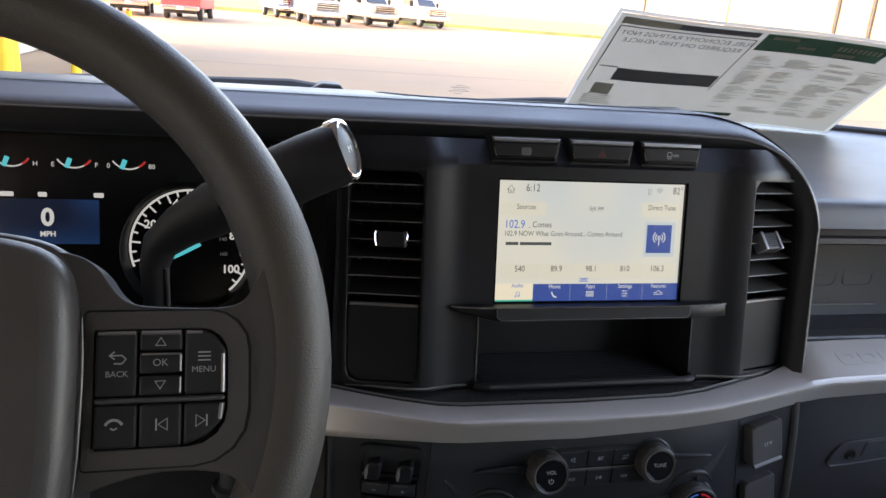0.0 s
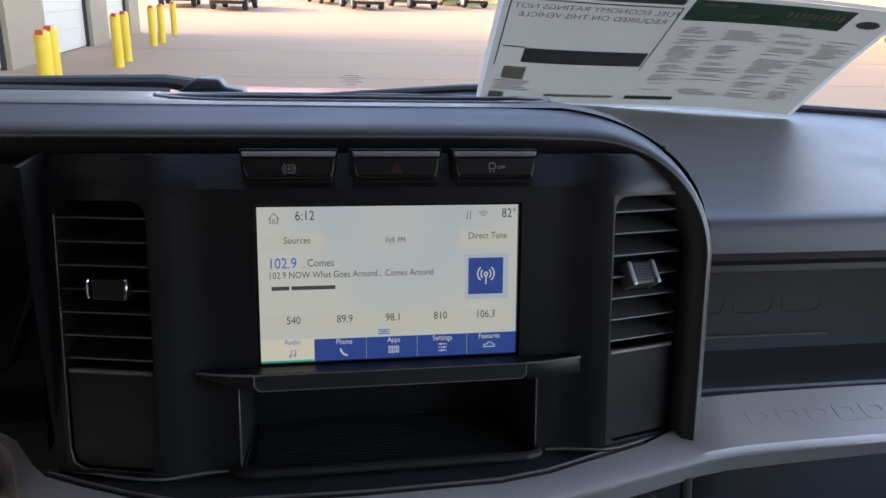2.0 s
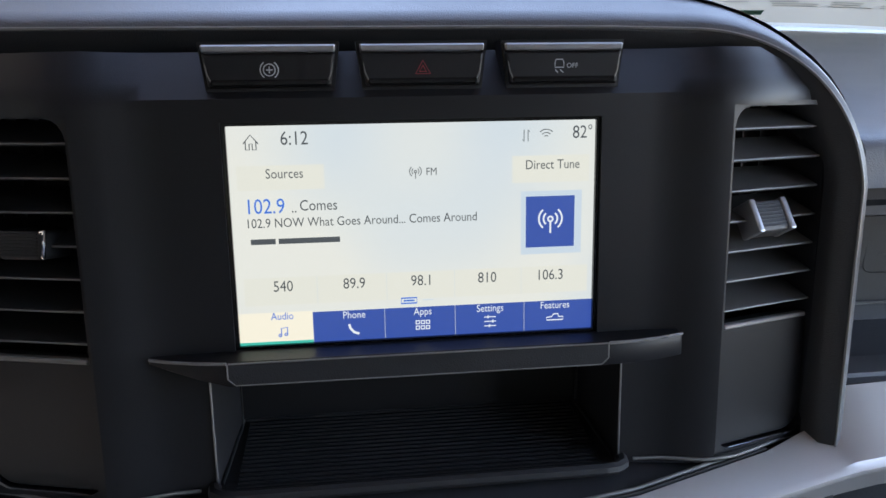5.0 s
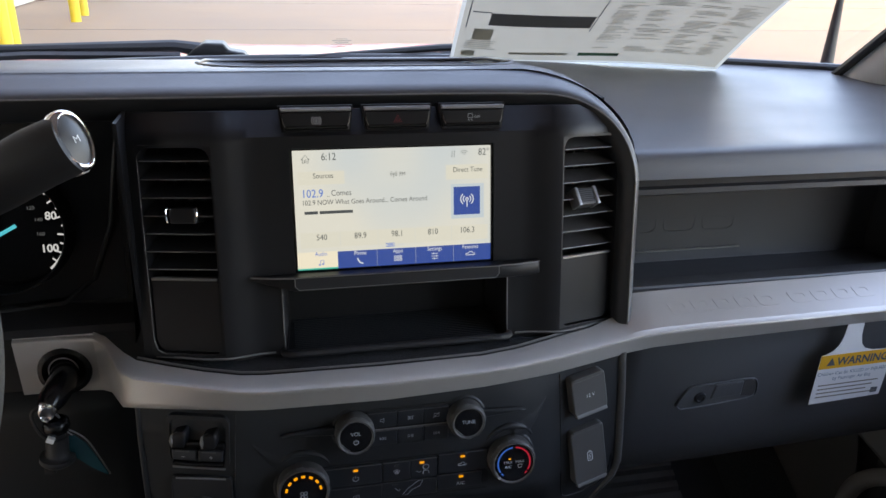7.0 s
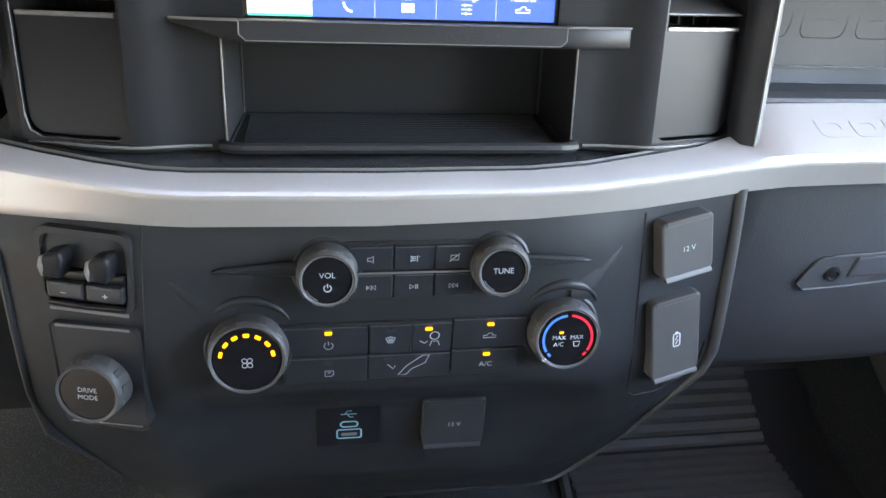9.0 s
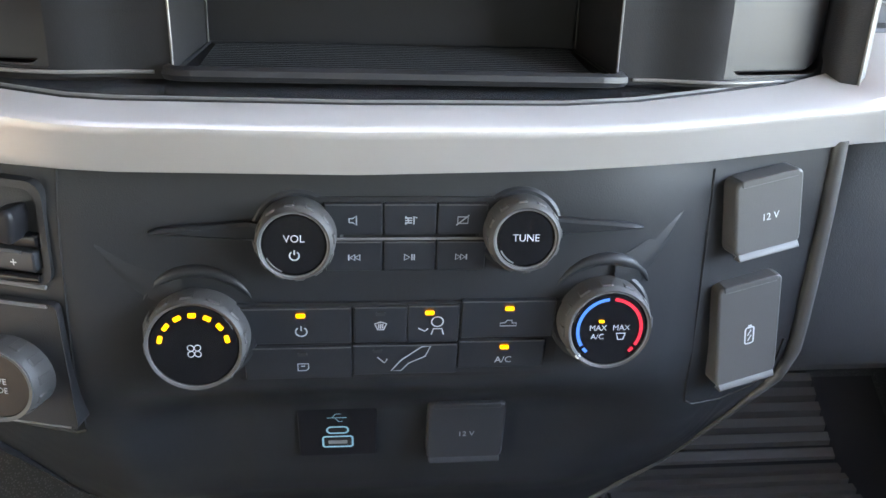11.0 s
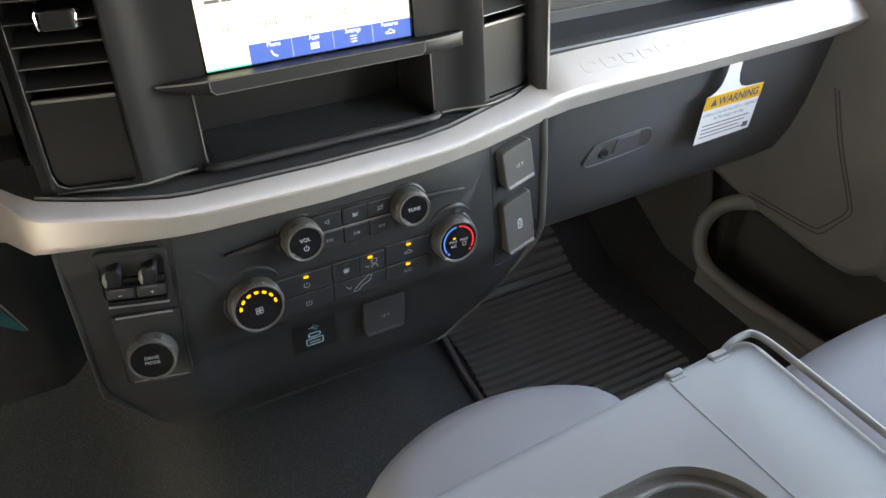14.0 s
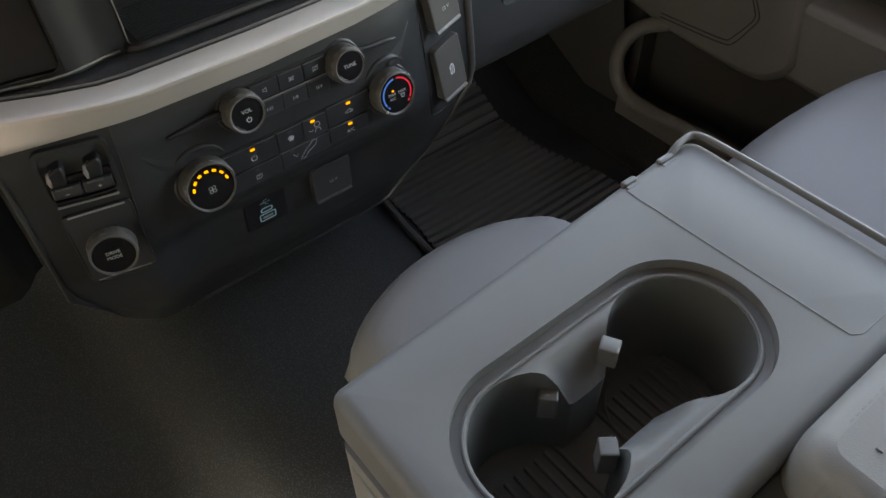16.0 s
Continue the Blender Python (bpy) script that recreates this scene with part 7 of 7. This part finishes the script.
def sheet(s, t, off=0.0):
    """s: from the upper left to the right; t: downwards; off: towards the cab."""
    p = (PUL * (1 - s) + PUR * s) * (1 - t) + (PLL * (1 - s) + PLR * s) * t
    n = (PLL - PUL).cross(PUR - PUL).normalized()
    n = n if n.y < 0 else -n
    return p + n * (off - 0.012 * math.sin(math.pi * t) * 0.3 + 0.004 * math.sin(5 * s + 1))


ps = thing("window_sticker", PLL, "white and green price sheet in a clear sleeve on the windscreen", "price sheet")


def sheet_part(name, s0, s1, t0, t1, m, off, n=10, k=6, parent=ps, label=""):
    return part(name, loft([[sheet(s0 + (s1 - s0) * i / n, t0 + (t1 - t0) * j / k, off) for i in range(n + 1)] for j in range(k + 1)]), m, parent, label)


for s0_, s1_, t0_, t1_ in ((-0.008, 1.008, -0.024, 0.006), (-0.008, 1.008, 0.992, 1.018), (-0.008, 0.006, 0.006, 0.992), (0.994, 1.008, 0.006, 0.992)):
    sheet_part("clear_sleeve", s0_, s1_, t0_, t1_, "sleeve", -0.0004, 12, 6)
page = sheet_part("page", 0.006, 0.994, 0.006, 0.992, "paper", 0.0, 16, 8)


def sheet_text(s_, s0, t0, size, m, rot=0.0):
    o, ex = sheet(s0, t0, 0.0022), (sheet(s0 + 0.02, t0, 0.0022) - sheet(s0 - 0.02, t0, 0.0022)).normalized()
    ey = (sheet(s0, t0 - 0.02, 0.0022) - sheet(s0, t0 + 0.02, 0.0022)).normalized()
    ez = ex.cross(ey).normalized()
    mm = Matrix((ex, ey, ez)).transposed().to_4x4()
    mm.translation = o
    part("lettering", text(s_, size, mm @ Matrix.Diagonal((-1, 1, 1, 1))), m, page, smooth=0)


def bar(s0, s1, t0, t1, m="ink", off=0.0010):
    sheet_part("printed_bar", s0, s1, t0, t1, m, off, 6, 1, page)


bar(0.20, 0.455, 0.035, 0.085)
bar(0.02, 0.20, 0.03, 0.09, "inkgrey")
bar(0.475, 0.885, 0.035, 0.205, "green")
sheet_text("FUEL ECONOMY RATINGS NOT", 0.245, 0.150, 0.0122, "ink")
sheet_text("REQUIRED ON THIS VEHICLE", 0.245, 0.215, 0.0122, "ink")
bar(0.10, 0.455, 0.50, 0.625)
bar(0.035, 0.10, 0.49, 0.50)
for s0 in (0.022, 0.458):
    bar(s0, s0 + 0.004, 0.11, 0.66)
bar(0.022, 0.460, 0.105, 0.115)
bar(0.50, 0.585, 0.055, 0.080, "paper", 0.0018)
for k in range(9):
    bar(0.725 + 0.0165 * k, 0.736 + 0.0165 * k, 0.080, 0.125, "paper", 0.0018)
bar(0.73, 0.80, 0.150, 0.185, "inkgrey", 0.0018)
bar(0.60, 0.66, 0.125, 0.150, "inkgrey", 0.0018)
part("badge", loft([[sheet(0.938 + 0.030 * r * math.cos(a), 0.125 + 0.034 * r * math.sin(a), 0.0016) for a in [math.tau * i / 20 for i in range(20)]] for r in (0.02, 1.0)], True), "ink", page)
bar(0.47, 0.565, 0.895, 0.93, "green")
bar(0.565, 0.62, 0.895, 0.93, "green")
bar(0.21, 0.43, 0.90, 0.925, "inkgrey")
bar(0.03, 0.08, 0.90, 0.96, "inkgrey")
bar(0.055, 0.125, 0.665, 0.78, "inkgrey")
rnd = random.Random(7)
for col0, col1 in ((0.50, 0.60), (0.615, 0.74), (0.755, 0.87), (0.88, 0.975)):
    t0 = 0.25 + rnd.random() * 0.02
    while t0 < 0.86:
        if rnd.random() < 0.72:
            a = col0 + rnd.random() * 0.015
            bar(a, a + (col1 - a) * (0.4 + 0.6 * rnd.random()), t0, t0 + 0.007, "inkgrey")
        t0 += 0.0155
for t0 in (0.79, 0.81, 0.83, 0.85, 0.87):
    bar(0.035, 0.035 + 0.09 + 0.03 * rnd.random(), t0, t0 + 0.009, "inkgrey")
small = thing("glass_marking", (0.06, 0.53, 1.61), "small grey safety marking etched on the windscreen", "marking")
for i, (w_, z_) in enumerate(((0.008, 1.641), (0.014, 1.638), (0.010, 1.635), (0.015, 1.632), (0.006, 1.628))):
    part("bar", loft([[(0.0 - w_, glass_y(0.04, z_) - 0.003, z_), (0.0 + w_, glass_y(0.04, z_) - 0.003, z_)], [(0.0 - w_, glass_y(0.04, z_ + 0.0009) - 0.003, z_ + 0.0009), (0.0 + w_, glass_y(0.04, z_ + 0.0009) - 0.003, z_ + 0.0009)]]), "inkgrey", small, smooth=0)

# ---- warning tag on the glovebox ----
tag = thing("warning_tag", (0.54, 0.0, 1.31), "white card warning tag with an orange heading", "warning tag")
gm = frame_at((0.469, 0.003, 1.304), -2, 2)
part("card", prism([(0.0, 0.0), (0.094, 0.002), (0.096, 0.064), (0.066, 0.0650), (0.055, 0.0685), (0.049, 0.0750), (0.0455, 0.086), (0.044, 0.108), (0.024, 0.108), (0.0225, 0.086), (0.0195, 0.0755), (0.0145, 0.0690), (0.006, 0.0650), (0.0, 0.064)], 0.0, 0.0006, gm), "white", tag)
part("heading", prism([(0.0, 0.0465), (0.0955, 0.0460), (0.096, 0.064), (0.0, 0.064)], 0.0007, 0.0010, gm), "orange", tag, "orange heading band")
part("lettering", text("WARNING", 0.0140, gm @ T(0.056, 0.0545, 0.0013), bold=0.0004), "ink", tag, smooth=0)
part("triangle", flat([(0.009, 0.0505), (0.020, 0.0505), (0.0145, 0.0610)], gm, 0.0013), "ink", tag, smooth=0)
part("lettering", text("Children Can Be KILLED or INJURED", 0.0060, gm @ T(0.0475, 0.0395, 0.0011)), "ui_bluetext_ink", tag, smooth=0)
part("lettering", text("by Passenger Air Bag", 0.0060, gm @ T(0.0475, 0.0325, 0.0011)), "ui_bluetext_ink", tag, smooth=0)
for k in range(4):
    y = 0.0235 - k * 0.0052
    part("text_line", prism([(0.006, y), (0.086 - 0.007 * (k % 3), y), (0.086 - 0.007 * (k % 3), y + 0.0014), (0.006, y + 0.0014)], 0.0007, 0.0009, gm), "inkgrey", tag)
part("small_mark", prism([(0.080, 0.006), (0.089, 0.006), (0.089, 0.013), (0.080, 0.013)], 0.0007, 0.0009, gm), "ink", tag)

# ---- fold-down console ----
CZ = 1.395
con = thing("center_console", (0.02, -0.43, 1.30), "grey plastic fold-down console with two cup holders", "console")
RC, LC, RR = (0.0440, -0.4355), (-0.0655, -0.4360), 0.0435
hole = []
neck = 0.0185
for (cx, cy), sgn in ((RC, 1), (LC, -1)):
    a0 = math.degrees(math.asin(neck / RR)) + 1
    hole += arc(cx, cy, RR, (180 - a0) if sgn > 0 else -a0, (-180 + a0) if sgn > 0 else (-360 + a0), 28)
soft = []
for k, p in enumerate(hole):
    n_ = len(hole)
    q = [Vector(hole[(k + d) % n_]) for d in (-1, 0, 1)]
    soft += [tuple(q[1])]
    if (q[2] - q[1]).length > 0.02:
        a, b = Vector(hole[k]), Vector(hole[(k + 1) % n_])
        mid = (a + b) / 2
        pull = Vector((0, 0.0008 if mid.y < RC[1] else -0.0008))
        soft += [tuple(a.lerp(b, f) + pull * math.sin(math.pi * f) ** 0.8) for f in (0.12, 0.25, 0.4, 0.5, 0.6, 0.75, 0.88)]
hole = soft[::-1]
stad = arc(0.0440, -0.4357, 0.0525, -90, 90, 36) + arc(-0.0655, -0.4357, 0.0525, 90, 270, 36)
outer = rrect(-0.1425, 0.1885, -0.521, -0.328, (0.012, 0.014, 0.016, 0.009), 6)
outer = [(x, y + (0.005 - 0.017 * (0.1885 - x) / 0.33 if y > -0.4 else 0.0)) for x, y in outer]
Mz = Matrix.Translation((0, 0, CZ))
top = holed(outer, [stad], -0.036, 0.0, Mz)
rim_edges = [e for e in top.edges if len(e.link_faces) == 2 and e.calc_face_angle(0) > radians(60) and all(v.co.z > CZ - 0.001 and (v.co.x < -0.125 or v.co.x > 0.175 or v.co.y > -0.362 or v.co.y < -0.505) for v in e.verts)]
bmesh.ops.bevel(top, geom=rim_edges, offset=0.0095, segments=5, profile=0.5, affect="EDGES", clamp_overlap=False)
hole_edges = [e for e in top.edges if len(e.link_faces) == 2 and e.calc_face_angle(0) > radians(60) and all(v.co.z > CZ - 0.001 for v in e.verts)]
bmesh.ops.bevel(top, geom=hole_edges, offset=0.0060, segments=5, profile=0.5, affect="EDGES", clamp_overlap=True)
part("top", top, "console", con, smooth=30)


def rim_z(x, y):
    """The rim round the cups, which dips as two tongues into the neck between them."""
    return CZ - 0.0075 - 0.036 * smoothstep(0.040, 0.012, abs(y - RC[1])) * smoothstep(0.036, 0.012, abs(x + 0.0107))


cup_rim = holed(arc(0.0440, -0.4357, 0.0523, -90, 90, 36) + arc(-0.0655, -0.4357, 0.0523, 90, 270, 36), [hole], 0.0, 0.0)
bmesh.ops.delete(cup_rim, geom=[f for f in cup_rim.faces if f.normal.z < -0.5 or f.calc_area() < 1e-10], context="FACES")
bmesh.ops.remove_doubles(cup_rim, verts=cup_rim.verts, dist=1e-5)
for _ in range(3):
    bmesh.ops.subdivide_edges(cup_rim, edges=[e for e in cup_rim.edges if e.calc_length() > 0.006], cuts=1, use_grid_fill=True)
    bmesh.ops.triangulate(cup_rim, faces=[f for f in cup_rim.faces if len(f.verts) > 3])
for vert in cup_rim.verts:
    vert.co.z = rim_z(vert.co.x, vert.co.y)
part("cup_rim", cup_rim, "console", con, "recessed rim round the cup holders", smooth=60)
part("rim_bead", tube([(x, y, CZ - 0.0072) for x, y in arc(0.0440, -0.4357, 0.0452, -90, 90, 24) + arc(-0.0655, -0.4357, 0.0452, 90, 270, 24)], 0.0016, 8, True), "console", con)
part("cup_wall", loft([[(x, y, rim_z(x, y)) for x, y in hole], [(x, y, CZ - 0.092) for x, y in hole]], True), "cup", con, "dark cup holder well", smooth=60)
fl = part("cup_floor", flat(hole, Matrix.Translation((0, 0, CZ - 0.091))), "cup", con)
for k in range(9):
    xx = -0.096 + k * 0.0085
    part("floor_rib", box(xx - 0.0012, xx + 0.0012, -0.462, -0.412, CZ - 0.0915, CZ - 0.0885, 0.0005, 1), "cup", fl)
    part("floor_rib", box(xx + 0.106, xx + 0.1084, -0.462, -0.412, CZ - 0.0915, CZ - 0.0885, 0.0005, 1), "cup", fl)
part("floor_ring", tube([(RC[0] + 0.034 * math.cos(t), RC[1] + 0.034 * math.sin(t), CZ - 0.089) for t in [math.tau * i / 32 for i in range(32)]], 0.0012, 6, True), "console", fl)
for cx, cy, a, z1, z0 in ((0.0080, -0.4130, 30, -0.010, -0.026), (-0.0355, -0.4075, 43, -0.025, -0.046), (-0.0325, -0.4525, -38, -0.028, -0.050)):
    part("cup_grip", box(-0.0055, 0.0055, -0.006, 0.006, z0, z1, 0.0012, 2, Matrix.Translation((cx, cy, CZ)) @ Matrix.Rotation(radians(a), 4, "Z")), "console", con)
part("tray_rail", tube(flowing([(0.1580, -0.3305, CZ - 0.0005), (0.164, -0.3290, CZ + 0.0030), (0.176, -0.3275, CZ + 0.0036), (0.1860, -0.3285, CZ + 0.0040), (0.1890, -0.345, CZ + 0.0042), (0.1905, -0.43, CZ + 0.0042), (0.1915, -0.52, CZ + 0.0038)]), 0.0026, 12), "console", con, smooth=70)
for xx, ww in ((0.1130, 0.0065), (0.1510, 0.0075)):
    part("rail_hook", box(xx - ww, xx + ww, -0.3335, -0.3285, CZ - 0.002, CZ + 0.0022, 0.0016, 3), "console", con, smooth=60)
    part("hook_slot", box(xx - ww * 0.9, xx + ww * 0.9, -0.3365, -0.3335, CZ - 0.001, CZ + 0.0005, 0.0004, 1), "cup", con)
part("tray_line", tube([(0.1050, -0.336, CZ + 0.0002), (0.1085, -0.42, CZ + 0.0002), (0.1120, -0.500, CZ + 0.0002), (0.1185, -0.5040, CZ + 0.0001), (0.186, -0.505, CZ + 0.0001)], 0.00035, 6), "vinyl", con)
body = holed(rrect(-0.1450, 0.180, -0.64, -0.348, 0.010, 6), [arc(0.0440, -0.4357, 0.0490, -90, 90, 16) + arc(-0.0655, -0.4357, 0.0490, 90, 270, 16)], 1.155, CZ - 0.038)
bevel_edges = [e for e in body.edges if len(e.link_faces) == 2 and e.calc_face_angle(0) > radians(60) and all(v.co.z > CZ - 0.039 and (v.co.x < -0.119 or v.co.x > 0.10 or v.co.y > -0.36 or v.co.y < -0.6) for v in e.verts)]
bmesh.ops.bevel(body, geom=bevel_edges, offset=0.016, segments=4, profile=0.5, affect="EDGES", clamp_overlap=True)
part("upholstered_back", body, "vinyl", con, "grey vinyl under-padding", smooth=60)
part("back_seam", tube([(-0.1420, -0.352, 1.341), (-0.1450, -0.365, 1.3410), (-0.1452, -0.45, 1.3410), (-0.1452, -0.6, 1.3410)], 0.0014, 6), "vinyl", con)
part("hinge_gap", box(-0.146, 0.188, -0.548, -0.521, 1.33, 1.376, 0.004, 2), "cup", con)

rest = thing("armrest_pad", (0.11, -0.65, 1.36), "grey vinyl armrest pad with dark grey stitching", "armrest")
pad_o = rrect(0.010, 0.200, -0.80, -0.5200, (0.02, 0.02, 0.018, 0.022), 6)
part("cushion", prism(pad_o, 1.345, 1.416, None, 0.014, 4), "vinyl", rest, smooth=60)
part("piping", tube([(x, y, 1.4145) for x, y in rrect(0.024, 0.186, -0.786, -0.5340, 0.012, 5)], 0.0016, 6, True), "vinyl", rest)
for k in range(40):
    y = -0.548 - k * 0.0056
    part("stitch", tube([(0.0405, y, 1.4162), (0.0405, y - 0.0034, 1.4163)], 0.0007, 5), "stitch", rest)
    if k < 24:
        x = 0.044 + k * 0.0056
        part("stitch", tube([(x, -0.5325, 1.4152), (x + 0.0034, -0.5325, 1.4152)], 0.0007, 5), "stitch", rest)


# ---- seats ----
def cushion(rows_x, y0, y1, z0, ztop, crown, r, bow=0.0, low=0.25, tuck=0.0):
    """An upholstered block with a crowned, rounded top."""
    out = []
    n, k = 18, 22
    for i in range(n + 1):
        u = i / n
        row = []
        for j in range(k + 1):
            v = j / k
            yf = y1 - bow * abs(2 * u - 1) ** 2.3
            x, y = rows_x[0] + (rows_x[1] - rows_x[0]) * u, y0 + (yf - y0) * (1 - (1 - v) ** 1.6)
            ex = min(1.0, min(x - rows_x[0], rows_x[1] - x) / r)
            ey = min(1.0, (yf - y) / r)
            e = max(0.0, 1 - (1 - ex) ** 2) ** 0.5 * max(0.0, 1 - (1 - ey) ** 2) ** 0.5
            row.append((x, y, z0 + (ztop - z0) * (low + (1 - low) * e) + crown * math.sin(math.pi * u) * e))
        out.append(row)
    bm = loft(out)
    made = bmesh.ops.extrude_edge_only(bm, edges=[e for e in bm.edges if e.is_boundary])
    for q in made["geom"]:
        if isinstance(q, bmesh.types.BMVert):
            q.co.z = z0
            q.co.x += tuck if q.co.x < (rows_x[0] + rows_x[1]) / 2 else -tuck
            q.co.y -= tuck
    return bm


cs = thing("jump_seat", (0.03, -0.4, 1.0), "grey vinyl jump seat cushion under the console", "seat")
part("cushion", cushion((-0.072, 0.200), -0.75, -0.160, 1.135, 1.237, 0.005, 0.034, 0.052, 0.55, 0.015), "vinyl", cs, smooth=70)
part("seam", tube([(-0.03, -0.285, 1.2385), (0.02, -0.280, 1.2415), (0.12, -0.283, 1.2415)], 0.0015, 6), "vinyl", cs)
part("base", box(-0.02, 0.15, -0.7, -0.30, 0.95, 1.145, 0.02), "cup", cs)
pst = thing("passenger_seat", (0.5, -0.5, 1.0), "grey vinyl passenger seat cushion with rounded front", "seat")
part("cushion", cushion((0.255, 0.735), -0.90, -0.225, 1.02, 1.235, 0.022, 0.085, 0.03), "vinyl", pst, smooth=70)
part("base", box(0.29, 0.70, -0.85, -0.32, 0.95, 1.04, 0.02), "cup", pst)
part("backrest", prism(rrect(0.26, 0.73, 1.15, 1.85, 0.07), 0.0, 0.16, Matrix.Translation((0, -0.93, 0)) @ Matrix.Rotation(radians(90 + 12), 4, "X") @ Matrix.Translation((0, -0.2, -0.25)), 0.04, 4), "vinyl", pst, smooth=60)

# ---- passenger door ----
door = thing("passenger_door", (0.78, -0.3, 1.0), "warm grey moulded door panel with a map pocket", "door")
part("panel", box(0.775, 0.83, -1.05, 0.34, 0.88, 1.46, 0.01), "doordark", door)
part("outer_skin", box(0.86, 0.90, -1.05, 0.34, 0.85, 1.44, 0.01), "redpaint", door)
pod = [(0.20, 1.47), (0.20, 1.13), (0.12, 1.115)] + rounded([(0.12, 1.112), (0.05, 1.102), (-0.10, 1.092), (-0.140, 1.110), (-0.170, 1.148), (-0.145, 1.25)])[2:-9] + [(-0.142, 1.25), (-0.105, 1.34), (-0.085, 1.47)]
YZ = Matrix(((0, 0, 1, 0), (1, 0, 0, 0), (0, 1, 0, 0), (0, 0, 0, 1)))
part("speaker_pod", prism(pod[::-1], 0.700, 0.79, YZ, 0.014, 3), "door", door, "warm grey speaker pod", smooth=60)
for inset in (0.0, 0.0065):
    groove = flowing([(0.6996, -0.010 + inset, 1.335), (0.6996, -0.042 + inset, 1.267), (0.6996, -0.086 + inset, 1.200), (0.6996, -0.090 + inset, 1.188), (0.6996, -0.080 + inset, 1.170), (0.6996, -0.062 + inset, 1.137 + inset), (0.6996, -0.050, 1.131 + inset), (0.6996, 0.011, 1.127 + inset), (0.6996, 0.070, 1.124 + inset)], 2)
    part("pod_groove", tube(groove, 0.0009, 6), "doordark", door)
part("pocket_rim", tube(flowing([(0.745, 0.02, 1.125), (0.712, 0.055, 1.115), (0.695, 0.095, 1.100), (0.688, 0.124, 1.060), (0.686, 0.130, 1.010), (0.686, 0.105, 0.968), (0.686, 0.04, 0.964), (0.686, -0.05, 0.972), (0.686, -0.121, 0.98), (0.686, -0.5, 0.995), (0.686, -0.9, 1.0)]), 0.0125, 14), "door", door, smooth=80)
part("pocket_wall", box(0.680, 0.700, -0.95, 0.112, 0.88, 0.966, 0.006), "door", door)
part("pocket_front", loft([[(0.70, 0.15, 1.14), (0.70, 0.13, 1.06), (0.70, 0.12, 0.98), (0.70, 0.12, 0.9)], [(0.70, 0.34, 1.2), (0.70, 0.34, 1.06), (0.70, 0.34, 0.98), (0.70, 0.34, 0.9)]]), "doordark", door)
part("armrest", prism([(-0.105, 1.235), (-0.130, 1.120), (-0.20, 1.115), (-0.95, 1.14), (-0.95, 1.225), (-0.22, 1.232)], 0.705, 0.79, YZ, 0.012, 3), "door", door, "warm grey armrest", smooth=60)
part("pull_grip", tube([(0.742, -0.03, 1.405), (0.722, -0.075, 1.385), (0.715, -0.15, 1.352), (0.718, -0.3, 1.335), (0.73, -0.5, 1.33)], [0.018, 0.022, 0.022, 0.022, 0.02], 12), "padlow", door, "dark grab handle")
part("upper_trim", box(0.76, 0.80, -1.05, 0.20, 1.42, 1.475, 0.012, 3), "padlow", door)
part("lever_handle", box(0.735, 0.752, -0.05, -0.02, 1.388, 1.425, 0.004, 2), "silverd", door, "small silver door lever")
part("sill", box(0.70, 0.84, -1.1, 0.3, 0.86, 0.90, 0.01), "door", None, "grey door sill trim", kind="structure", category="sill")
part("side_kick_panel", box(0.74, 0.80, 0.12, 0.50, 0.9, 1.5, 0.02), "doordark", None, "dark kick panel beside the footwell", kind="structure", category="panel")
